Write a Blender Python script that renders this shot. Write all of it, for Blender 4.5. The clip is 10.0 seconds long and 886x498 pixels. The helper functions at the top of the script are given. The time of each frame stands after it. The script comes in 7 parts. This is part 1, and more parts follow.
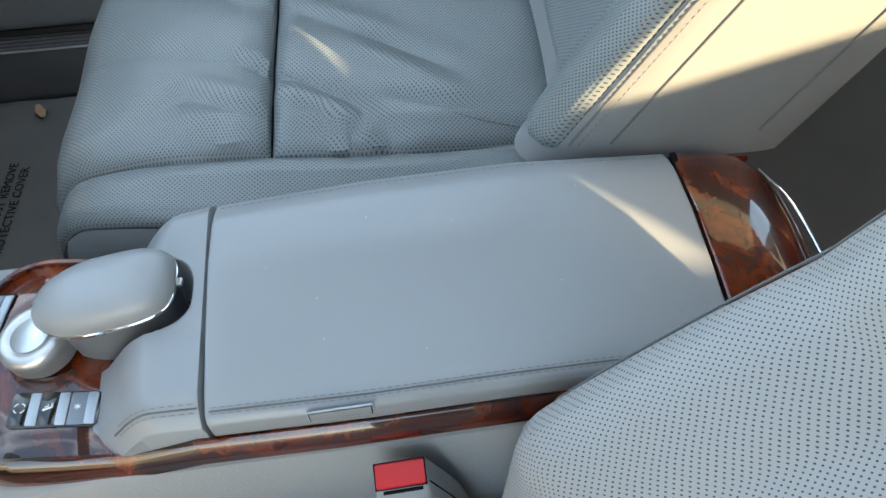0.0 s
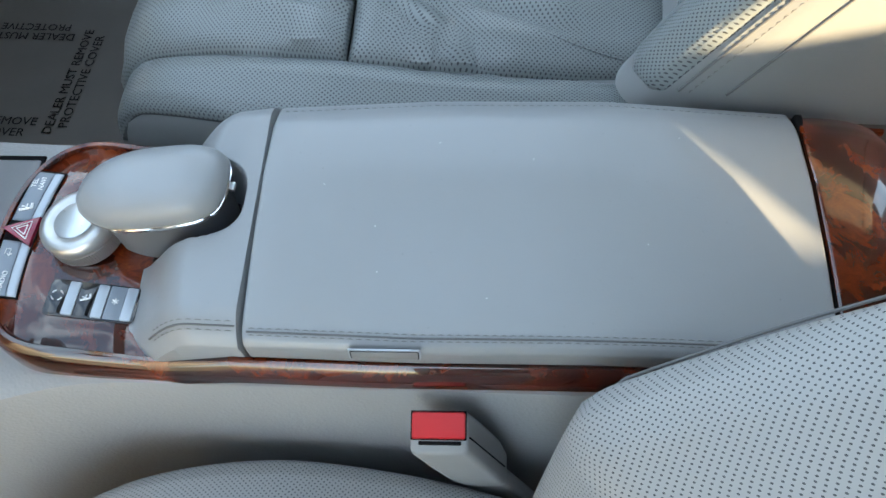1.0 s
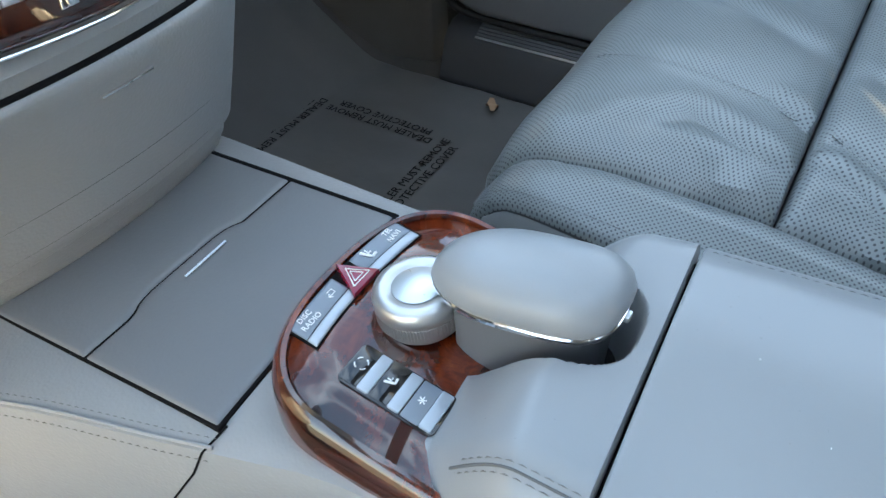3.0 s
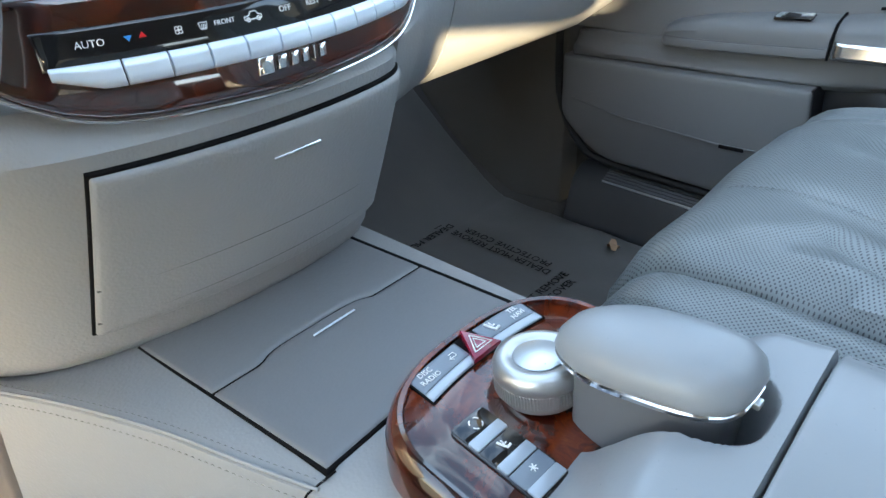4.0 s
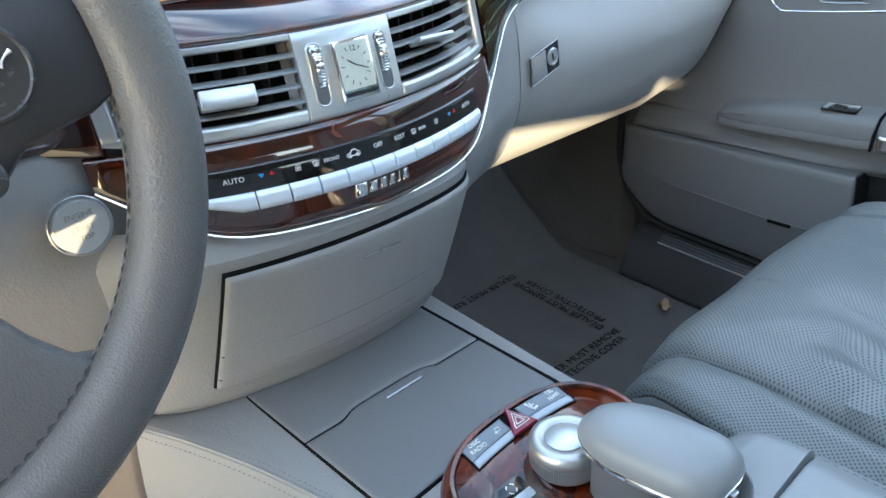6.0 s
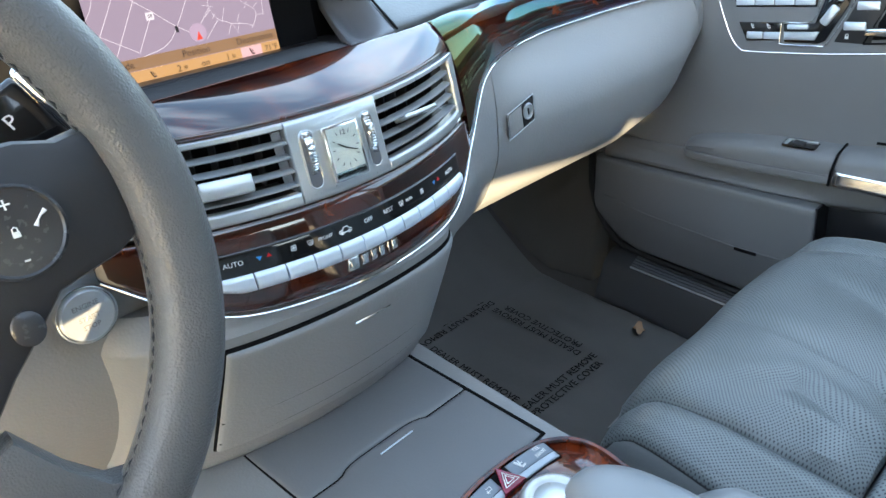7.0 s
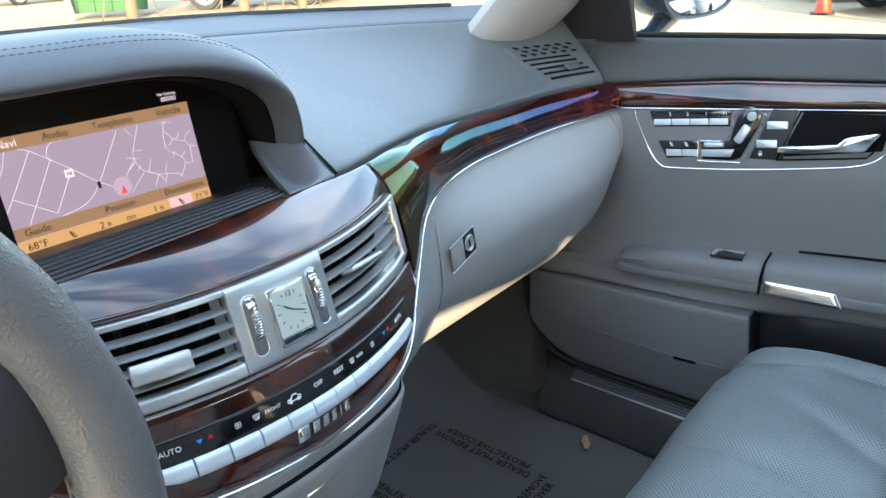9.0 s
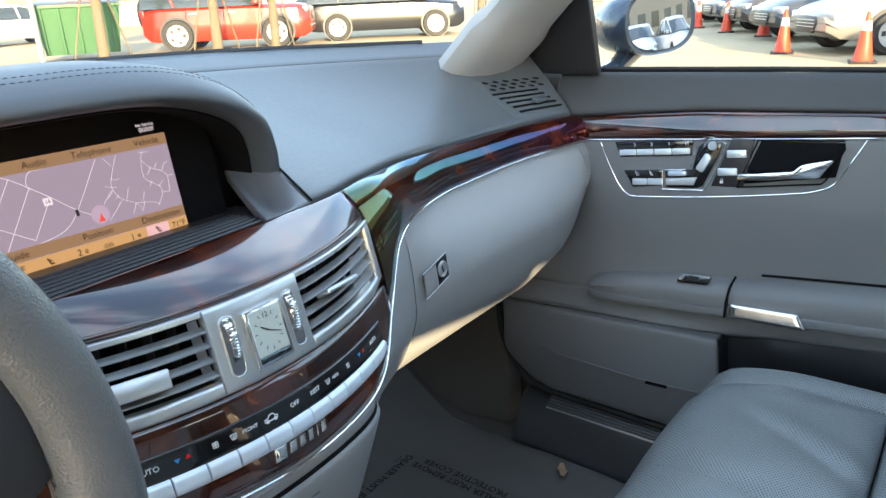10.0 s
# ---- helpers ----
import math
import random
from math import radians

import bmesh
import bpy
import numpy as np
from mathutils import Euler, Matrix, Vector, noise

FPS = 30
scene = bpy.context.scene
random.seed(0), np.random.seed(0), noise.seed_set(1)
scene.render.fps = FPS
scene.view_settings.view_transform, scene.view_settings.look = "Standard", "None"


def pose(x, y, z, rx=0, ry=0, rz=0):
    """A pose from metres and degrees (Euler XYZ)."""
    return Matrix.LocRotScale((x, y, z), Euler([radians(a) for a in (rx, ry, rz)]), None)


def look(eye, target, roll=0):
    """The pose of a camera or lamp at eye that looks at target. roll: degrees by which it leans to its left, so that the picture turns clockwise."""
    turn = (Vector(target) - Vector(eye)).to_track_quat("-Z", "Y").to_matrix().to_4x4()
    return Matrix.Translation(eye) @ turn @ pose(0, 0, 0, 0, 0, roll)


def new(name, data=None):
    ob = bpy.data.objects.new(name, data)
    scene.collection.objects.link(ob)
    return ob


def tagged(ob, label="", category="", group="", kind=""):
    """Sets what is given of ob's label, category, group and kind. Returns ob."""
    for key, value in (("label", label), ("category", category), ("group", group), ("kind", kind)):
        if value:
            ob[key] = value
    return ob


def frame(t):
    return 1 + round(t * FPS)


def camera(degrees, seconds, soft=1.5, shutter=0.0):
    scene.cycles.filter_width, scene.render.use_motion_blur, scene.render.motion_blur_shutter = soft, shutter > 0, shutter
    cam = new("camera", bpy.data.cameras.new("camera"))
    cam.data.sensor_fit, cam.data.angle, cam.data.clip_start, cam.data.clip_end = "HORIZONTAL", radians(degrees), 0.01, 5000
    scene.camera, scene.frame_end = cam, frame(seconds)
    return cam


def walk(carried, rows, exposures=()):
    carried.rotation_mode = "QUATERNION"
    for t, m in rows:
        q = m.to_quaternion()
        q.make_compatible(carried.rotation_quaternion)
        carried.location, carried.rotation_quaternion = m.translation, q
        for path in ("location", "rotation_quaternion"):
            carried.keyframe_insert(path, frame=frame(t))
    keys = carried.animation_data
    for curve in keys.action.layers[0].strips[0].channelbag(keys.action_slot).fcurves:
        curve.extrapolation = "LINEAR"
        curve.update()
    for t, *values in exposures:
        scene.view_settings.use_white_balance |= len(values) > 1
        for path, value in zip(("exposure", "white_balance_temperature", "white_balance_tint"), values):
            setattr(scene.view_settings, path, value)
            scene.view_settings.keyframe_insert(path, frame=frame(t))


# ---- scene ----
cam = camera(63.0, 10.0)
PATH = [
    (0, (-0.306, -0.174, 0.916), (0.878, -0.23, -0.695), -3.4),
    (0.5, (-0.298, -0.175, 0.902), (0.799, -0.147, -0.77), -3.3),
    (1, (-0.261, -0.167, 0.88), (0.731, -0.052, -0.852), -3.0),
    (1.5, (-0.236, -0.119, 0.825), (0.733, 0.121, -0.908), -3.3),
    (2, (-0.211, -0.085, 0.786), (0.81, 0.309, -0.888), -3.0),
    (2.5, (-0.216, -0.061, 0.761), (0.895, 0.525, -0.795), -2.9),
    (3, (-0.232, -0.041, 0.747), (0.968, 0.759, -0.64), -2.7),
    (3.2, (-0.241, -0.039, 0.743), (0.981, 0.839, -0.574), -2.3),
    (4.3, (-0.282, -0.066, 0.704), (0.949, 1.183, -0.257), -1.7),
    (4.5, (-0.282, -0.072, 0.7), (0.93, 1.209, -0.243), -1.8),
    (5, (-0.28, -0.078, 0.708), (0.881, 1.244, -0.243), -2.0),
    (5.5, (-0.289, -0.103, 0.766), (0.839, 1.229, -0.211), -2.2),
    (5.7, (-0.302, -0.112, 0.788), (0.817, 1.225, -0.192), -2.5),
    (6.8, (-0.331, -0.114, 0.895), (0.832, 1.171, -0.103), -2.5),
    (7, (-0.325, -0.105, 0.893), (0.854, 1.173, -0.095), -2.7),
    (7.5, (-0.298, -0.087, 0.896), (0.949, 1.158, -0.051), -2.8),
    (8, (-0.296, -0.065, 0.922), (1.019, 1.155, 0.036), -2.9),
    (8.5, (-0.3, -0.06, 0.925), (1.073, 1.14, 0.102), -2.7),
    (9, (-0.306, -0.05, 0.924), (1.112, 1.136, 0.161), -2.6),
    (9.5, (-0.308, -0.049, 0.927), (1.139, 1.132, 0.212), -2.6),
    (10, (-0.323, -0.066, 0.918), (1.169, 1.086, 0.25), -2.6),
]
walk(cam, [(t, look(eye, target, roll)) for t, eye, target, roll in PATH],
     [(0.0, 3.3, 7100, 10), (3.0, 3.43, 6650, 10), (4.5, 3.42, 6450, 10), (7.0, 3.28, 6450, 10), (7.5, 3.36, 6400, 10), (9.0, 3.24, 6500, 10), (10.0, 3.02, 6600, 10)])

# ---------------------------------------------------------------- light
SUN_DIR = Vector((0.62, 0.74, -0.21)).normalized()      # the way the sunlight travels
world = bpy.data.worlds.new("sky")
scene.world = world
world.use_nodes = True
wn = world.node_tree.nodes
sky = wn.new("ShaderNodeTexSky")
sky.sky_type, sky.sun_disc = "NISHITA", False
sky.sun_elevation = math.asin(-SUN_DIR.z)
sky.sun_rotation = math.atan2(-SUN_DIR.x, -SUN_DIR.y)
wn["Background"].inputs["Strength"].default_value = 0.145
# thin scattered cloud all over the sky, white beside the blue
cloud = wn.new("ShaderNodeTexNoise")
cloud.inputs["Scale"].default_value, cloud.inputs["Detail"].default_value, cloud.inputs["Distortion"].default_value = 5.0, 7.0, 0.6
thin = wn.new("ShaderNodeMapRange")
thin.inputs["From Min"].default_value, thin.inputs["From Max"].default_value = 0.42, 0.72
over = wn.new("ShaderNodeMix")
over.data_type = "RGBA"
over.inputs[7].default_value = (2.5, 3.1, 3.85, 1)
for a, b in ((cloud.outputs["Fac"], thin.inputs["Value"]), (thin.outputs["Result"], over.inputs[0]), (sky.outputs["Color"], over.inputs[6]), (over.outputs[2], wn["Background"].inputs["Color"])):
    world.node_tree.links.new(a, b)
sun = new("sun", bpy.data.lights.new("sun", "SUN"))
sun.data.energy, sun.data.angle, sun.data.color = 2.7, radians(0.6), (1.0, 0.80, 0.50)
sun.matrix_world = look((-6, -4, 8), Vector((-6, -4, 8)) + SUN_DIR)


# ---------------------------------------------------------------- materials
class Nodes:
    """A principled material with a few helpers."""

    def __init__(self, name, color=(0.5, 0.5, 0.5), rough=0.5, metal=0.0, coat=0.0):
        self.mat = bpy.data.materials.new(name)
        self.mat.use_nodes = True
        self.t = self.mat.node_tree
        self.p = self.t.nodes["Principled BSDF"]
        self.set("Base Color", (*color, 1))
        self.set("Roughness", rough)
        self.set("Metallic", metal)
        self.set("Coat Weight", coat)
        self.set("Coat Roughness", 0.04)

    def set(self, key, value):
        self.p.inputs[key].default_value = value

    def add(self, kind, **inputs):
        n = self.t.nodes.new(kind)
        for k, v in inputs.items():
            key = k.replace("_", " ")
            if isinstance(v, bpy.types.NodeSocket):
                self.t.links.new(v, n.inputs[key])
            else:
                n.inputs[key].default_value = v
        return n

    def link(self, a, b):
        self.t.links.new(a, b)

    def coords(self, which="Object"):
        return self.add("ShaderNodeTexCoord").outputs[which]

    def noise(self, vec, scale, detail=4.0, rough=0.55, distort=0.0):
        return self.add("ShaderNodeTexNoise", Vector=vec, Scale=scale, Detail=detail, Roughness=rough, Distortion=distort)

    def ramp(self, fac, stops):
        n = self.add("ShaderNodeValToRGB", Fac=fac)
        e = n.color_ramp.elements
        while len(e) < len(stops):
            e.new(0.5)
        for el, (p, c) in zip(e, stops):
            el.position, el.color = p, (*c, 1) if len(c) == 3 else c
        return n.outputs["Color"]

    def math(self, op, a, b=0.0, c=0.0):
        n = self.t.nodes.new("ShaderNodeMath")
        n.operation = op
        for i, v in enumerate((a, b, c)):
            if isinstance(v, bpy.types.NodeSocket):
                self.link(v, n.inputs[i])
            else:
                n.inputs[i].default_value = v
        return n.outputs[0]

    def mix(self, fac, a, b, blend="MIX"):
        n = self.t.nodes.new("ShaderNodeMix")
        n.data_type, n.blend_type = "RGBA", blend
        for key, v in ((0, fac), (6, a), (7, b)):
            if isinstance(v, bpy.types.NodeSocket):
                self.link(v, n.inputs[key])
            else:
                n.inputs[key].default_value = v if key == 0 else (*v, 1)
        return n.outputs[2]

    def bump(self, height, strength=0.3, distance=0.001):
        n = self.add("ShaderNodeBump", Height=height, Strength=strength, Distance=distance)
        self.link(n.outputs["Normal"], self.p.inputs["Normal"])
        return n


def leather(name, color, rough=0.45, grain=420.0, perforated=False, crease=0.4, relief=0.22, depth=0.0007, pitch=0.0048, cells=0.5, hole_size=0.14):
    n = Nodes(name, color, rough)
    o = n.coords()
    big = n.noise(o, 7.0, 3.0).outputs["Fac"]
    col = n.mix(n.math("MULTIPLY", big, 0.5), [c * 0.9 for c in color], [min(1, c * 1.16) for c in color])
    v = n.add("ShaderNodeTexVoronoi", Vector=o, Scale=grain)
    v.feature = "SMOOTH_F1"
    fine = n.noise(o, grain * 0.6, 3.0).outputs["Fac"]
    fold = n.noise(o, 26.0, 4.0, 0.6, 1.2).outputs["Fac"]
    h = n.math("ADD", n.math("MULTIPLY", v.outputs["Distance"], cells), n.math("MULTIPLY", fine, 1 - cells))
    h = n.math("ADD", h, n.math("MULTIPLY", fold, crease * 2))
    if perforated:
        uv = n.add("ShaderNodeSeparateXYZ", Vector=n.coords("UV"))
        hole = None
        for dx in (0.0, 0.5):
            fx = n.math("SUBTRACT", n.math("FRACT", n.math("ADD", n.math("DIVIDE", uv.outputs[0], pitch), dx)), 0.5)
            fy = n.math("SUBTRACT", n.math("FRACT", n.math("ADD", n.math("DIVIDE", uv.outputs[1], pitch), dx)), 0.5)
            d = n.math("SQRT", n.math("ADD", n.math("MULTIPLY", fx, fx), n.math("MULTIPLY", fy, fy)))
            one = n.math("LESS_THAN", d, hole_size)
            hole = one if hole is None else n.math("MAXIMUM", hole, one)
        col = n.mix(hole, col, (0.045, 0.048, 0.052))
        h = n.math("SUBTRACT", h, n.math("MULTIPLY", hole, 1.5))
    n.link(col, n.p.inputs["Base Color"])
    r = n.math("ADD", n.math("MULTIPLY", fine, 0.16), rough - 0.08)
    n.link(r, n.p.inputs["Roughness"])
    n.bump(h, relief, depth)
    return n.mat


def matt_black(name, grey):
    n = Nodes(name, (grey, grey, grey * 1.1), 0.95)
    n.set("Specular IOR Level", 0.12)
    return n.mat


def burl(name="burl_walnut", gain=1.0, iridescent=False, coat=1.65):
    """Lacquered burl; iridescent: with a thin film in the lacquer."""
    n = Nodes(name, (0.1, 0.03, 0.015), 0.25, 0, 1.0)
    o = n.coords()
    warp = n.noise(o, 20.0, 6.0, 0.62, 2.2)
    v = n.add("ShaderNodeTexVoronoi", Scale=48.0)
    n.link(n.mix(0.06, (0, 0, 0), warp.outputs["Color"], "ADD"), v.inputs["Vector"])
    m = n.t.nodes.new("ShaderNodeVectorMath")
    m.operation = "MULTIPLY_ADD"
    n.link(warp.outputs["Color"], m.inputs[0])
    m.inputs[1].default_value = (0.05, 0.05, 0.05)
    n.link(o, m.inputs[2])
    n.link(m.outputs[0], v.inputs["Vector"])
    big = n.noise(m.outputs[0], 13.0, 8.0, 0.6, 1.5).outputs["Fac"]
    col = n.ramp(big, [(p, [c * gain for c in col_]) for p, col_ in ((0.34, (0.010, 0.0012, 0.0007)), (0.48, (0.042, 0.0052, 0.0014)), (0.60, (0.135, 0.019, 0.0032)), (0.79, (0.36, 0.075, 0.011)))])
    dark = n.ramp(v.outputs["Distance"], [(0.0, (0.35, 0.3, 0.3)), (0.25, (1, 1, 1))])
    n.link(n.mix(0.75, col, dark, "MULTIPLY"), n.p.inputs["Base Color"])
    n.set("Specular IOR Level", 0.2)
    n.set("Coat IOR", coat)
    if iridescent:
        n.set("Coat Weight", 0.25)
        n.set("Specular IOR Level", 0.5)
        n.set("IOR", 1.65)
        n.set("Roughness", 0.05)
        n.set("Thin Film IOR", 1.4)
        along = n.add("ShaderNodeSeparateXYZ", Vector=o).outputs[0]
        n.link(n.math("MULTIPLY_ADD", along, -230.0, 532.0), n.p.inputs["Thin Film Thickness"])
    return n.mat


def plain(name, color, rough=0.5, metal=0.0, coat=0.0, grain=0.0, bump=0.12):
    n = Nodes(name, color, rough, metal, coat)
    o = n.coords()
    f = n.noise(o, 9.0, 4.0).outputs["Fac"]
    n.link(n.mix(f, [c * 0.86 for c in color], [min(1, c * 1.12) for c in color]), n.p.inputs["Base Color"])
    g = n.noise(o, grain or 300.0, 3.0).outputs["Fac"]
    n.link(n.math("ADD", n.math("MULTIPLY", g, 0.12), max(0.02, rough - 0.06)), n.p.inputs["Roughness"])
    if grain:
        n.bump(g, bump, 0.0006)
    return n.mat


def glowing(name, color, strength):
    n = Nodes(name, (0.02, 0.02, 0.02), 0.3)
    n.set("Emission Color", (*color, 1))
    n.set("Emission Strength", strength)
    return n.mat


def pane_glass(name, tint=(1, 1, 1)):
    m = bpy.data.materials.new(name)
    m.use_nodes = True
    t = m.node_tree
    t.nodes.remove(t.nodes["Principled BSDF"])
    tr, gl, mx, fr, pw, ml = (t.nodes.new(k) for k in ("ShaderNodeBsdfTransparent", "ShaderNodeBsdfGlossy", "ShaderNodeMixShader", "ShaderNodeLayerWeight", "ShaderNodeMath", "ShaderNodeMath"))
    pw.operation, ml.operation = "POWER", "MULTIPLY_ADD"
    pw.inputs[1].default_value = 5.0
    ml.inputs[1].default_value, ml.inputs[2].default_value = 0.7, 0.03
    t.links.new(fr.outputs["Facing"], pw.inputs[0])
    t.links.new(pw.outputs[0], ml.inputs[0])
    tr.inputs["Color"].default_value = (*tint, 1)
    gl.inputs["Roughness"].default_value = 0.02
    t.links.new(ml.outputs[0], mx.inputs[0])
    t.links.new(tr.outputs[0], mx.inputs[1])
    t.links.new(gl.outputs[0], mx.inputs[2])
    t.links.new(mx.outputs[0], t.nodes["Material Output"].inputs["Surface"])
    return m


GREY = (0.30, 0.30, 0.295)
M = dict(
    # one seat grey: leather and perf are darkened for shade, the driver's copy not
    leather=leather("grey_leather", (0.225, 0.23, 0.23), 0.42),
    perf=leather("perforated_grey_leather_shaded", (0.205, 0.225, 0.225), 0.33, perforated=True, crease=0.7, pitch=0.0052, hole_size=0.17),
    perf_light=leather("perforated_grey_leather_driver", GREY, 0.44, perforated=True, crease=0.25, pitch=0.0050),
    console=leather("console_leather", (0.28, 0.29, 0.295), 0.31, 620.0, crease=0.05, relief=0.12, depth=0.0004),
    vinyl=leather("dashboard_vinyl", (0.305, 0.308, 0.305), 0.46, 420.0, crease=0.05, relief=0.5, depth=0.0010),
    # grey seat leather darkened to carry the shade in the rear
    rear=leather("shade_dark_rear_leather", (0.075, 0.070, 0.063), 0.5),
    top_vinyl=leather("dashboard_top_vinyl", (0.095, 0.106, 0.110), 0.42, 420.0, crease=0.05, relief=0.5, depth=0.0010),
    dark_vinyl=leather("dark_dashboard_vinyl", (0.085, 0.095, 0.105), 0.5, 420.0, crease=0.05),
    wheel=leather("steering_wheel_leather", (0.125, 0.123, 0.119), 0.34, 850.0, crease=0.0, relief=0.6, depth=0.0008, cells=0.95),
    ledge=leather("dark_ledge_vinyl", (0.055, 0.056, 0.057), 0.55, 480.0, crease=0.05),
    door_grey=leather("grey_door_vinyl", (0.168, 0.170, 0.172), 0.5, 520.0, crease=0.05),
    plastic=plain("grey_plastic", (0.25, 0.25, 0.245), 0.5, grain=700.0),
    # console vinyl darkened here, as the covers get less light from above
    cover=leather("shaded_cover_vinyl", (0.185, 0.190, 0.198), 0.46, 420.0, crease=0.05, relief=0.3),
    slat=plain("grey_slat_plastic", (0.24, 0.25, 0.255), 0.4, grain=700.0),
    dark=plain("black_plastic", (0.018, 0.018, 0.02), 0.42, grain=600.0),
    gap=matt_black("dark_joint", 0.006),
    gloss=plain("piano_black", (0.008, 0.008, 0.009), 0.08, coat=0.6),
    wood=burl(),
    wood_dash=burl("dark_burl_walnut", 0.55, coat=1.9),
    wood_sheen=burl("iridescent_burl_walnut", 0.55, True),
    chrome=plain("chrome", (0.86, 0.86, 0.86), 0.09, 1.0),
    satin=plain("satin_silver_paint", (0.62, 0.65, 0.66), 0.30, 0.75),
    bright_bar=plain("bright_silver_bar", (0.62, 0.68, 0.74), 0.30, 0.55),
    bar=plain("satin_grey_bar", (0.40, 0.44, 0.48), 0.34, 0.3),
    # silver paled and blued so that its colour carries the sky's reflection
    climate_key=plain("silver_with_sky_sheen", (0.74, 0.82, 0.90), 0.32, 0.35),
    keycap=plain("grey_keycap", (0.20, 0.23, 0.265), 0.36),
    knob=plain("brushed_aluminium", (0.55, 0.55, 0.54), 0.38, 0.85),
    thread=plain("grey_thread", (0.17, 0.17, 0.165), 0.8),
    seam=plain("seam_shadow", (0.13, 0.13, 0.13), 0.8),
    graphite=plain("graphite_plastic", (0.055, 0.055, 0.058), 0.26, 0.3),
    thread_dark=plain("dark_thread", (0.03, 0.035, 0.04), 0.8),
    white=plain("white_marking", (0.82, 0.82, 0.8), 0.5),
    red=plain("red_plastic", (0.60, 0.008, 0.012), 0.38),
    darkred=plain("dark_red_plastic", (0.22, 0.006, 0.03), 0.22, coat=0.5),
    blue=plain("blue_marking", (0.03, 0.25, 0.6), 0.5),
    sill=plain("dark_sill_plastic", (0.05, 0.052, 0.055), 0.4, grain=600.0),
    carpet_brown=plain("brown_grey_carpet", (0.17, 0.145, 0.125), 0.95, grain=900.0, bump=0.9),
    scoop=plain("smooth_grey_plastic", (0.13, 0.135, 0.145), 0.36, grain=600.0),
    carpet=plain("grey_carpet", (0.100, 0.092, 0.080), 0.95, grain=900.0, bump=0.9),
    ivory=plain("clock_face", (0.72, 0.71, 0.66), 0.45),
    headliner=plain("grey_headliner", (0.36, 0.36, 0.35), 0.9, grain=900.0, bump=0.4),
    glass=pane_glass("clear_glass", (0.96, 0.98, 0.97)),
    mirror=Nodes("mirror_silver", (0.75, 0.75, 0.75), 0.0, 1.0).mat,
    rubber=plain("black_rubber", (0.012, 0.012, 0.012), 0.7),
)


# ---------------------------------------------------------------- building helpers
def mesh_of(bm, name, mat, smooth=True, sharp=40.0):
    me = bpy.data.meshes.new(name)
    bmesh.ops.recalc_face_normals(bm, faces=bm.faces)
    if smooth:
        for f in bm.faces:
            f.smooth = True
        for e in bm.edges:
            if len(e.link_faces) == 2 and e.calc_face_angle(0) > radians(sharp):
                e.smooth = False
    bm.to_mesh(me)
    bm.free()
    me.materials.append(mat)
    return me


def part(name, bm, material, parent=None, label="", smooth=True, sharp=40.0):
    """One mesh object under a thing or under a part."""
    ob = new(name, bm if isinstance(bm, bpy.types.Mesh) else mesh_of(bm, name, material, smooth, sharp))
    if parent:
        ob.parent = parent
        if parent.data is None:
            ob.matrix_parent_inverse = Matrix.Translation(-parent.location)
    if label:
        ob["label"] = label
    return ob


def thing(name, label, category, group="", at=(0, 0, 0), kind=""):
    ob = new(name)
    ob.location = at
    ob.empty_display_size = 0.05
    bpy.context.view_layer.update()
    return tagged(ob, label, category, group, kind)


def loft(rings, closed=True, caps=True):
    """Quads between rings of points of equal number; UVs in metres."""
    bm = bmesh.new()
    uv = bm.loops.layers.uv.new()
    vs = [[bm.verts.new(p) for p in r] for r in rings]
    n = len(rings[0])
    vd = [0.0]
    for a, b in zip(rings, rings[1:]):
        vd.append(vd[-1] + max((Vector(p) - Vector(q)).length for p, q in zip(a, b)))
    ud = []
    for r in rings:
        d = [0.0]
        for i in range(n):
            d.append(d[-1] + (Vector(r[(i + 1) % n]) - Vector(r[i])).length)
        ud.append(d)
    for j in range(len(rings) - 1):
        for i in range(n if closed else n - 1):
            k = (i + 1) % n
            quad = [vs[j][i], vs[j][k], vs[j + 1][k], vs[j + 1][i]]
            co = [(ud[j][i], vd[j]), (ud[j][i + 1], vd[j]), (ud[j + 1][i + 1], vd[j + 1]), (ud[j + 1][i], vd[j + 1])]
            if len({tuple(v.co) for v in quad}) < 3:
                continue
            try:
                f = bm.faces.new(quad)
            except ValueError:
                continue
            for l, c in zip(f.loops, co):
                l[uv].uv = c
    if caps and closed:
        for r in (vs[0], vs[-1]):
            try:
                bm.faces.new(r)
            except ValueError:
                pass
    bmesh.ops.remove_doubles(bm, verts=bm.verts, dist=1e-6)
    return bm


def edge_steps(n, b):
    """Steps from 0 to 1 with extra ones near both ends, b from the ends."""
    ends = [0, b * 0.12, b * 0.4, b]
    mid = [b + (1 - 2 * b) * i / n for i in range(1, n)]
    return ends + mid + [1 - v for v in reversed(ends)]


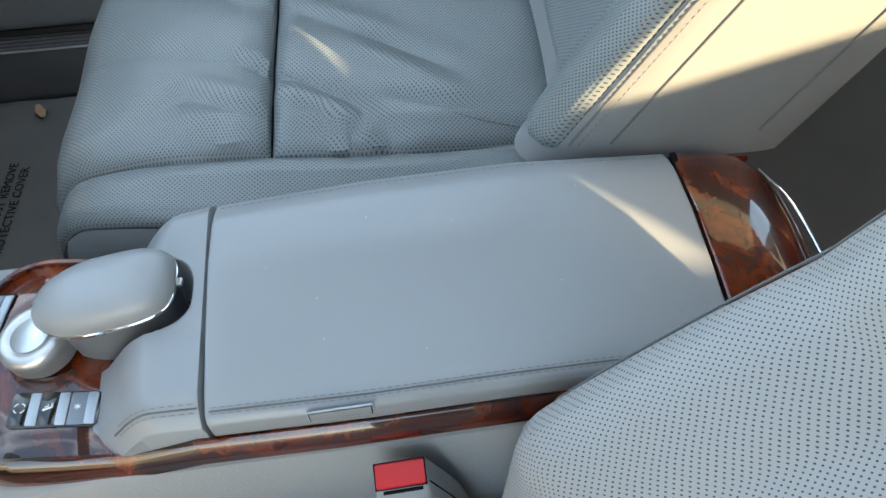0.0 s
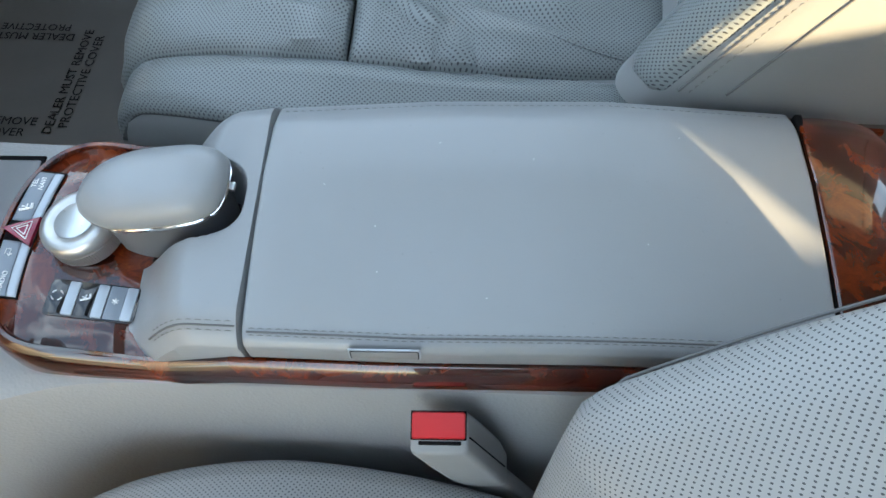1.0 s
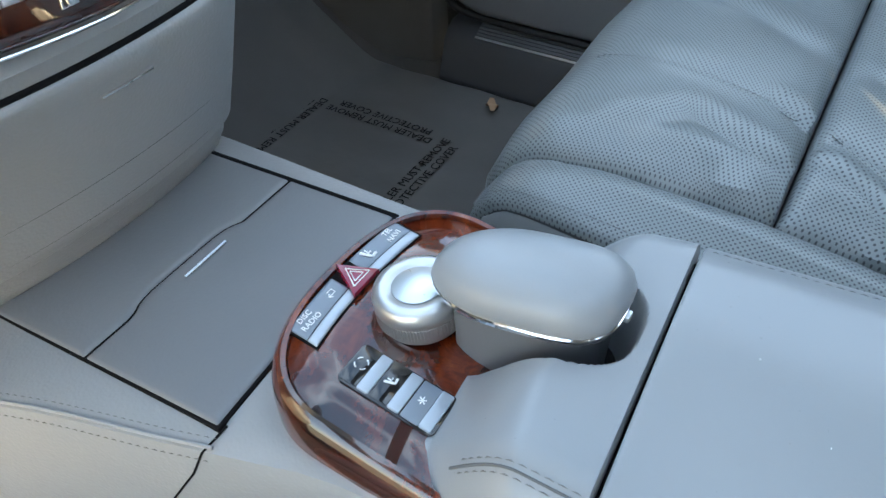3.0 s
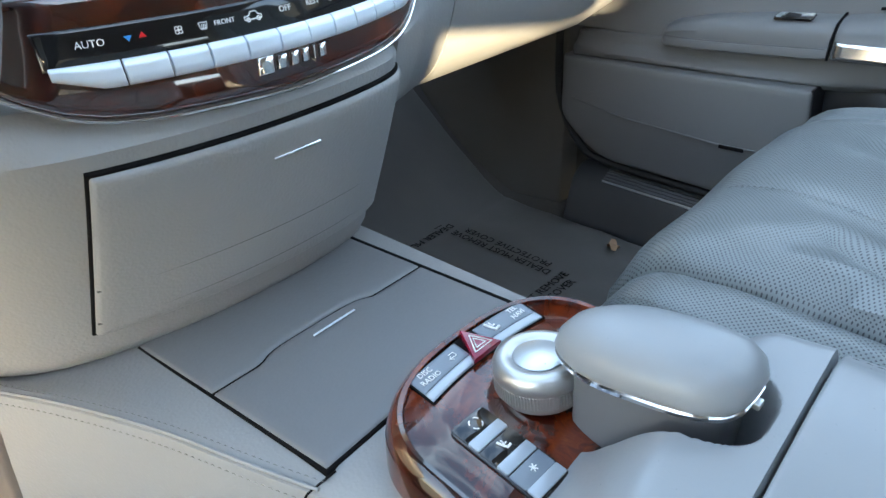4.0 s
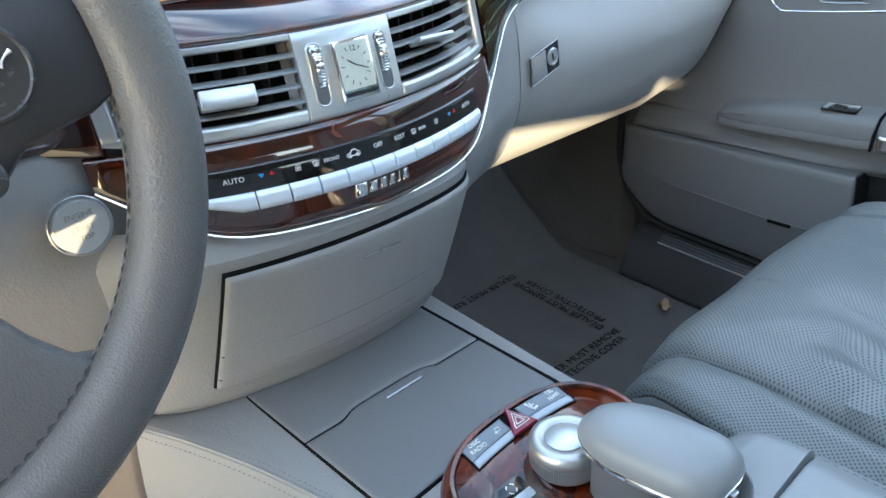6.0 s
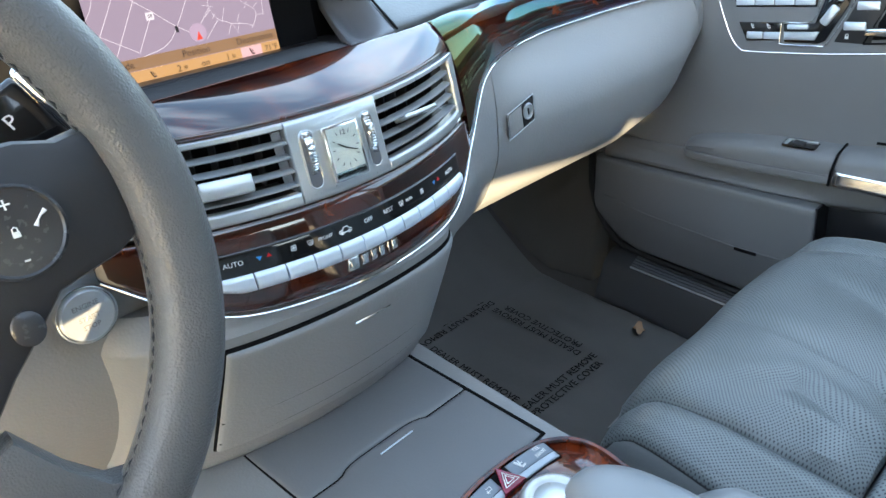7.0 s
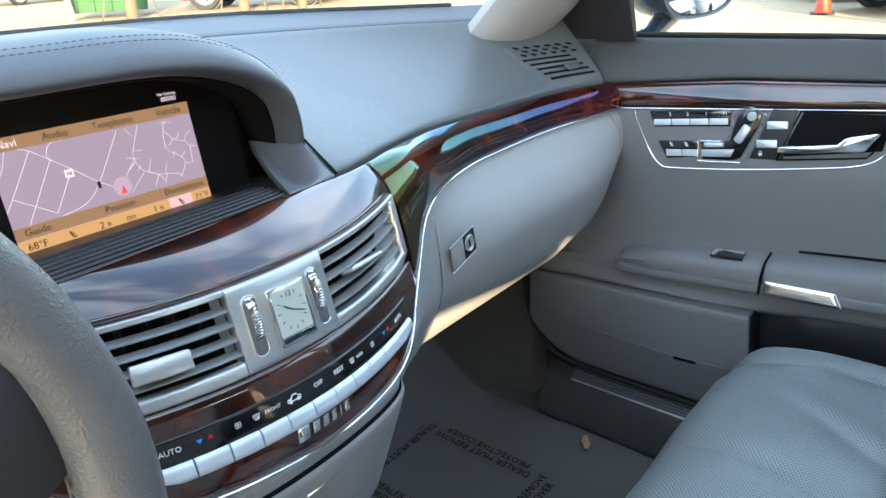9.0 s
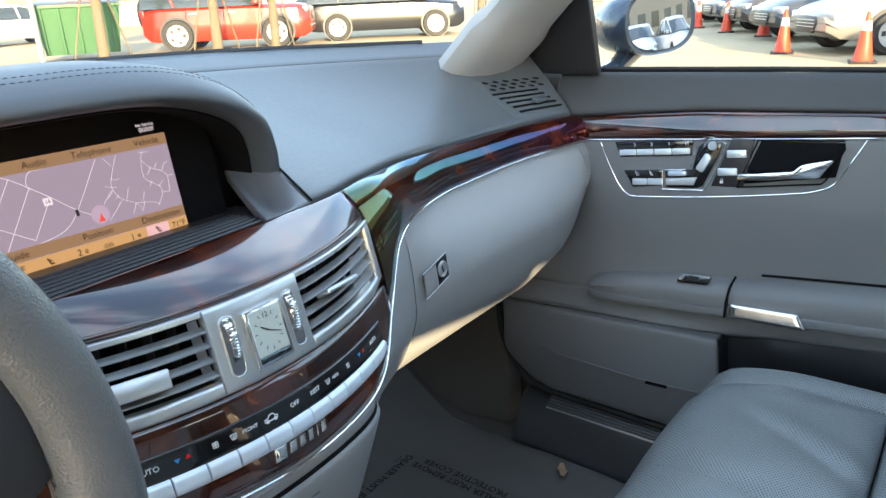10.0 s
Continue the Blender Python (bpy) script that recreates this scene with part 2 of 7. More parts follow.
def slab(P, nu=12, nv=8, th=0.004, bu=0.05, bv=0.05, back=None, drop=1.0):
    """A plate on the surface P(u, v) -> (point, normal): proud by th, its edges rounded over bu and bv of its length, and a wall behind to -back."""
    back = th if back is None else back

    def fall(t, b):
        d = min(t, 1 - t)
        return 0.0 if d >= b else 1 - math.sqrt(max(0, 1 - (1 - d / b) ** 2))
    us, vs = edge_steps(nu, bu), edge_steps(nv, bv)
    bm = bmesh.new()
    uv = bm.loops.layers.uv.new()
    grid, co = [], []
    for v in vs:
        row = []
        for u in us:
            p, n = P(u, v)
            o = th - th * drop * min(1, math.hypot(fall(u, bu), fall(v, bv)))
            row.append(Vector(p) + Vector(n) * o)
        co.append(row)
        grid.append([bm.verts.new(p) for p in row])
    lu = sum((a - b).length for a, b in zip(co[len(vs) // 2], co[len(vs) // 2][1:]))
    lv = sum((co[i][len(us) // 2] - co[i + 1][len(us) // 2]).length for i in range(len(vs) - 1))
    for j in range(len(vs) - 1):
        for i in range(len(us) - 1):
            f = bm.faces.new((grid[j][i], grid[j][i + 1], grid[j + 1][i + 1], grid[j + 1][i]))
            for l, (a, b) in zip(f.loops, ((i, j), (i + 1, j), (i + 1, j + 1), (i, j + 1))):
                l[uv].uv = (us[a] * lu, vs[b] * lv)
    ring = [(0, i) for i in range(len(us))] + [(j, len(us) - 1) for j in range(1, len(vs))]
    ring += [(len(vs) - 1, i) for i in range(len(us) - 2, -1, -1)] + [(j, 0) for j in range(len(vs) - 2, 0, -1)]
    low = []
    for j, i in ring:
        p, n = P(us[i], vs[j])
        low.append(bm.verts.new(Vector(p) - Vector(n) * back))
    for k in range(len(ring)):
        (j, i), (j2, i2) = ring[k], ring[(k + 1) % len(ring)]
        bm.faces.new((grid[j][i], low[k], low[(k + 1) % len(ring)], grid[j2][i2]))
    return bm


def lin(t, xs, ys):
    return float(np.interp(t, xs, ys))


def soft(t, xs, ys):
    """Smooth interpolation through the given values (monotone cubic)."""
    t = min(max(t, xs[0]), xs[-1])
    i = min(max(int(np.searchsorted(xs, t)) - 1, 0), len(xs) - 2)
    d = [(ys[k + 1] - ys[k]) / (xs[k + 1] - xs[k]) for k in range(len(xs) - 1)]

    def slope(k):
        if k == 0 or k == len(xs) - 1:
            return d[0] if k == 0 else d[-1]
        return 0.0 if d[k - 1] * d[k] <= 0 else 2 * d[k - 1] * d[k] / (d[k - 1] + d[k])
    h = xs[i + 1] - xs[i]
    u = (t - xs[i]) / h
    return ys[i] * (1 + 2 * u) * (1 - u) ** 2 + slope(i) * h * u * (1 - u) ** 2 + ys[i + 1] * u * u * (3 - 2 * u) + slope(i + 1) * h * u * u * (u - 1)


def smooth_path(pts, n=8):
    """Catmull-Rom through the points."""
    P = [Vector(p) for p in pts]
    P = [2 * P[0] - P[1]] + P + [2 * P[-1] - P[-2]]
    out = []
    for i in range(1, len(P) - 2):
        for k in range(n):
            t = k / n
            a, b, c, d = P[i - 1], P[i], P[i + 1], P[i + 2]
            out.append(0.5 * ((2 * b) + (c - a) * t + (2 * a - 5 * b + 4 * c - d) * t * t + (3 * b - a - 3 * c + d) * t ** 3))
    return out + [P[-2]]


def tube(pts, r, seg=8, flat=1.0, closed=False):
    """A round (or flattened) rod along the points; r may vary."""
    P = [Vector(p) for p in pts]
    rings = []
    up = Vector((0.123, 0.37, 1)).normalized()
    for i, p in enumerate(P):
        d = (P[min(i + 1, len(P) - 1)] - P[max(i - 1, 0)]).normalized()
        a = d.cross(up).normalized()
        b = a.cross(d).normalized()
        rr = r[i] if isinstance(r, (list, tuple)) else r
        rings.append([p + a * rr * math.cos(t) + b * rr * flat * math.sin(t) for t in (2 * math.pi * k / seg for k in range(seg))])
    return loft(rings)


def stitches(path, length=0.0042, gap=0.0018, r=0.00045):
    """A row of single thread stitches on the path."""
    bm = bmesh.new()
    P = [Vector(p) for p in path]
    d = [0.0]
    for a, b in zip(P, P[1:]):
        d.append(d[-1] + (b - a).length)

    def at(s):
        i = min(max(np.searchsorted(d, s) - 1, 0), len(P) - 2)
        return P[i].lerp(P[i + 1], (s - d[i]) / max(d[i + 1] - d[i], 1e-9))
    s = 0.0
    while s + length < d[-1]:
        a, b = at(s), at(s + length)
        ax = (b - a).normalized()
        side = ax.cross(Vector((0.2, 0.1, 1))).normalized()
        up = side.cross(ax)
        ends = []
        for c, k in ((a, 0.3), ((a + b) / 2 + up * r, 1.0), (b, 0.3)):
            ends.append([bm.verts.new(c + side * r * k * q + up * r * k * w) for q, w in ((1, 0), (0, 1), (-1, 0), (0, -1))])
        for e, f in zip(ends, ends[1:]):
            for i in range(4):
                bm.faces.new((e[i], e[(i + 1) % 4], f[(i + 1) % 4], f[i]))
        s += length + gap
    return bm


def box(size, bevel=0.002, seg=2, m=None):
    bm = bmesh.new()
    bmesh.ops.create_cube(bm, size=1.0, matrix=Matrix.Diagonal((*size, 1)))
    if bevel:
        bmesh.ops.bevel(bm, geom=bm.edges, offset=bevel, segments=seg, affect="EDGES", profile=0.5)
    if m:
        bmesh.ops.transform(bm, matrix=m, verts=bm.verts)
    return bm


def turned(profile, seg=32, m=None):
    """A body of revolution about z from (radius, z) pairs."""
    rings = [[(r * math.cos(2 * math.pi * k / seg), r * math.sin(2 * math.pi * k / seg), z) for k in range(seg)] for r, z in profile]
    bm = loft(rings)
    if m:
        bmesh.ops.transform(bm, matrix=m, verts=bm.verts)
    return bm


def plate(outline, th, bevel=0.0, m=None):
    """A flat plate in xy from an outline, th thick upwards."""
    bm = bmesh.new()
    vs = [bm.verts.new((x, y, 0)) for x, y in outline]
    f = bm.faces.new(vs)
    if f.normal.z < 0:
        f.normal_flip()
    r = bmesh.ops.extrude_face_region(bm, geom=[f])
    top = [v for v in r["geom"] if isinstance(v, bmesh.types.BMVert)]
    bmesh.ops.translate(bm, verts=top, vec=(0, 0, th))
    if bevel:
        es = [e for e in bm.edges if all(v in top for v in e.verts)]
        bmesh.ops.bevel(bm, geom=es, offset=bevel, segments=2, affect="EDGES", profile=0.5)
    if m:
        bmesh.ops.transform(bm, matrix=m, verts=bm.verts)
    return bm


def rounded(w, h, r, n=5):
    """Outline of a rounded rectangle about the origin."""
    pts = []
    for cx, cy, a0 in ((w / 2 - r, h / 2 - r, 0), (-w / 2 + r, h / 2 - r, 90), (-w / 2 + r, -h / 2 + r, 180), (w / 2 - r, -h / 2 + r, 270)):
        for k in range(n + 1):
            a = radians(a0 + 90 * k / n)
            pts.append((cx + r * math.cos(a), cy + r * math.sin(a)))
    return pts


def lettering(text, size, m, depth=0.0002, name="text"):
    """Letters as a mesh in the plane of m, centred."""
    cu = bpy.data.curves.new(name, "FONT")
    cu.body, cu.size, cu.extrude, cu.align_x, cu.align_y, cu.resolution_u = text, size, depth, "CENTER", "CENTER", 2
    ob = bpy.data.objects.new(name, cu)
    scene.collection.objects.link(ob)
    bpy.context.view_layer.update()
    me = bpy.data.meshes.new_from_object(ob.evaluated_get(bpy.context.evaluated_depsgraph_get()))
    bpy.data.objects.remove(ob)
    bpy.data.curves.remove(cu)
    bm = bmesh.new()
    bm.from_mesh(me)
    bpy.data.meshes.remove(me)
    bmesh.ops.transform(bm, matrix=m, verts=bm.verts)
    return bm


def axes(origin, x, y):
    """A frame with its x and y axes given."""
    x = Vector(x).normalized()
    z = x.cross(Vector(y)).normalized()
    y = z.cross(x)
    return Matrix.Translation(origin) @ Matrix((x, y, z)).transposed().to_4x4()


def joined(*bms):
    out = bmesh.new()
    for b in bms:
        me = bpy.data.meshes.new("t")
        b.to_mesh(me)
        b.free()
        out.from_mesh(me)
        bpy.data.meshes.remove(me)
    return out


# ---------------------------------------------------------------- centre console
def near_x(y):
    return lin(y, [-0.5, -0.4, -0.29, -0.23, -0.12, 0.0, 0.1], [-0.072, -0.074, -0.077, -0.080, -0.087, -0.091, -0.092])


def far_x(y):
    return lin(y, [-0.5, -0.4, -0.26, -0.127, 0.0, 0.06, 0.1], [0.142, 0.144, 0.145, 0.134, 0.116, 0.104, 0.092])


def lid_z(y):
    return 0.455 + 0.045 * min(y, 0.0)


def arm_point(y, a, lift=0.0):
    """A point on the leather arm's cross section at y; a from 0 (near foot) over the top to 1 (far foot)."""
    xn, xf, zt = near_x(y), far_x(y), lid_z(y)
    zb = zt - 0.030
    w = xf - xn
    prof = [(0.0, zb), (0.0, zb + 0.0165), (0.0035, zb + 0.0215), (0.018, zt - 0.0048), (0.35 * w, zt + 0.001), (0.62 * w, zt + 0.0035), (0.85 * w, zt), (w - 0.02, zt - 0.004), (w - 0.006, zt - 0.011), (w, zt - 0.02), (w, zb)]
    p = a * (len(prof) - 1)
    i = min(int(p), len(prof) - 2)
    (x0, z0), (x1, z1) = prof[i], prof[i + 1]
    f = p - i
    return Vector((xn + x0 + (x1 - x0) * f, y, z0 + (z1 - z0) * f + lift))


def arm_ring(y, scale=1.0, lift=0.0, n=44):
    r = [arm_point(y, k / n) for k in range(n + 1)]
    c = Vector(((near_x(y) + far_x(y)) / 2, y, lid_z(y) - 0.028))
    return [c + (p - c) * scale + Vector((0, 0, lift)) for p in r]


def round_body(ys, ring, e=0.003):
    """Rings along y with both ends rounded by e."""
    a, b = ys[0], ys[-1]
    s = 1 if b > a else -1
    out = []
    for k in (0.0, 0.3, 0.65, 1.0):
        out.append([Vector((p.x, a + s * e * k, p.z)) for p in ring(a, 0.955 + 0.045 * math.sqrt(1 - (1 - k) ** 2))])
    for y in ys[1:-1]:
        out.append(ring(y, 1.0))
    for k in (1.0, 0.65, 0.3, 0.0):
        out.append([Vector((p.x, b - s * e * k, p.z)) for p in ring(b, 0.955 + 0.045 * math.sqrt(1 - (1 - k) ** 2))])
    return loft(out)


console = thing("center_console", "grey leather and burl walnut centre console between the front seats", "car console", at=(0.0, 0.0, 0.06))
lid = part("armrest_lid", round_body([-0.0012 - 0.4018 * k / 20 for k in range(21)], arm_ring), M["console"], console, "padded grey leather armrest lid")
for a, name in ((0.218, "stitching"), (0.248, "stitching"), (0.74, "stitching")):
    part(name, stitches([arm_point(-0.006 - 0.39 * k / 60, a, 0.0002) for k in range(61)], 0.0045, 0.0017, 0.0005 if a < 0.5 else 0.0003), M["thread"], lid)
part("seam", tube([arm_point(-0.005 - 0.392 * k / 30, 0.233, 0.0002) for k in range(31)], 0.0008, 6), M["seam"], lid)
lint = [box((0.0008, 0.0004, 0.0003), 0, 1, Matrix.Translation(arm_point(y, a, 0.0003)) @ pose(0, 0, 0, 0, 0, 70 * k)) for k, (y, a) in enumerate(((-0.09, 0.42), (-0.095, 0.36), (-0.17, 0.33), (-0.20, 0.52), (-0.13, 0.55), (-0.28, 0.40), (-0.05, 0.48), (-0.31, 0.57)))]
tagged(part("lint", joined(*lint), M["white"], smooth=False), "white specks of lint lying on the armrest lid", "lint", kind="stuff")
# release button in the lid's near side
lm = axes((near_x(-0.1) - 0.0005, -0.1, 0.437), (0.05, -1, -0.02), (0, 0, 1))
part("latch_frame", plate(rounded(0.050, 0.0155, 0.0018), 0.0012, 0.0005, lm), M["bar"], lid, "slim satin latch frame")
part("latch_gap", plate(rounded(0.0475, 0.0130, 0.0012), 0.0014, 0.0, lm), M["gap"], lid)
part("latch_button", plate(rounded(0.046, 0.0115, 0.001), 0.0020, 0.0006, lm), M["plastic"], lid)


def rear_ring(y, s=1.0):
    t = max(0.0, (-0.415 - y) / 0.095)
    drop = 0.040 * t ** 2.6
    return [Vector((p.x * (1 - 0.02 * t ** 4) + 0.001 * t, y, p.z - drop - 0.002)) for p in arm_ring(-0.41, s)]


part("rear_wood_cap", round_body([-0.4072 - 0.101 * k / 14 for k in range(15)], rear_ring, 0.003), M["wood"], console, "glossy burl walnut rear cap")
part("rear_chrome_edge", tube(smooth_path([(-0.055, -0.507, 0.40), (0.0, -0.512, 0.405), (0.08, -0.508, 0.407), (0.13, -0.497, 0.40)], 6), 0.0012), M["chrome"], console)
part("joint", box((0.2, 0.006, 0.035), 0.001, 1, Matrix.Translation((0.035, -0.409, 0.413))), M["gap"], console)


# padded rest in front of the lid, hollowed round the telephone cover
def rest_height(x, y):
    xn, xf = near_x(y), far_x(y)
    t = min(1, max(0, (0.078 + 0.012 * math.cos(x * 16) - y) / 0.05))
    z = 0.408 + 0.046 * (t * t * (3 - 2 * t)) ** 0.75
    e = min(x - xn, xf - x)
    z -= 0.017 * max(0, 1 - e / 0.026) ** 2.2
    dx, dy = (x - 0.019) / 0.0385, (0.10 - y) / 0.087
    d = (abs(dx) ** 3.2 + abs(max(dy, 0)) ** 3.2) ** (1 / 3.2)
    k = min(1, max(0, (d - 0.92) / 0.12))
    return 0.400 + (z - 0.400) * (k * k * (3 - 2 * k))


def rest_bm():
    nx, ny = 140, 90
    bm = bmesh.new()
    g = []
    for j in range(ny + 1):
        y = 0.0012 + 0.0938 * j / ny
        xn, xf = near_x(y), far_x(y)
        row = []
        for i in range(nx + 1):
            x = xn + (xf - xn) * i / nx
            zz = rest_height(x, y) - (0.004 if j == 0 else 0.0)
            row.append(bm.verts.new((x, y, max(zz, 0.395))))
        g.append(row)
    for j in range(ny):
        for i in range(nx):
            bm.faces.new((g[j][i], g[j][i + 1], g[j + 1][i + 1], g[j + 1][i]))
    edge = [e for e in bm.edges if e.is_boundary]
    r = bmesh.ops.extrude_edge_only(bm, edges=edge)
    for v in [v for v in r["geom"] if isinstance(v, bmesh.types.BMVert)]:
        v.co.z = 0.385
    return bm


rest = part("front_rest", rest_bm(), M["console"], console, "grey leather rest hollowed round the telephone cover")
part("seam", tube([(near_x(y) + 0.0112, y, rest_height(near_x(y) + 0.0112, y) + 0.0002) for y in [0.003 + 0.062 * k / 20 for k in range(21)]], 0.0008, 6), M["seam"], rest)
for off in (0.0085, 0.0138):
    part("stitching", stitches([(near_x(y) + off, y, rest_height(near_x(y) + off, y) + 0.0004) for y in [0.005 + 0.058 * k / 20 for k in range(21)]]), M["thread"], rest)


# the joint between lid and rest runs slightly askew
part("joint", box((0.175, 0.006, 0.035), 0.001, 1, pose(0.012, -0.0049, 0.421, 0, 0, 2.9)), M["gap"], console)
for ob in [o for o in scene.objects if o.parent in (lid, rest) or o in (lid, rest)]:
    for v in ob.data.vertices:
        v.co.y += 0.05 * (v.co.x - 0.11) * max(0.0, 1 - abs(v.co.y) / (0.2 if v.co.y < 0 else 0.094))


# wood panel with its thick rounded rim
def panel_outline(grow=0.0, n=40):
    """Half-rounded front, from the near side round to the far side."""
    cx, hw, y0, y1 = -0.002, 0.088 + grow, 0.136, 0.1935 + grow
    pts = [(cx - hw, 0.055), (cx - hw, 0.10)]
    for k in range(n + 1):
        a = math.pi * (1 - k / n)
        c, s = math.cos(a), math.sin(a)
        pts.append((cx + hw * math.copysign(abs(c) ** 0.78, c), y0 + (y1 - y0) * abs(s) ** 0.85))
    return pts + [(cx + hw, 0.10), (cx + hw, 0.055)]


def panel_z(y):
    return 0.4065 + 0.155 * (y - 0.08) if y > 0.055 else 0.4026


def panel_bm():
    o = panel_outline(-0.001)
    bm = bmesh.new()
    rings = []
    for s, dz in ((1.0, -0.012), (1.0, -0.0012), (0.985, 0.0), (0.6, 0.001), (0.2, 0.0014)):
        rings.append([(-0.002 + (x + 0.002) * s, 0.12 + (y - 0.12) * s, panel_z(0.12 + (y - 0.12) * s) + dz) for x, y in o])
    return loft(rings)


part("wood_panel", panel_bm(), M["wood"], console, "glossy burl walnut switch panel", sharp=60)


def rim_path():
    o = panel_outline(0.0, 60)
    near = [(near_x(y) - 0.001, y) for y in (-0.49, -0.4, -0.3, -0.2, -0.1, 0.0)]
    far = [(far_x(y) + 0.001, y) for y in (0.0, -0.1, -0.2, -0.3, -0.4, -0.49)]
    return near + o + far


def rim_bm():
    path = rim_path()
    rings = []
    for i, (x, y) in enumerate(path):
        a, b = path[max(i - 1, 0)], path[min(i + 1, len(path) - 1)]
        d = Vector((b[0] - a[0], b[1] - a[1], 0)).normalized()
        n = Vector((-d.y, d.x, 0))
        zt = panel_z(y) + 0.003 if y > 0.05 else lin(y, [-0.5, 0.0, 0.05], [0.403, 0.4235, 0.405])
        h = lin(y, [-0.5, 0.05, 0.12, 0.2], [0.020, 0.022, 0.027, 0.033])
        sec = [(-0.001, 0), (0.0018, 0.0008), (0.0042, -0.0012), (0.0072, -0.006), (0.0095, -0.014), (0.0100, -h), (0.004, -h - 0.004), (-0.004, -h)]
        rings.append([Vector((x, y, zt + dz)) + n * o for o, dz in sec])
    return loft(rings)


part("wood_rim", rim_bm(), M["wood"], console, "rounded burl walnut rim")


def icon(parent, m, kind, s=0.004, mat="white"):
    bms = []
    if kind == "ring":
        for k in range(4):
            a = radians(90 * k + 45)
            pts = [(s * 0.7 * math.cos(a + t) + 0.25 * s * math.cos(a), s * 0.7 * math.sin(a + t) + 0.25 * s * math.sin(a), 0) for t in np.linspace(-0.6, 0.6, 6)]
            bms.append(tube(pts, s * 0.11, 4))
    elif kind == "seat":
        bms.append(tube([(-0.5 * s, 0.9 * s, 0), (-0.1 * s, -0.2 * s, 0), (0.1 * s, -0.6 * s, 0), (0.8 * s, -0.5 * s, 0)], s * 0.2, 5))
        bms.append(tube([(0.15 * s, 0.7 * s, 0), (0.15 * s, 0.1 * s, 0), (0.6 * s, 0.1 * s, 0)], s * 0.12, 5))
    elif kind == "star":
        for k in range(3):
            a = radians(60 * k)
            bms.append(tube([(s * 0.6 * math.cos(a), s * 0.6 * math.sin(a), 0), (-s * 0.6 * math.cos(a), -s * 0.6 * math.sin(a), 0)], s * 0.11, 4))
    elif kind == "back":
        bms.append(tube([(-0.2 * s, -0.7 * s, 0), (-0.8 * s, -0.3 * s, 0), (-0.3 * s, 0.1 * s, 0)], s * 0.1, 4))
        bms.append(tube([(-0.7 * s, -0.3 * s, 0), (0.7 * s, -0.3 * s, 0), (0.7 * s, 0.5 * s, 0), (-0.4 * s, 0.5 * s, 0)], s * 0.1, 4))
    elif kind == "fan":
        for k in range(4):
            a = radians(90 * k + 45)
            c = (0.55 * s * math.cos(a), 0.55 * s * math.sin(a))
            bms.append(tube([(c[0] + 0.4 * s * math.cos(t), c[1] + 0.4 * s * math.sin(t), 0) for t in np.linspace(0, 2 * math.pi, 9)], s * 0.11, 4))
    elif kind == "car":
        bms.append(tube([(-1.5 * s, -0.5 * s, 0), (-1.5 * s, 0.0, 0), (-0.7 * s, 0.1 * s, 0), (-0.3 * s, 0.65 * s, 0), (0.6 * s, 0.65 * s, 0), (1.0 * s, 0.1 * s, 0), (1.5 * s, 0, 0), (1.5 * s, -0.5 * s, 0), (-1.5 * s, -0.5 * s, 0)], s * 0.12, 4))
        for cx in (-0.9, 0.9):
            bms.append(tube([(cx * s + 0.3 * s * math.cos(t), -0.5 * s + 0.3 * s * math.sin(t), 0.0001) for t in np.linspace(0, 6.28, 9)], s * 0.12, 4))
    elif kind == "screen":
        bms.append(tube([(-0.9 * s, 0.6 * s, 0), (0.9 * s, 0.6 * s, 0), (0.6 * s, -0.6 * s, 0), (-0.6 * s, -0.6 * s, 0), (-0.9 * s, 0.6 * s, 0)], s * 0.11, 4))
        for k in (-0.3, 0.05, 0.4):
            bms.append(tube([(k * s - 0.1 * s, -0.8 * s, 0), (k * s + 0.1 * s, 0.3 * s, 0)], s * 0.1, 4))
    elif kind == "lock":
        bms.append(plate(rounded(s * 1.1, s * 0.9, s * 0.1), 0.0002, 0, pose(0, -0.3 * s, 0)))
        bms.append(tube([(-0.35 * s, 0.1 * s, 0), (-0.35 * s, 0.6 * s, 0), (0, 0.85 * s, 0), (0.35 * s, 0.6 * s, 0), (0.35 * s, 0.1 * s, 0)], s * 0.12, 4))
    elif kind in ("up", "down"):
        q = 1 if kind == "up" else -1
        bms.append(plate([(-s, -0.7 * s * q), (s, -0.7 * s * q), (0, 0.8 * s * q)], 0.0003))
    elif kind == "phone":
        bms.append(tube([(0.7 * s, 0.7 * s, 0), (0.1 * s, 0.3 * s, 0), (-0.3 * s, -0.1 * s, 0), (-0.7 * s, -0.7 * s, 0)], [s * 0.28, s * 0.12, s * 0.12, s * 0.28], 6))
    bm = joined(*bms)
    bmesh.ops.transform(bm, matrix=m, verts=bm.verts)
    return part("symbol", bm, M[mat], parent)


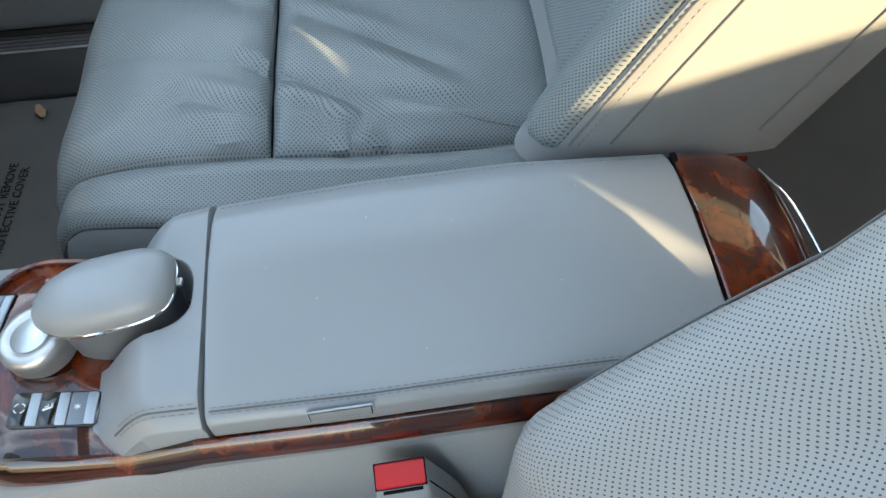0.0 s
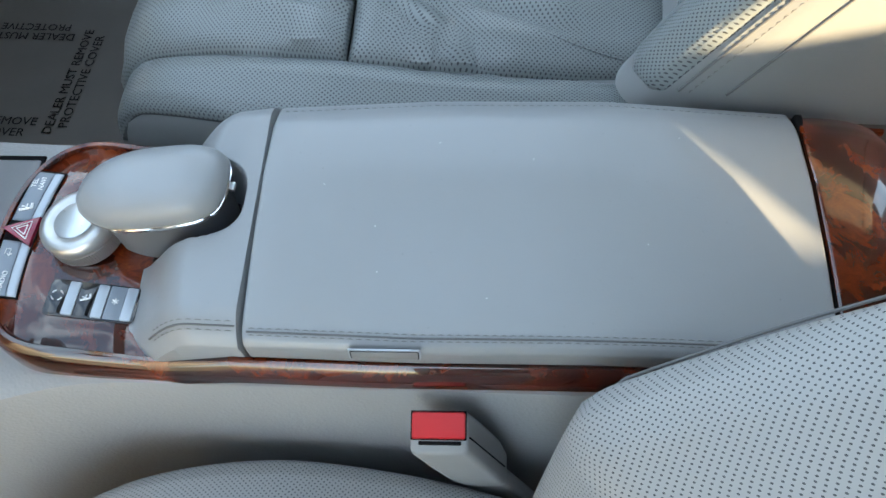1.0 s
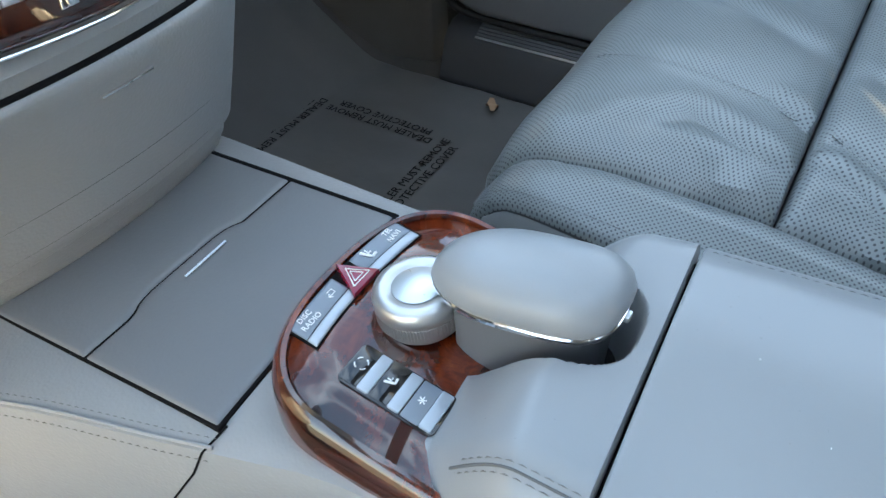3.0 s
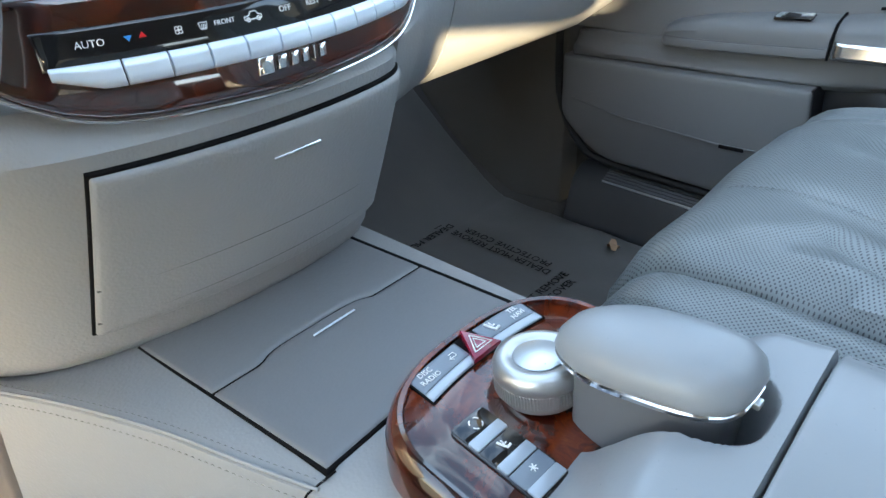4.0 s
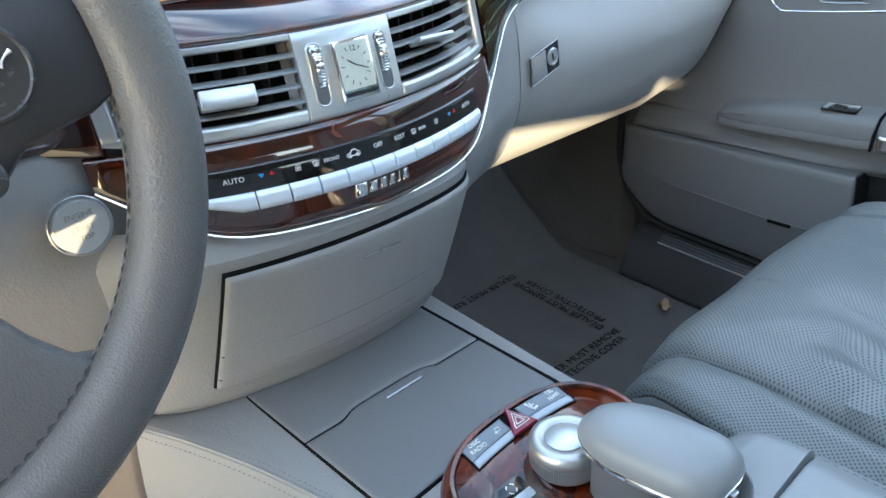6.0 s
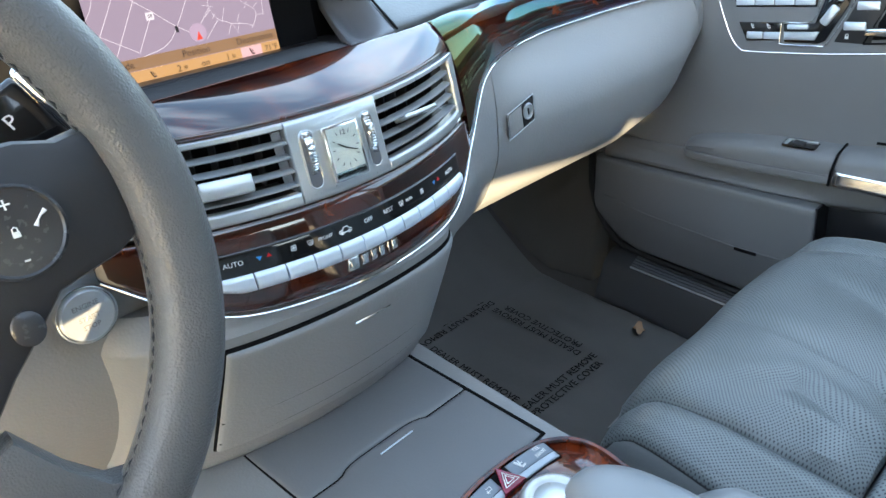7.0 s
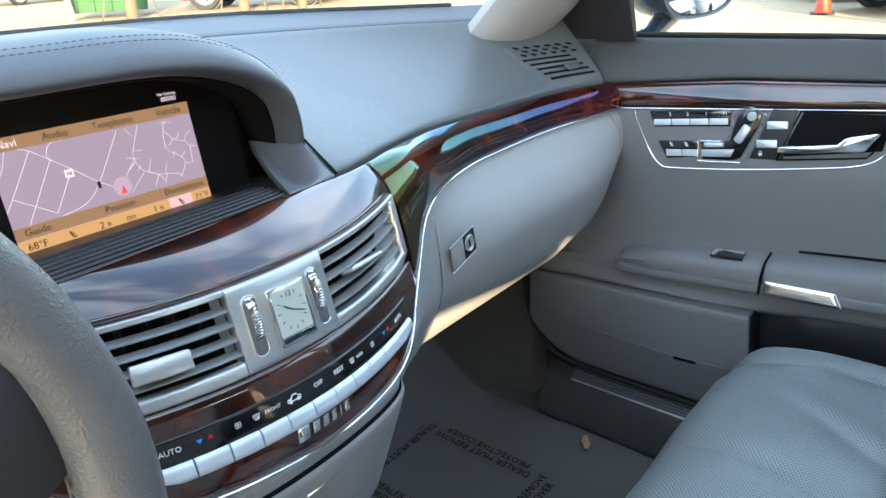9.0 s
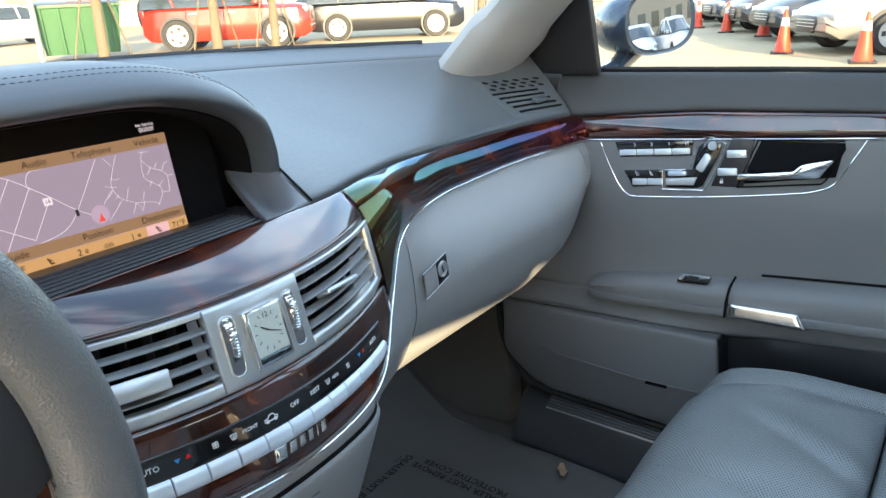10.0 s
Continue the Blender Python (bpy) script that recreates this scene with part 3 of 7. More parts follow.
for side in (-1, 1):
    frame_m = axes((-0.002 + side * 0.0495, 0.1145, panel_z(0.1145) + 0.0012), (0, -1, -0.155), (-side * -1, 0, 0) if side > 0 else (1, 0, 0))
    bank = part("seat_switch_bank", plate(rounded(0.064, 0.0285, 0.004), 0.0015, 0.0004, frame_m), M["gloss"], console, "black seat switches with satin silver bars")
    for k, kind in ((-1, "ring"), (0, "seat"), (1, "star")):
        # each switch is a dark key with a silver bar beside it
        c = frame_m @ pose(k * 0.0205, 0, 0.0012)
        part("key", plate(rounded(0.0118, 0.0262, 0.001), 0.0010, 0.0003, c @ pose(-0.0044, 0, 0)), M["keycap"] if k == 1 else M["gloss"], bank)
        part("bar", plate(rounded(0.0078, 0.0262, 0.0012), 0.0018, 0.0007, c @ pose(0.0056, 0, 0)), M["bar"], bank)
        icon(bank, c @ pose(-0.0045, 0.001, 0.0014, 0, 0, 90), kind, 0.0042)

# curved strip of keys at the front, with the hazard triangle
def strip_point(x, d):
    y = 0.1665 + d + 0.004 * (1 - (x / 0.055) ** 2)
    return Vector((x - 0.001, y, panel_z(y) + 0.0015))


def strip_bm(x0, x1, d0, d1, th):
    up = Vector((0, -0.15, 1)).normalized()
    return slab(lambda u, v: (strip_point(x0 + (x1 - x0) * u, d0 + (d1 - d0) * v), up), 14, 3, th, 0.06, 0.2, 0.003)


strip = part("function_keys", strip_bm(-0.0555, 0.0550, -0.0008, 0.0213, 0.0006), M["gap"], console, "grey function keys with silver bars")
for x0, x1 in ((-0.0545, -0.0095), (0.0075, 0.0535)):
    part("key", strip_bm(x0, x1, 0.007, 0.0205, 0.0014), M["keycap"], strip)
    part("bar", strip_bm(x0, x1, 0.0, 0.0070, 0.0018), M["bar"], strip)
for x, word in ((-0.043, ("DISC", "RADIO")), (0.042, ("TEL", "NAVI"))):
    for k, w in enumerate(word):
        p = strip_point(x, 0.0165 - 0.0055 * k) + Vector((0, 0, 0.0019))
        part("key_text", lettering(w, 0.0052, axes(p, (1, 0.0, 0), (0, 1, 0.15))), M["white"], strip)
icon(strip, axes(strip_point(-0.020, 0.013) + Vector((0, 0, 0.0019)), (1, 0, 0), (0, 1, 0.15)), "back", 0.004)
icon(strip, axes(strip_point(0.019, 0.013) + Vector((0, 0, 0.0019)), (1, 0, 0), (0, 1, 0.15)), "seat", 0.0055)
hz = axes(strip_point(-0.001, 0.0075) + Vector((0, 0, 0.001)), (1, 0, 0), (0, 1, 0.15))
hazard = part("hazard_switch", plate([(-0.0135, -0.0085), (0.0125, -0.0085), (-0.0005, 0.0155)], 0.0042, 0.0012, hz), M["darkred"], console, "dark red hazard light triangle")
for s in (0.0078, 0.0042):
    tri_pts = [(-s, -0.6 * s - 0.0005, 0), (s, -0.6 * s - 0.0005, 0), (0, 0.95 * s, 0), (-s, -0.6 * s - 0.0005, 0)]
    part("triangle_line", tube([hz @ pose(-0.0005, 0.0006, 0.0043) @ Vector(p) for p in tri_pts], 0.0005, 4), M["white"], hazard)

# rotary controller
kn = pose(0.001, 0.131, panel_z(0.131) + 0.001, -6, 0, 0)
knob = part("rotary_controller", turned([(0.0, 0.0), (0.0255, 0.0), (0.0262, 0.002), (0.0262, 0.0035), (0.0272, 0.0045), (0.0272, 0.0135), (0.0280, 0.0145), (0.0280, 0.0205), (0.0268, 0.0236), (0.0250, 0.0250), (0.0215, 0.0254), (0.0172, 0.0244), (0.0162, 0.0236), (0.0, 0.0236)], 56, kn), M["knob"], console, "round brushed aluminium rotary controller")
part("controller_cap", turned([(0.0, 0.0236), (0.0154, 0.0236), (0.0156, 0.0243), (0.0148, 0.0247), (0.0, 0.0241)], 40, kn), M["satin"], knob)
kb = bmesh.new()
for k in range(90):
    a = 2 * math.pi * k / 90
    b = box((0.0012, 0.0009, 0.0085), 0.0, 1, kn @ pose(0.0274 * math.cos(a), 0.0274 * math.sin(a), 0.009, 0, 0, math.degrees(a)))
    me = bpy.data.meshes.new("t")
    b.to_mesh(me)
    b.free()
    kb.from_mesh(me)
    bpy.data.meshes.remove(me)
part("knurling", kb, M["knob"], knob, smooth=False)

# telephone keypad cover on its neck
def cover_ring(s, z, cy=0.0705, cx=0.016):
    out = []
    for k in range(48):
        a = 2 * math.pi * k / 48
        c, q = math.cos(a), math.sin(a)
        e = 0.52 if q < 0 else 0.80
        w = 0.0318 - 0.008 * max(0, q) ** 2
        y = cy + 0.0550 * s * math.copysign(abs(q) ** e, q)
        out.append(Vector((cx + w * s * math.copysign(abs(c) ** (0.62 if q < 0 else 0.8), c) - 0.10 * (y - cy), y, z - 0.09 * (y - cy) - 0.9 * max(0, y - cy - 0.035) ** 1.6)))
    return [p - Vector((0, 0, 0.008)) for p in out]


phone = part("telephone_cover", loft([cover_ring(s, z) for s, z in ((0.0, 0.4905), (0.25, 0.4903), (0.5, 0.4893), (0.72, 0.4868), (0.87, 0.4825), (0.96, 0.4765), (1.0, 0.4695), (0.985, 0.4665), (0.95, 0.4655))]), M["console"], console, "smooth grey leather telephone keypad cover")
part("chrome_edge", loft([cover_ring(s, z) for s, z in ((0.95, 0.4663), (0.99, 0.4648), (0.985, 0.4625), (0.93, 0.4615), (0.5, 0.4620))], caps=True), M["chrome"], phone, "thin chrome edge")
neck = []
for s, z in ((0.90, 0.4625), (0.89, 0.455), (0.87, 0.435), (0.85, 0.41), (0.84, 0.398)):
    neck.append([Vector((p.x, min(p.y, 0.105), p.z)) for p in cover_ring(s, z, 0.0715, 0.018)])
part("cover_neck", loft(neck), M["scoop"], phone, "dark satin neck")
part("release_tab", box((0.007, 0.004, 0.004), 0.001, 2, pose(0.026, 0.0165, 0.4545)), M["satin"], phone)
part("recess", box((0.10, 0.075, 0.012), 0.003, 2, pose(0.014, 0.053, 0.3945)), M["dark"], console)


# lower console body
def console_edge(y):
    """x of the seamed upper edge on the driver's side."""
    return soft(y, [-0.55, -0.3, 0.0, 0.12, 0.195, 0.232, 0.315, 0.403, 0.466, 0.55], [-0.082, -0.086, -0.098, -0.103, -0.122, -0.133, -0.156, -0.189, -0.218, -0.25])


def body_ring(y):
    xn = console_edge(y)
    xf = lin(y, [-0.55, -0.3, 0.0, 0.12, 0.22, 0.45, 0.55], [0.15, 0.15, 0.124, 0.112, 0.118, 0.134, 0.14])
    zt = lin(y, [-0.55, -0.4, 0.0, 0.08, 0.2, 0.22, 0.45, 0.55], [0.37, 0.375, 0.392, 0.393, 0.385, 0.3825, 0.364, 0.35])
    zn = lin(y, [-0.55, 0.1, 0.2, 0.463], [zt - 0.001, zt - 0.002, 0.382, 0.368])
    flare = lin(y, [-0.55, 0.0, 0.2, 0.5], [0.022, 0.02, 0.012, 0.012])
    sec = [(xn - flare - 0.02, 0.06), (xn - flare, 0.20), (xn - flare * 0.75, 0.30), (xn - 0.0065, zn - 0.030), (xn - 0.0035, zn - 0.010), (xn - 0.001, zn - 0.003), (xn + 0.006, zn), (xn + 0.02, zt), (0.0, zt), (xf - 0.02, zt), (xf - 0.005, zt - 0.003), (xf, zt - 0.012), (xf + 0.004, 0.2), (xf + 0.006, 0.06)]
    return [Vector((x, y, z)) for x, z in sec]


body = part("console_body", loft([body_ring(-0.497 + 1.047 * k / 44) for k in range(45)]), M["vinyl"], console, "grey grained lower console")
edge_y = [0.198 + 0.268 * k / 30 for k in range(31)]
part("piping", tube([(console_edge(y) + 0.0012, y, lin(y, [0.1, 0.2, 0.463], [0.388, 0.382, 0.368]) - 0.0006) for y in edge_y], 0.0012, 8), M["vinyl"], body)
for dx, dz in ((0.0062, 0.0008), (-0.0046, -0.0078)):
    part("stitching", stitches([(console_edge(y) + dx, y, lin(y, [0.2, 0.463], [0.3825, 0.3685]) + dz) for y in edge_y], 0.0035, 0.0022), M["thread"], body)
part("joint", tube([(-0.108, 0.198, 0.386)] + [max(((p, abs(p.z - z)) for p in smooth_path(body_ring(y)[1:7], 8)), key=lambda q: -q[1])[0] + Vector((-0.0006, 0, 0)) for y, z in ((0.203, 0.378), (0.21, 0.36), (0.235, 0.318), (0.275, 0.262), (0.33, 0.20))], 0.0008, 6), M["gap"], body)


def carpet_side(u, v):
    y = 0.455 + 0.035 * (1 - v) ** 2 + 0.092 * u * (1 - 0.35 * (1 - v) ** 2)
    z = 0.07 + 0.285 * v
    line = smooth_path(body_ring(y)[0:5], 8)
    p = min(line, key=lambda q: abs(q.z - z))
    return Vector((p.x, y, z)), Vector((-1, 0, 0.1)).normalized()


part("console_carpet", slab(carpet_side, 12, 14, 0.006, 0.02, 0.03, 0.002), M["carpet_brown"], console, "brown-grey carpet on the console side")

# two cover leaves of the cup holder
def leaf(y0, y1, notch):
    def P(u, v):
        w = lin(y0 + (y1 - y0) * v, [0.2, 0.42], [0.103, 0.110])
        x = -0.008 - w + (2 * w - 0.004) * u
        edge = v if notch > 0 else 1 - v
        y = y0 + (y1 - y0) * v + lin(x, [-0.12, 0.1], [-0.006, 0.012]) * (1 - 0.75 * edge)
        z = lin(y, [0.2, 0.42], [0.3855, 0.3655]) + 0.0010
        if notch > 0 and v > 0.5:
            y += 0.008 * max(0, 1 - ((u - 0.46) / 0.26) ** 6) * (v - 0.5) * 2
        if notch < 0 and v < 0.5:
            y += 0.008 * max(0, 1 - ((u - 0.46) / 0.26) ** 6) * (0.5 - v) * 2
        return Vector((x, y, z)), Vector((0, 0.1, 1)).normalized()
    return slab(P, 30, 10, 0.0026, 0.015, 0.05, 0.004)


def bay(u, v):
    y = 0.2055 + 0.2255 * v
    w = lin(y, [0.2, 0.42], [0.103, 0.110])
    x = -0.008 - w - 0.0017 + (2 * w + 0.0034) * u
    y += lin(x, [-0.12, 0.1], [-0.006, 0.012])
    return Vector((x, y, lin(y, [0.2, 0.42], [0.3855, 0.3655]) + 0.0005)), Vector((0, 0.1, 1)).normalized()


part("bay_joint", slab(bay, 10, 10, 0.001, 0.01, 0.01, 0.004), M["gap"], console)
leaf1 = part("cup_holder_cover", leaf(0.2075, 0.3225, 1), M["cover"], console, "grey cup holder cover, closed")
# the chrome's bright reflection is put into this line's pale colour
part("chrome_line", tube([(-0.031, 0.3150, 0.3812), (0.011, 0.3165, 0.3811)], 0.0010, 6, 0.8), M["climate_key"], leaf1)
part("cup_holder_cover", leaf(0.3245, 0.43, -1), M["cover"], console, "grey cup holder cover, closed")


# ---------------------------------------------------------------- dashboard
dash = thing("dashboard", "grey leather dashboard with burl walnut trim", "dashboard", at=(0.0, 0.5, 0.3))


def stack_y(x, z):
    return 0.338 + 1.5 * x * x + 0.27 * (z - 0.56)


def S(x, z, off=0.0):
    """A point of the bowed centre stack, proud by off."""
    return Vector((x, stack_y(x, z) - off, z))


def SN(x, z):
    return Vector((3.0 * x, -1, 0.27)).normalized()


def stack_slab(x0, x1, zlo, zhi, th, nu=24, nv=6, bu=0.02, bv=0.08, base=0.0, back=0.006):
    def P(u, v):
        x = x0 + (x1 - x0) * u
        z = zlo(x) + (zhi(x) - zlo(x)) * v
        n = SN(x, z)
        return S(x, z) + n * base, n
    return slab(P, nu, nv, th, bu, bv, back)


def stack_axes(x, z, off):
    n = SN(x, z)
    return axes(S(x, z) + n * off, (1, 3.0 * x, 0), (0, 0.27, 1))


# silver vent panel, in pieces round the openings
const = lambda c: (lambda x: c)
VX0, VX1, VZ0, VZ1 = 0.0455, 0.174, 0.6475, 0.6975
stack_silver = part("vent_panel", stack_slab(-0.0455, 0.0455, const(0.6375), const(0.7035), 0.004, 16, 8, 0.01, 0.05), M["satin"], dash, "satin silver centre vent panel")
for s in (-1, 1):
    xs = (VX0, 0.186) if s > 0 else (-0.186, -VX0)
    part("panel_bar", stack_slab(*xs, const(0.6985), const(0.7035), 0.004, 20, 3, 0.01, 0.2), M["satin"], stack_silver)
    part("panel_bar", stack_slab(*xs, lambda x: 0.6375 + 0.35 * max(0, abs(x) - 0.15) ** 1.2, lambda x: 0.6485 + 0.05 * max(0, abs(x) - 0.15), 0.004, 20, 3, 0.01, 0.2), M["satin"], stack_silver)
    xe = (VX1, 0.186) if s > 0 else (-0.186, -VX1)
    part("panel_bar", stack_slab(*xe, const(0.645), const(0.701), 0.004, 6, 8, 0.1, 0.04), M["satin"], stack_silver)
    # the vent: dark funnel, slats, tab
    vent = part("air_vent", stack_slab(*((VX0 - 0.002, VX1 + 0.004) if s > 0 else (-VX1 - 0.004, -VX0 + 0.002)), const(VZ0 - 0.003), const(VZ1 + 0.003), 0.001, 16, 4, 0.02, 0.05, -0.035, 0.002), M["gap"], dash, "air vent with grey slats")
    for wall_z in (VZ0 - 0.001, VZ1 + 0.001):
        part("duct_wall", slab(lambda u, v, wz=wall_z: (S(s * (VX0 + (VX1 - VX0) * u), wz) + Vector((0, 0.036 * v, 0)), Vector((0, 0, 1))), 12, 2, 0.0006, 0.02, 0.1, 0.0006), M["dark"], vent)
    for k in range(4):
        zc = VZ0 + 0.0065 + k * 0.0112

        def slat(u, v, zc=zc):
            x = s * (VX0 - 0.001 + (VX1 - VX0 + 0.002) * u)
            return S(x, zc + 0.0012 * v) + Vector((0, -0.001 + 0.0090 * v, 0)), Vector((0, -0.1, 1)).normalized()
        part("slat", slab(slat, 14, 3, 0.0009, 0.01, 0.25, 0.0009), M["slat"], vent)
    for k in range(7):
        x = s * (VX0 + 0.012 + k * 0.0175)
        part("vane", box((0.0012, 0.012, 0.046), 0.0, 1, Matrix.Translation(S(x, 0.672) + Vector((0, 0.028, 0)))), M["dark"], vent, smooth=False)
    if s < 0:
        tab = box((0.041, 0.0145, 0.012), 0.0018, 3, stack_axes(-0.1005, 0.6665, 0.006) @ pose(0, 0, 0, -12, 0, 0))
    else:
        tab = box((0.050, 0.0045, 0.016), 0.0018, 3, stack_axes(0.0925, 0.6735, 0.005) @ pose(0, 0, 0, -14, 0, -5))
    part("vent_tab", tab, M["satin"], vent, "satin silver vent tab")
    # thumb wheel beside the clock
    wx = s * 0.0305
    slot = part("wheel_slot", plate(rounded(0.011, 0.046, 0.005), 0.0012, 0.0003, stack_axes(wx, 0.6705, 0.0036)), M["scoop"], stack_silver)
    part("slot_edge", tube([stack_axes(wx, 0.6705, 0.0046) @ Vector((x, y, 0)) for x, y in rounded(0.0125, 0.0475, 0.0058) + [(0.00625, 0.01795)]], 0.0009, 6), M["satin"], slot)
    wheel_m = Matrix.Translation(S(wx, 0.6705) + Vector((0, 0.0215, 0))) @ Matrix.Rotation(radians(90), 4, "Y")
    part("thumb_wheel", turned([(0.0, -0.0034), (0.0290, -0.0034), (0.0300, -0.002), (0.0300, 0.002), (0.0290, 0.0034), (0.0, 0.0034)], 56, wheel_m), M["chrome"], slot, "knurled chrome thumb wheel")
    tb = []
    for k in range(76):
        a = 2 * math.pi * k / 76
        tb.append(box((0.0014, 0.0012, 0.0066), 0, 1, wheel_m @ pose(0.0302 * math.cos(a), 0.0302 * math.sin(a), 0, 0, 0, math.degrees(a))))
    part("knurling", joined(*tb), M["chrome"], slot, smooth=False)

# analogue clock
ck = stack_axes(0.0, 0.6695, 0.0045)
clock = part("clock", plate(rounded(0.0360, 0.0470, 0.0018), 0.0045, 0.0012, ck), M["chrome"], dash, "square analogue clock with a chrome frame")
part("clock_face", plate(rounded(0.0300, 0.0365, 0.001), 0.0004, 0, ck @ pose(0, 0.0028, 0.0044)), M["ivory"], clock)
part("clock_foot", plate(rounded(0.0300, 0.0036, 0.0005), 0.0005, 0, ck @ pose(0, -0.0188, 0.0044)), M["gloss"], clock)
for word, x, y in (("12", 0, 0.0155),):
    part("numeral", lettering(word, 0.0062, ck @ pose(x, y, 0.0049)), M["dark"], clock)
for k in range(12):
    a = radians(30 * k)
    if k:
        part("hour_mark", box((0.0007, 0.0028, 0.0002), 0, 1, ck @ pose(0.0118 * math.sin(a) * 1.02, 0.0028 + 0.0145 * math.cos(a), 0.0049, 0, 0, -30 * k)), M["dark"], clock, smooth=False)
for ang, ln, w in ((-55, 0.0085, 0.0012), (112, 0.012, 0.0009)):
    part("clock_hand", box((w, ln, 0.0003), 0, 1, ck @ pose(0, 0.0028, 0.0052) @ pose(0, 0, 0, 0, 0, -ang) @ pose(0, ln / 2, 0)), M["dark"], clock, smooth=False)
part("clock_glass", plate(rounded(0.0305, 0.0405, 0.001), 0.0003, 0, ck @ pose(0, 0.0008, 0.0058)), M["glass"], clock).visible_shadow = False


# wood shield under the vents, with chrome border
def shield_lo(x):
    a = abs(x + 0.002)
    return lin(a, [0, 0.09, 0.115, 0.135, 0.150, 0.167, 0.19, 0.21, 0.23], [0.5625, 0.565, 0.5675, 0.573, 0.5805, 0.592, 0.6085, 0.6255, 0.642])


def chrome_pt(x):
    """The chrome line that borders the wood, from the stack to the door."""
    if x < 0.19:
        return S(x, shield_lo(x))
    y = soft(x, [0.19, 0.205, 0.22, 0.235, 0.25, 0.275, 0.31, 0.37, 0.44, 0.59, 0.70, 0.80], [0.4055, 0.4135, 0.4225, 0.431, 0.438, 0.450, 0.466, 0.487, 0.500, 0.506, 0.498, 0.482])
    z = soft(x, [0.19, 0.205, 0.22, 0.235, 0.25, 0.275, 0.31, 0.8], [0.6085, 0.6225, 0.6385, 0.6535, 0.6630, 0.6690, 0.6705, 0.6715])
    return Vector((x, y, z))


lower_wood = part("lower_wood_trim", stack_slab(-0.20, 0.189, shield_lo, lambda x: max(shield_lo(x) + 0.004, 0.6375), 0.004, 44, 6, 0.004, 0.12), M["wood_dash"], dash, "dark glossy burl walnut climate panel")
part("wood_cheek", stack_slab(-0.232, -0.186, lambda x: max(shield_lo(x), 0.6375 + (abs(x) - 0.186) * 0.1), const(0.7035), 0.004, 8, 8, 0.02, 0.03), M["wood_dash"], lower_wood)
part("chrome_border", tube(smooth_path([chrome_pt(x) + Vector((0, -0.0035, -0.0014)) for x in [-0.20 + 0.02 * k for k in range(51)]], 4), 0.0011, 8), M["chrome"], dash, "thin chrome border line")

# climate control strip
climate = part("climate_panel", stack_slab(-0.139, 0.146, const(0.597), lambda x: 0.6175 - 0.0 * x, 0.0012, 40, 3, 0.02, 0.1, 0.0042, 0.003), M["gloss"], dash, "black climate control strip with silver buttons")
edges = [-0.137, -0.101, -0.076, -0.0525, -0.029, -0.0055, 0.0175, 0.040, 0.062, 0.085, 0.110, 0.143]
for a, b in zip(edges, edges[1:]):
    part("climate_button", stack_slab(a + 0.0003, b - 0.0003, lambda x: 0.5838 + max(0, -0.112 - x) * 0.32 + max(0, x - 0.13) * 0.4, const(0.5992), 0.0056, 6, 4, 0.02, 0.3, 0.0025, 0.0022), M["climate_key"], climate)
TEXT_X = [-0.113, -0.090, -0.066, -0.042, -0.019, 0.005, 0.028, 0.050, 0.074, 0.097, 0.122]
ZT = 0.6085
for i, word, size in ((0, "AUTO", 0.0058), (5, "OFF", 0.0054), (6, "REST", 0.0054), (10, "AUTO", 0.0052)):
    part("button_text", lettering(word, size, stack_axes(TEXT_X[i], ZT, 0.0057)), M["white"], climate)
part("button_text", lettering("FRONT", 0.0042, stack_axes(TEXT_X[3] + 0.004, ZT, 0.0057)), M["white"], climate)
part("button_text", lettering("REAR", 0.0038, stack_axes(TEXT_X[7] + 0.005, ZT, 0.0057)), M["white"], climate)
icon(climate, stack_axes(TEXT_X[3] - 0.0095, ZT, 0.0057), "screen", 0.0030)
icon(climate, stack_axes(TEXT_X[7] - 0.0055, ZT, 0.0057), "screen", 0.0030)
icon(climate, stack_axes(TEXT_X[4], ZT, 0.0057), "car", 0.0040)
for i in (2, 8):
    icon(climate, stack_axes(TEXT_X[i], ZT, 0.0057), "fan", 0.0027)
for i in (1, 9):
    icon(climate, stack_axes(TEXT_X[i] - 0.0035, ZT, 0.0057), "down", 0.0023, "blue")
    icon(climate, stack_axes(TEXT_X[i] + 0.0042, ZT + 0.001, 0.0057), "up", 0.0023, "red")
# raised badge, shown as plain slanted chrome bars
for k, (x, w, h) in enumerate(((-0.021, 0.013, 0.011), (-0.009, 0.009, 0.0085), (0.001, 0.008, 0.0085), (0.010, 0.007, 0.0085), (0.0175, 0.0035, 0.0085), (0.025, 0.0075, 0.0085))):
    part("badge_bar", plate([(-w / 2, -h / 2), (w / 2 - 0.002, -h / 2), (w / 2, h / 2), (-w / 2 + 0.002, h / 2)], 0.0022, 0.0008, stack_axes(x + 0.0015, 0.5785, 0.0035)), M["chrome"], lower_wood, "slanted chrome badge bar")


# upper wood, sloping back to the screen tray, and running on to the door
def upper_hi(x):
    y = soft(x, [-0.3, -0.122, -0.05, 0.036, 0.15, 0.25, 0.365, 0.567, 0.70, 0.803], [0.44, 0.436, 0.441, 0.447, 0.454, 0.486, 0.520, 0.535, 0.528, 0.506])
    z = soft(x, [-0.3, 0.15, 0.365, 0.567, 0.803], [0.727, 0.727, 0.719, 0.712, 0.709])
    return Vector((x, y, z))


def arc3(a, b, c, t):
    """A smooth curve from a over b to c."""
    q = b * 2 - (a + c) * 0.5
    return a * (1 - t) ** 2 + q * 2 * t * (1 - t) + c * t * t


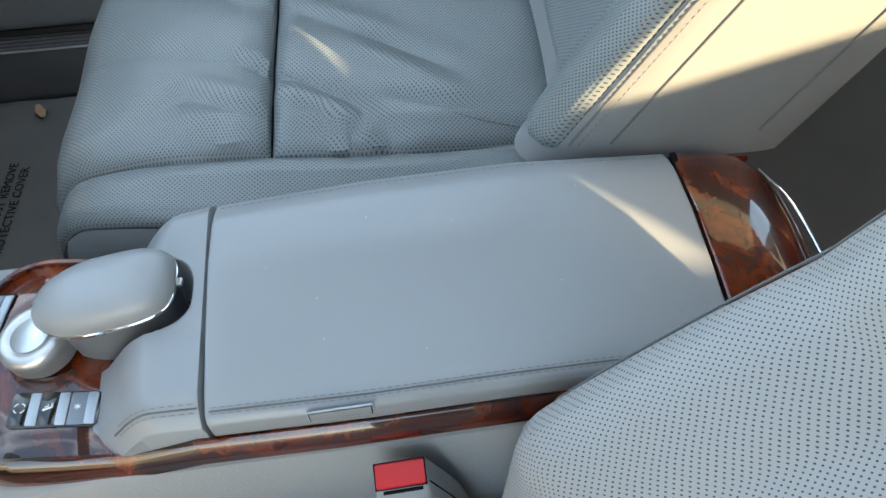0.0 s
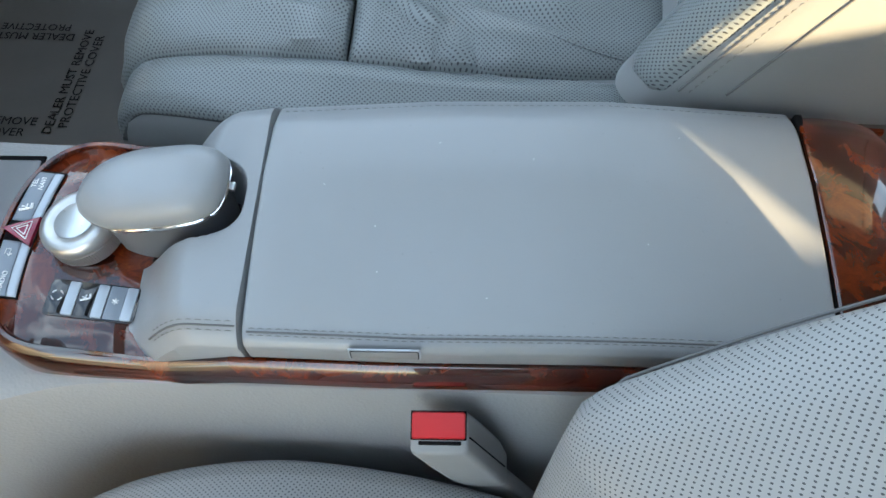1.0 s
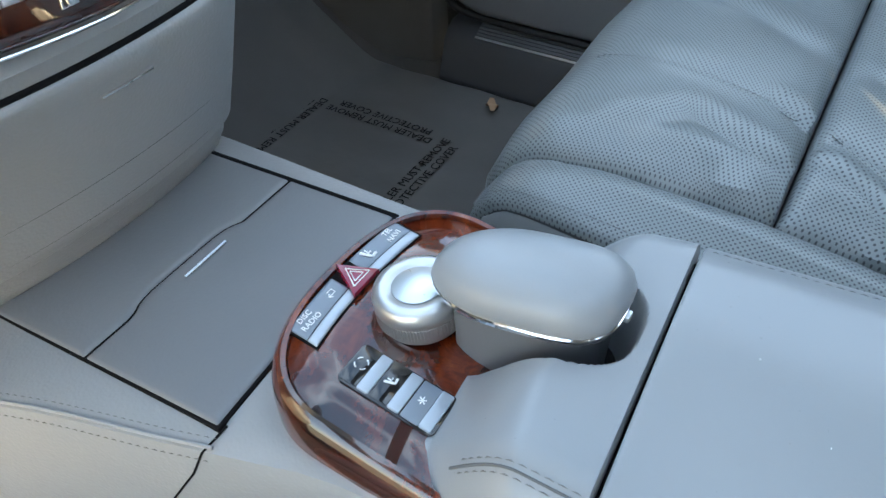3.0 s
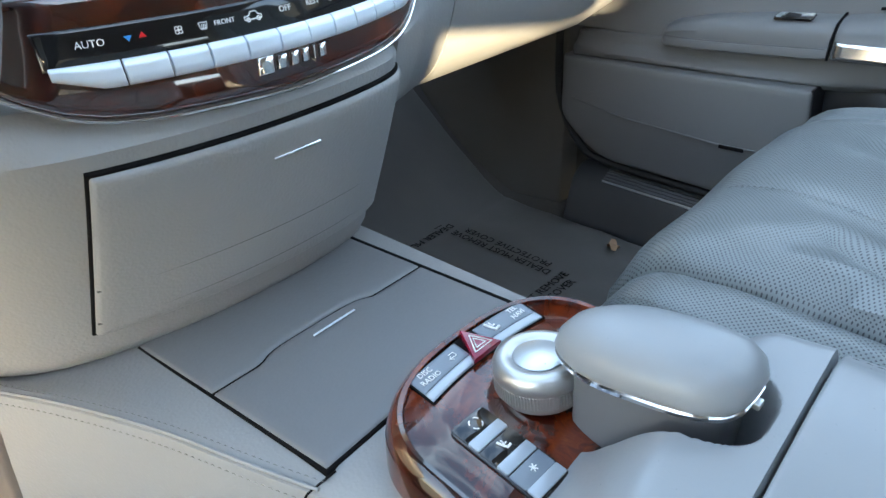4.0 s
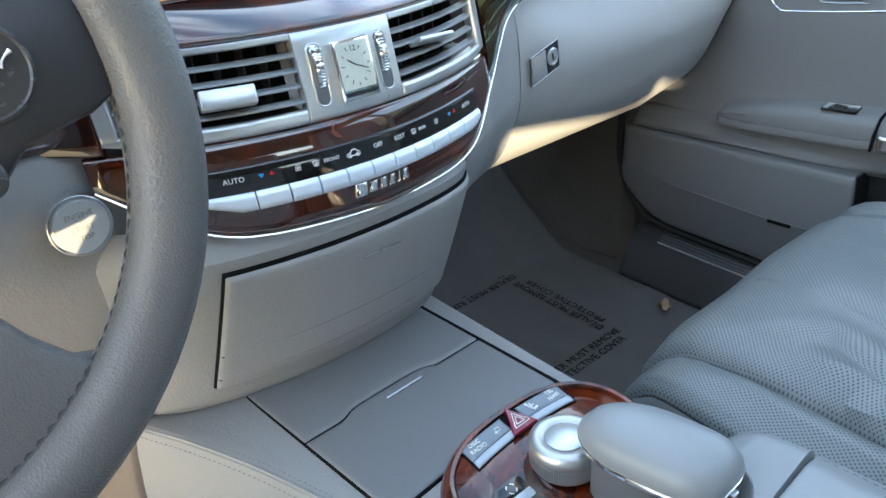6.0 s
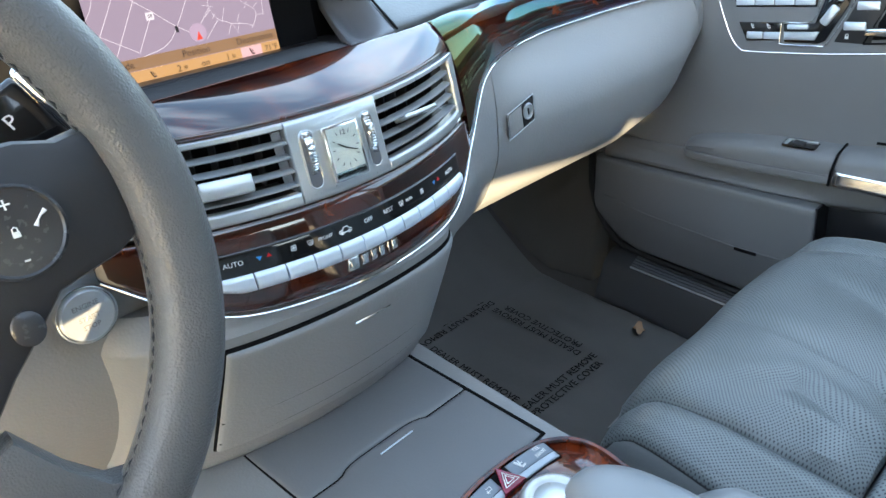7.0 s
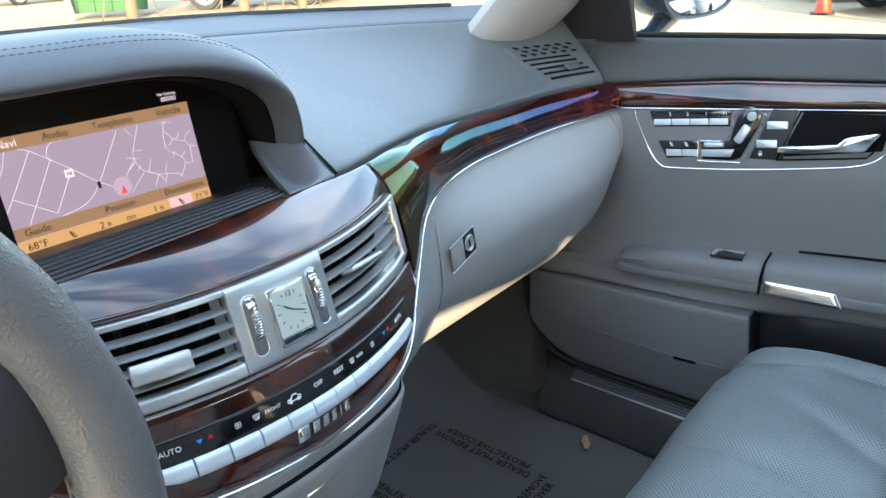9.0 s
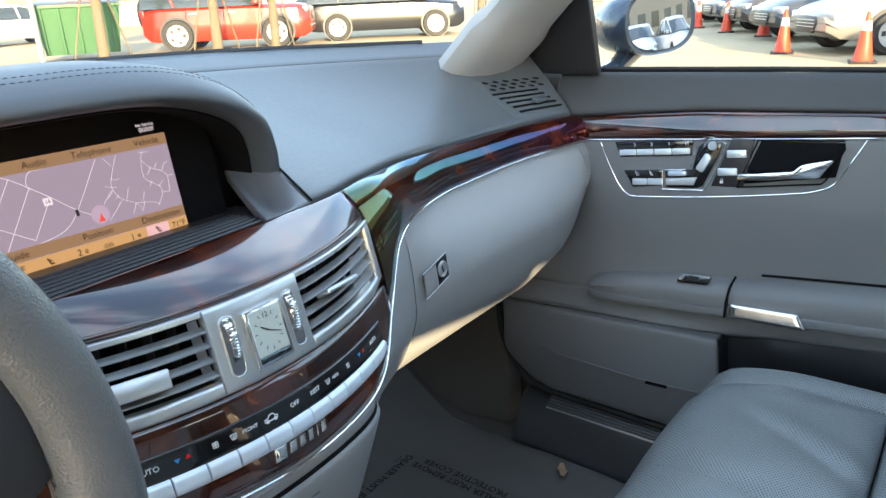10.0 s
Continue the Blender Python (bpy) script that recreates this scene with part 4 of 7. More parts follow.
def wood_point(x, v):
    hi = upper_hi(x)
    if x < 0.19:
        lo = S(x, 0.7045)
        mid = lo.lerp(hi, 0.5) + Vector((0, -0.0010, 0.0022))
        return arc3(lo, mid, hi, v)
    lo = chrome_pt(x)
    k = min(1.0, (x - 0.19) / 0.16)
    k = k * k * (3 - 2 * k)
    mid = lo.lerp(hi, 0.55) + Vector((0, -0.0105, 0.020 - 0.014 * k))
    return arc3(lo, mid, hi, v)


def wood_patch(x0, x1, n):
    def P(u, v):
        x = x0 + (x1 - x0) * u
        e = 0.02
        dv = wood_point(x, min(1, v + e)) - wood_point(x, max(0, v - e))
        return wood_point(x, v), Vector((0, -dv.z, dv.y)).normalized()
    return slab(P, n, 26, 0.003, 0.002, 0.06, 0.004)


part("upper_wood_trim", wood_patch(-0.30, 0.1895, 60), M["wood_dash"], dash, "glossy burl walnut trim above the vents")
part("side_wood_trim", wood_patch(0.1895, 0.80, 90), M["wood_sheen"], dash, "glossy burl walnut trim sweeping to the door")


# face of the glove box and the fairing towards the stack
def glove_section(x):
    top = chrome_pt(x) + Vector((0, 0.0, -0.002))
    f = lin(x, [0.13, 0.16, 0.20, 0.27, 0.35, 0.6, 0.72, 0.80], [0.372, 0.388, 0.410, 0.438, 0.440, 0.444, 0.452, 0.470])
    lift = lin(x, [0.13, 0.3, 0.6, 0.72, 0.79, 0.81], [0, 0, 0.0, 0.015, 0.06, 0.10])
    z1 = 0.555 + lift * 0.8
    run = [Vector((x, top.y + (f - top.y) * k, top.z + (z1 - top.z) * q)) for q, k in ((0.0, 0.0), (0.12, 0.10), (0.38, 0.68), (0.70, 1.0), (1.0, 0.95))]
    run[0] += Vector((0, 0.006, 0.003))
    return run + [Vector(p) for p in ((x, f + 0.014, 0.515 + lift), (x, f + 0.034, 0.480 + lift), (x, f + 0.07, 0.452 + lift), (x, f + 0.13, 0.435 + lift), (x, 0.66, 0.43 + lift), (x, 0.9, 0.43))]


def glove_sheet(x0, x1, n):
    rings = []
    for k in range(n + 1):
        x = x0 + (x1 - x0) * k / n
        rings.append(smooth_path(glove_section(x), 5))
    bm = loft(rings, closed=False)
    bmesh.ops.solidify(bm, geom=bm.faces, thickness=0.004)
    return bm


glove = part("glove_box_lid", glove_sheet(0.2735, 0.775, 40), M["vinyl"], dash, "smooth grey glove box lid, closed")
part("dash_end", glove_sheet(0.777, 0.812, 6), M["vinyl"], dash)
part("stack_fairing", glove_sheet(0.128, 0.2715, 18), M["vinyl"], dash)
part("joint", tube([p + Vector((0, 0.003, 0)) for p in smooth_path(glove_section(0.2725), 5)[2:42]], 0.0016, 6), M["gap"], dash)
gm = axes((0.309, 0.4345, 0.598), (1, -0.0, 0.25), (0, 0.0, 1))
lock = part("glove_box_handle", plate([(-0.025, -0.0165), (0.0225, -0.0135), (0.0255, 0.0195), (-0.022, 0.0165)], 0.0008, 0.0003, gm), M["gap"], glove, "glove box release with key lock")
part("release_plate", plate([(-0.0235, -0.0150), (0.0015, -0.0138), (0.0035, 0.0160), (-0.0205, 0.0148)], 0.0013, 0.0005, gm), M["vinyl"], lock)
part("lock_plate", plate([(0.0025, -0.0132), (0.0215, -0.0122), (0.0242, 0.0182), (0.0045, 0.0165)], 0.0012, 0.0004, gm), M["dark"], lock)
part("lock_ring", turned([(0.0, 0.002), (0.0125, 0.002), (0.0125, 0.0055), (0.0105, 0.0065), (0.0095, 0.0055), (0.0, 0.005)], 28, gm @ pose(0.0130, 0.003, -0.003) @ Matrix.Diagonal((0.72, 0.85, 0.9, 1))), M["satin"], lock)
part("handle_edge", tube([gm @ Vector((x, y, 0.0010)) for x, y in ((-0.025, -0.0165), (0.0225, -0.0135), (0.0255, 0.0195), (-0.022, 0.0165), (-0.025, -0.0165))], 0.0007, 6), M["satin"], lock)
part("key_slot", box((0.002, 0.009, 0.002), 0.0004, 1, gm @ pose(0.0130, 0.003, 0.0016)), M["dark"], lock)


# lower stack with its storage door
def fascia_y(x, z):
    y0 = lin(z, [0.36, 0.40, 0.45, 0.512, 0.538, 0.550, 0.558, 0.575], [0.409, 0.397, 0.378, 0.3555, 0.347, 0.3445, 0.350, 0.368])
    q = x + 0.006
    return y0 + 1.0 * q * q + (0.05 * (abs(q) / 0.22) ** 8 if q < 0 else 0.05 * (q / 0.155) ** 10)


def stack_low_ring(z):
    lw, rw = -0.235, lin(z, [0.36, 0.40, 0.55, 0.575], [0.134, 0.140, 0.150, 0.152])
    pts = []
    for k in range(61):
        t = k / 60
        x = lw + (rw - lw) * (t * t * (3 - 2 * t) * 0.5 + t * 0.5)
        pts.append(Vector((x, fascia_y(x, z), z)))
    return [Vector((lw - 0.02, 0.7, z)), Vector((lw - 0.012, 0.52, z))] + pts + [Vector((rw + 0.004, pts[-1].y + 0.06, z)), Vector((rw + 0.004, 0.7, z))]


def ring_stack():
    zs = [0.355, 0.36, 0.368, 0.38, 0.395, 0.42, 0.45, 0.48, 0.51, 0.538, 0.545, 0.550, 0.554, 0.558, 0.566, 0.575]
    rings = []
    for z in zs:
        r = stack_low_ring(z)
        if z < 0.38:
            r = [p + Vector((0, 0.02 * ((0.38 - z) / 0.025) ** 2, 0)) for p in r]
        rings.append(r)
    return loft(rings)


stack = part("lower_fascia", ring_stack(), M["vinyl"], dash, "grey grained lower centre stack")


def door_face(off):
    def P(u, v):
        z = 0.4005 + (0.5375 - 0.4005) * v
        xl, xr = lin(z, [0.40, 0.54], [-0.147, -0.137]), lin(z, [0.40, 0.54], [0.132, 0.138])
        x = xl + (xr - xl) * u
        return Vector((x, fascia_y(x, z) - off, z)), Vector((2.0 * x, -1, -0.36)).normalized()
    return P


part("joint", slab(lambda u, v: door_face(0.0)(-0.006 + 1.006 * u, -0.010 + 1.026 * v), 40, 12, 0.0028, 0.004, 0.01, 0.004), M["gap"], stack)
bay = part("storage_door", slab(door_face(0.0), 40, 14, 0.0068, 0.016, 0.03, 0.004), M["vinyl"], dash, "grey storage compartment door, closed")
for zz in (0.445, 0.413):
    part("crease", tube([door_face(0.0066)(u, (zz - 0.4005) / 0.137 + 0.004 * math.sin(u * 3))[0] for u in [k / 30 for k in range(31)]], 0.0008, 6), M["seam"], bay)
part("chrome_line", tube([door_face(0.0072)(u, 0.815)[0] for u in (0.435, 0.47, 0.51, 0.55, 0.585)], 0.0012, 6), M["chrome"], bay)


# top of the dashboard, rising to the windscreen
def top_surface(x, t):
    a = upper_hi(x) + Vector((0, 0.006, 0.003))
    q = abs(x)
    y2 = soft(q, [0, 0.3, 0.446, 0.553, 0.673, 0.80], [1.02, 0.97, 0.894, 0.810, 0.690, 0.60])
    y1 = soft(q, [0, 0.3, 0.495, 0.605, 0.70, 0.80], [1.16, 1.13, 1.035, 0.885, 0.745, 0.66])
    y = a.y + (y2 - a.y) * t / 0.72 if t < 0.72 else y2 + (y1 - y2) * (t - 0.72) / 0.28
    f = min(1, t / 0.72)
    z = a.z + (0.815 - a.z) * (0.75 * f + 0.25 * f ** 0.6) + max(0, t - 0.72) / 0.28 * 0.019
    return Vector((x, y, z))


def top_bm(x0, x1, t0, t1, n, m, lift=0.0, skew=0.0):
    def P(u, v):
        t = t0 + (t1 - t0) * v
        a = x0 + skew * min(1, t / 0.12)
        p = top_surface(a + (x1 - a) * u, t)
        return p + Vector((0, 0, lift)), Vector((0, -0.2, 1)).normalized()
    return slab(P, n, m, 0.003, 0.01, 0.02, 0.006)


part("dash_top", top_bm(0.144, 0.80, 0.0, 0.72, 40, 16, 0.0, 0.026), M["top_vinyl"], dash, "grained dark grey dashboard top")
part("dash_rear_strip", top_bm(-0.80, 0.80, 0.725, 1.0, 50, 6, 0.0), M["dark_vinyl"], dash, "dark strip under the windscreen")
part("dash_top_left", top_bm(-0.80, 0.144, 0.40, 0.72, 30, 10, -0.012), M["top_vinyl"], dash)


# cowl over the screen
def cowl_curve(s):
    """Lip of the cowl: s from 0 (far left) to 1 (right foot)."""
    path = [(-0.62, 0.49, 0.846), (-0.40, 0.49, 0.850), (-0.2, 0.495, 0.848), (-0.1, 0.498, 0.845), (0.0, 0.500, 0.8445), (0.06, 0.501, 0.838), (0.108, 0.503, 0.822), (0.139, 0.508, 0.800), (0.153, 0.515, 0.775), (0.160, 0.522, 0.755), (0.163, 0.525, 0.742)]
    P = smooth_path(path, 10)
    p = s * (len(P) - 1)
    i = min(int(p), len(P) - 2)
    return P[i].lerp(P[i + 1], p - i)


def cowl_bm():
    rings = []
    n = 70
    for k in range(n + 1):
        L = cowl_curve(k / n)
        d = (cowl_curve(min(1, k / n + 0.01)) - cowl_curve(max(0, k / n - 0.01))).normalized()
        out = Vector((-d.z, 0, d.x)).normalized()          # away from the opening
        if out.z < 0 and out.x < 0:
            out = -out
        side = max(0, out.x)
        tail = Vector((L.x + 0.07 * side, 0.86, max(0.80, L.z - 0.035 * (1 - side) - 0.01)))
        inner = L - out * 0.012 + Vector((0, 0.075, 0))
        ring = [inner + Vector((0, 0.035, 0)), inner, L - out * 0.008 + Vector((0, 0.030, 0)), L - out * 0.004 + Vector((0, 0.008, 0)), L, L + out * 0.0045 + Vector((0, -0.001, 0)), L + out * 0.014 + Vector((0, 0.011, 0)), L + out * 0.0235 + Vector((0, 0.035, 0)), L + out * 0.029 + Vector((0, 0.065, 0)), L + out * 0.030 + Vector((0, 0.12, 0)), (L + out * 0.03 + Vector((0, 0.12, 0))).lerp(tail, 0.5) + out * 0.006, tail, tail - out * 0.02]
        rings.append(ring)
    return loft(rings, closed=False)


cowl = part("screen_cowl", cowl_bm(), M["dark_vinyl"], dash, "dark grey leather cowl over the screen", sharp=70)
for o, b in ((0.0212, 0.030), (0.0245, 0.040)):
    path = []
    for k in range(70):
        s = k / 69 * 0.93
        L = cowl_curve(s)
        d = (cowl_curve(min(1, s + 0.01)) - cowl_curve(max(0, s - 0.01))).normalized()
        out = Vector((-d.z, 0, d.x)).normalized()
        path.append(L + out * (o + 0.0012) + Vector((0, b, 0)))
    part("stitching", stitches(path, 0.0046, 0.0018, 0.0004), M["thread_dark"], cowl)



def hood_liner():
    """Matt black lining inside the hood."""
    rings = []
    for k in range(71):
        L = cowl_curve(k / 70)
        d = (cowl_curve(min(1, k / 70 + 0.01)) - cowl_curve(max(0, k / 70 - 0.01))).normalized()
        out = Vector((-d.z, 0, d.x)).normalized()
        if out.z < 0 and out.x < 0:
            out = -out
        rings.append([L - out * b + Vector((0, y, 0)) for b, y in ((0.0095, 0.030), (0.0115, 0.040), (0.0145, 0.075), (0.0150, 0.110), (0.0125, 0.110), (0.0085, 0.030))])
    return loft(rings)


M["lining"] = matt_black("matt_black_lining", 0.007)
part("hood_liner", hood_liner(), M["lining"], cowl, "matt black lining of the hood")
# screen in its black surround
sm = axes((-0.015, 0.5735, 0.7535), (1, -0.011, 0), (0, 0.165, 1))
surround = part("screen_surround", plate(rounded(0.36, 0.17, 0.03), 0.004, 0.001, sm @ pose(-0.04, 0.012, -0.006)), M["lining"], dash, "matt black screen surround")
def housing_back():
    """Matt black wall closing the hood behind the screen."""
    edge = [cowl_curve(k / 40) for k in range(41)]
    rings = [[Vector((p.x + (0.02 if p.x > 0.1 else 0.0), y, p.z + 0.012)) for p in edge] + [Vector((0.19, y, 0.69)), Vector((-0.62, y, 0.69))] for y in (0.594, 0.604)]
    return loft(rings)


part("screen_housing", housing_back(), M["lining"], dash, "matt black hollow round the screen", smooth=False)
# ribbed tray below the screen
for k in range(7):
    f = k / 6
    part("tray_rib", tube([(-0.30, 0.446 + 0.085 * f - 0.004, 0.7235 - 0.012 * f), (-0.1, 0.447 + 0.085 * f, 0.7235 - 0.012 * f), (0.04, 0.452 + 0.085 * f, 0.7235 - 0.012 * f), (0.10 + 0.01 * f, 0.458 + 0.08 * f, 0.7235 - 0.012 * f)], 0.0024, 6), M["dark"], dash)
part("tray_floor", slab(lambda u, v: (Vector((-0.35 + 0.50 * u, 0.444 + 0.13 * v + 0.012 * u, 0.7215 - 0.016 * v)), Vector((0, 0.1, 1)).normalized()), 12, 6, 0.001, 0.02, 0.02, 0.01), M["dark"], dash)
def cheek(u, v):
    a = Vector((0.1415, 0.4545, 0.7285)).lerp(Vector((0.166, 0.530, 0.749)), u)
    b = Vector((0.088, 0.4575, 0.7245)).lerp(Vector((0.149, 0.597, 0.744)), u)
    p = a.lerp(b, v)
    dip = math.exp(-((v - 0.62) / 0.28) ** 2) * math.sin(math.pi * min(1, u * 1.1)) * 0.016
    return p - Vector((0, 0, dip)), Vector((-0.3, -0.2, 1)).normalized()


part("tray_cheek", slab(cheek, 24, 20, 0.002, 0.04, 0.04, 0.012), M["scoop"], dash, "grey scooped corner beside the screen")
part("cheek_joint", tube([Vector((0.1435, 0.4545, 0.7300)).lerp(Vector((0.168, 0.530, 0.7515)), k / 8) + Vector((0, 0, 0.0015)) for k in range(9)], 0.0014, 6), M["gap"], dash)

screen = thing("navigation_screen", "lit navigation screen with a purple street map", "screen", at=(-0.015, 0.57, 0.706))
SW, SH = 0.180, 0.0965
M["map"] = glowing("map_purple", (0.33, 0.25, 0.32), 0.145)
M["orange"] = glowing("menu_orange", (0.50, 0.27, 0.10), 0.17)
M["tan"] = glowing("menu_tan", (0.33, 0.18, 0.085), 0.13)
M["line"] = glowing("map_line", (0.75, 0.66, 0.70), 0.16)
M["halo"] = glowing("map_halo", (0.45, 0.32, 0.42), 0.15)
M["pink"] = glowing("menu_pink", (0.62, 0.36, 0.36), 0.18)
M["ink"] = plain("menu_ink", (0.03, 0.02, 0.02), 0.4)
M["marker"] = glowing("marker_red", (0.75, 0.06, 0.03), 0.16)


def on_screen(x, y, lift=0.0):
    """x, y from the screen's lower left, in parts of its size."""
    return sm @ pose((x - 0.5) * SW, (y - 0.5) * SH, lift)


def bar(name, x0, x1, y0, y1, mat, lift=0.0004):
    part(name, plate(rounded((x1 - x0) * SW, (y1 - y0) * SH, 0.0004), 0.0003, 0, on_screen((x0 + x1) / 2, (y0 + y1) / 2, lift)), M[mat], screen, smooth=False)


bar("map_area", 0, 1, 0, 1, "map", 0.0)
bar("menu_bar", 0, 1, 0.885, 1.0, "tan")
bar("menu_bar", 0, 1, 0.135, 0.245, "tan")
bar("status_bar", 0, 1, 0.0, 0.13, "orange")
bar("active_field", 0.755, 0.885, 0.005, 0.125, "pink", 0.0006)
for word, x, y, s in (("Navi", 0.085, 0.94, 0.0088), ("Audio", 0.30, 0.94, 0.0088), ("Telephone", 0.58, 0.94, 0.0088), ("Vehicle", 0.88, 0.94, 0.0088), ("Guide", 0.10, 0.19, 0.0088), ("Position", 0.50, 0.19, 0.0088), ("Destination", 0.855, 0.19, 0.0088), ("68\u00b0F", 0.08, 0.065, 0.0088), ("2", 0.385, 0.065, 0.0088), ("on", 0.535, 0.065, 0.0088), ("1", 0.67, 0.065, 0.0088), ("71\u00b0F", 0.945, 0.065, 0.0080)):
    part("menu_word", lettering(word, s, on_screen(x, y, 0.0011), 0.00005), M["line"] if word in ("Navi",) else M["ink"], screen, smooth=False)
for x in (0.42, 0.705):
    icon(screen, on_screen(x, 0.065, 0.0011), "fan", 0.0020, "ink")
for x in (0.24, 0.82):
    icon(screen, on_screen(x, 0.068, 0.0011), "seat", 0.0036, "ink")
part("status_text", lettering("No Service", 0.0042, on_screen(0.90, 1.105, 0.0), 0.00005), M["line"], screen, smooth=False)
part("status_text", lettering("00000", 0.0062, on_screen(0.905, 1.055, 0.0), 0.00005), M["line"], screen, smooth=False)
roads = [[(0.13, 0.86), (0.31, 0.6), (0.43, 0.41), (0.55, 0.27)], [(0.07, 0.85), (0.04, 0.7), (-0.01, 0.58)], [(0.17, 0.8), (0.04, 0.44), (-0.0, 0.34)], [(0.25, 0.7), (0.07, 0.18)], [(0.32, 0.55), (0.21, 0.24)], [(0.04, 0.44), (0.21, 0.23)], [(0.59, 0.82), (0.44, 0.41), (0.35, 0.25), (0.21, 0.19)], [(0.25, 0.67), (0.24, 0.75), (0.27, 0.83), (0.33, 0.85)]]
lanes = [[(0.83, 0.72), (0.87, 0.63), (0.93, 0.58)], [(0.87, 0.63), (0.84, 0.57)], [(0.89, 0.62), (0.91, 0.67)], [(0.93, 0.58), (0.95, 0.64), (0.975, 0.66)], [(0.93, 0.58), (0.955, 0.52)], [(0.955, 0.52), (0.945, 0.36)], [(0.955, 0.52), (0.985, 0.515)], [(0.82, 0.80), (0.88, 0.79)], [(0.90, 0.37), (0.95, 0.36)], [(0.78, 0.34), (0.80, 0.41)], [(0.74, 0.33), (0.83, 0.30), (0.87, 0.26)], [(0.60, 0.55), (0.66, 0.52)], [(0.66, 0.45), (0.64, 0.41)], [(0.64, 0.50), (0.60, 0.44)], [(0.7, 0.82), (0.64, 0.59), (0.64, 0.49), (0.67, 0.4), (0.74, 0.33), (0.77, 0.23)], [(0.63, 0.51), (0.57, 0.39)], [(0.67, 0.39), (0.58, 0.23)], [(0.72, 0.49), (0.69, 0.36)], [(0.85, 0.81), (0.83, 0.74), (0.82, 0.55), (0.89, 0.44), (0.9, 0.36), (0.86, 0.25)], [(0.84, 0.45), (0.86, 0.51)], [(0.89, 0.44), (0.92, 0.48)], [(0.74, 0.33), (0.71, 0.23)], [(0.79, 0.33), (0.77, 0.25)], [(0.64, 0.6), (0.69, 0.59)], [(0.63, 0.81), (0.66, 0.73)]]
for street, wide in [(s, 0.00024) for s in roads] + [(s, 0.00018) for s in lanes]:
    part("street", tube([on_screen(p.x, min(p.y + 0.05, 0.885), 0.0004).translation for p in smooth_path([(a, b, 0) for a, b in street], 4)], wide, 4, 1.0), M["line"], screen)
part("position_halo", plate([(0.0085 * math.cos(0.2618 * k), 0.0085 * math.sin(0.2618 * k)) for k in range(24)], 0.0002, 0, on_screen(0.54, 0.36, 0.0005)), M["halo"], screen, smooth=False)
part("position_marker", plate([(-0.0030, -0.0026), (0.0030, -0.0026), (0.0003, 0.0050)], 0.0003, 0, on_screen(0.54, 0.32, 0.0009)), M["marker"], screen, smooth=False)
bar("station_mark", 0.43 - 0.008, 0.43 + 0.008, 0.43 - 0.03, 0.43 + 0.03, "ink", 0.0007)
bar("route_badge", 0.31 - 0.02, 0.31 + 0.02, 0.59 - 0.035, 0.59 + 0.035, "line", 0.0007)
part("route_number", lettering("68", 0.0046, on_screen(0.31, 0.59, 0.0012), 0.00005), M["ink"], screen, smooth=False)


# ---------------------------------------------------------------- passenger door
door = thing("passenger_door", "grey leather front passenger door with walnut trim, closed", "car door", at=(0.8, 0.1, 0.18))


def sill_z(y):
    return lin(y, [-0.8, 0.1, 0.48, 0.62], [0.80, 0.788, 0.779, 0.775])


def wood_lo(y):
    return lin(y, [-0.8, 0.04, 0.48, 0.62], [0.73, 0.7085, 0.672, 0.662])


def wood_hi(y):
    return lin(y, [-0.8, 0.05, 0.30, 0.50, 0.62], [0.758, 0.7385, 0.728, 0.708, 0.695])


def door_x(z):
    return lin(z, [0.15, 0.37, 0.38, 0.42, 0.47, 0.50, 0.60, 0.70, 0.74, 0.775, 0.79], [0.785, 0.775, 0.790, 0.795, 0.800, 0.800, 0.796, 0.803, 0.818, 0.838, 0.852])


def door_sheet(y0, y1, lo, hi, th, mat_rows=10, n=40, bu=0.01, bv=0.05, off=0.0, back=0.012):
    def P(u, v):
        y = y0 + (y1 - y0) * u
        z = lo(y) + (hi(y) - lo(y)) * v
        dz = 0.01
        n_ = Vector((-1, 0, (door_x(z + dz) - door_x(z - dz)) / (2 * dz))).normalized()
        return Vector((door_x(z) - off, y, z)), n_
    return slab(P, n, mat_rows, th, bu, bv, back)


REAR = -0.62
part("upper_trim", door_sheet(0.55, REAR, lambda y: wood_hi(y) + 0.0015, sill_z, 0.004, 12, 40, 0.005, 0.12), M["ledge"], door, "dark padded window ledge")
part("wood_trim", door_sheet(0.495, REAR, lambda y: wood_lo(y) + 0.002, wood_hi, 0.007, 10, 40, 0.008, 0.25), M["wood_dash"], door, "glossy burl walnut strip")
part("chrome_line", tube([(door_x(wood_lo(y)) - 0.006, y, wood_lo(y)) for y in [0.495 + (REAR - 0.495) * k / 30 for k in range(31)]], 0.0012, 8), M["chrome"], door)
part("door_panel", door_sheet(0.64, REAR, const(0.40), lambda y: wood_lo(y) - 0.001, 0.004, 26, 40, 0.01, 0.02), M["door_grey"], door, "smooth grey door panel")


def DP(y, z, off=0.0):
    return Vector((door_x(z) - 0.004 - off, y, z))


def door_axes(y, z, off=0.0, turn=0.0):
    """A frame on the panel: x towards the rear, y up."""
    return axes(DP(y, z, off), (0, -1, 0.0), (0.03, 0, 1)) @ pose(0, 0, 0, 0, 0, turn)


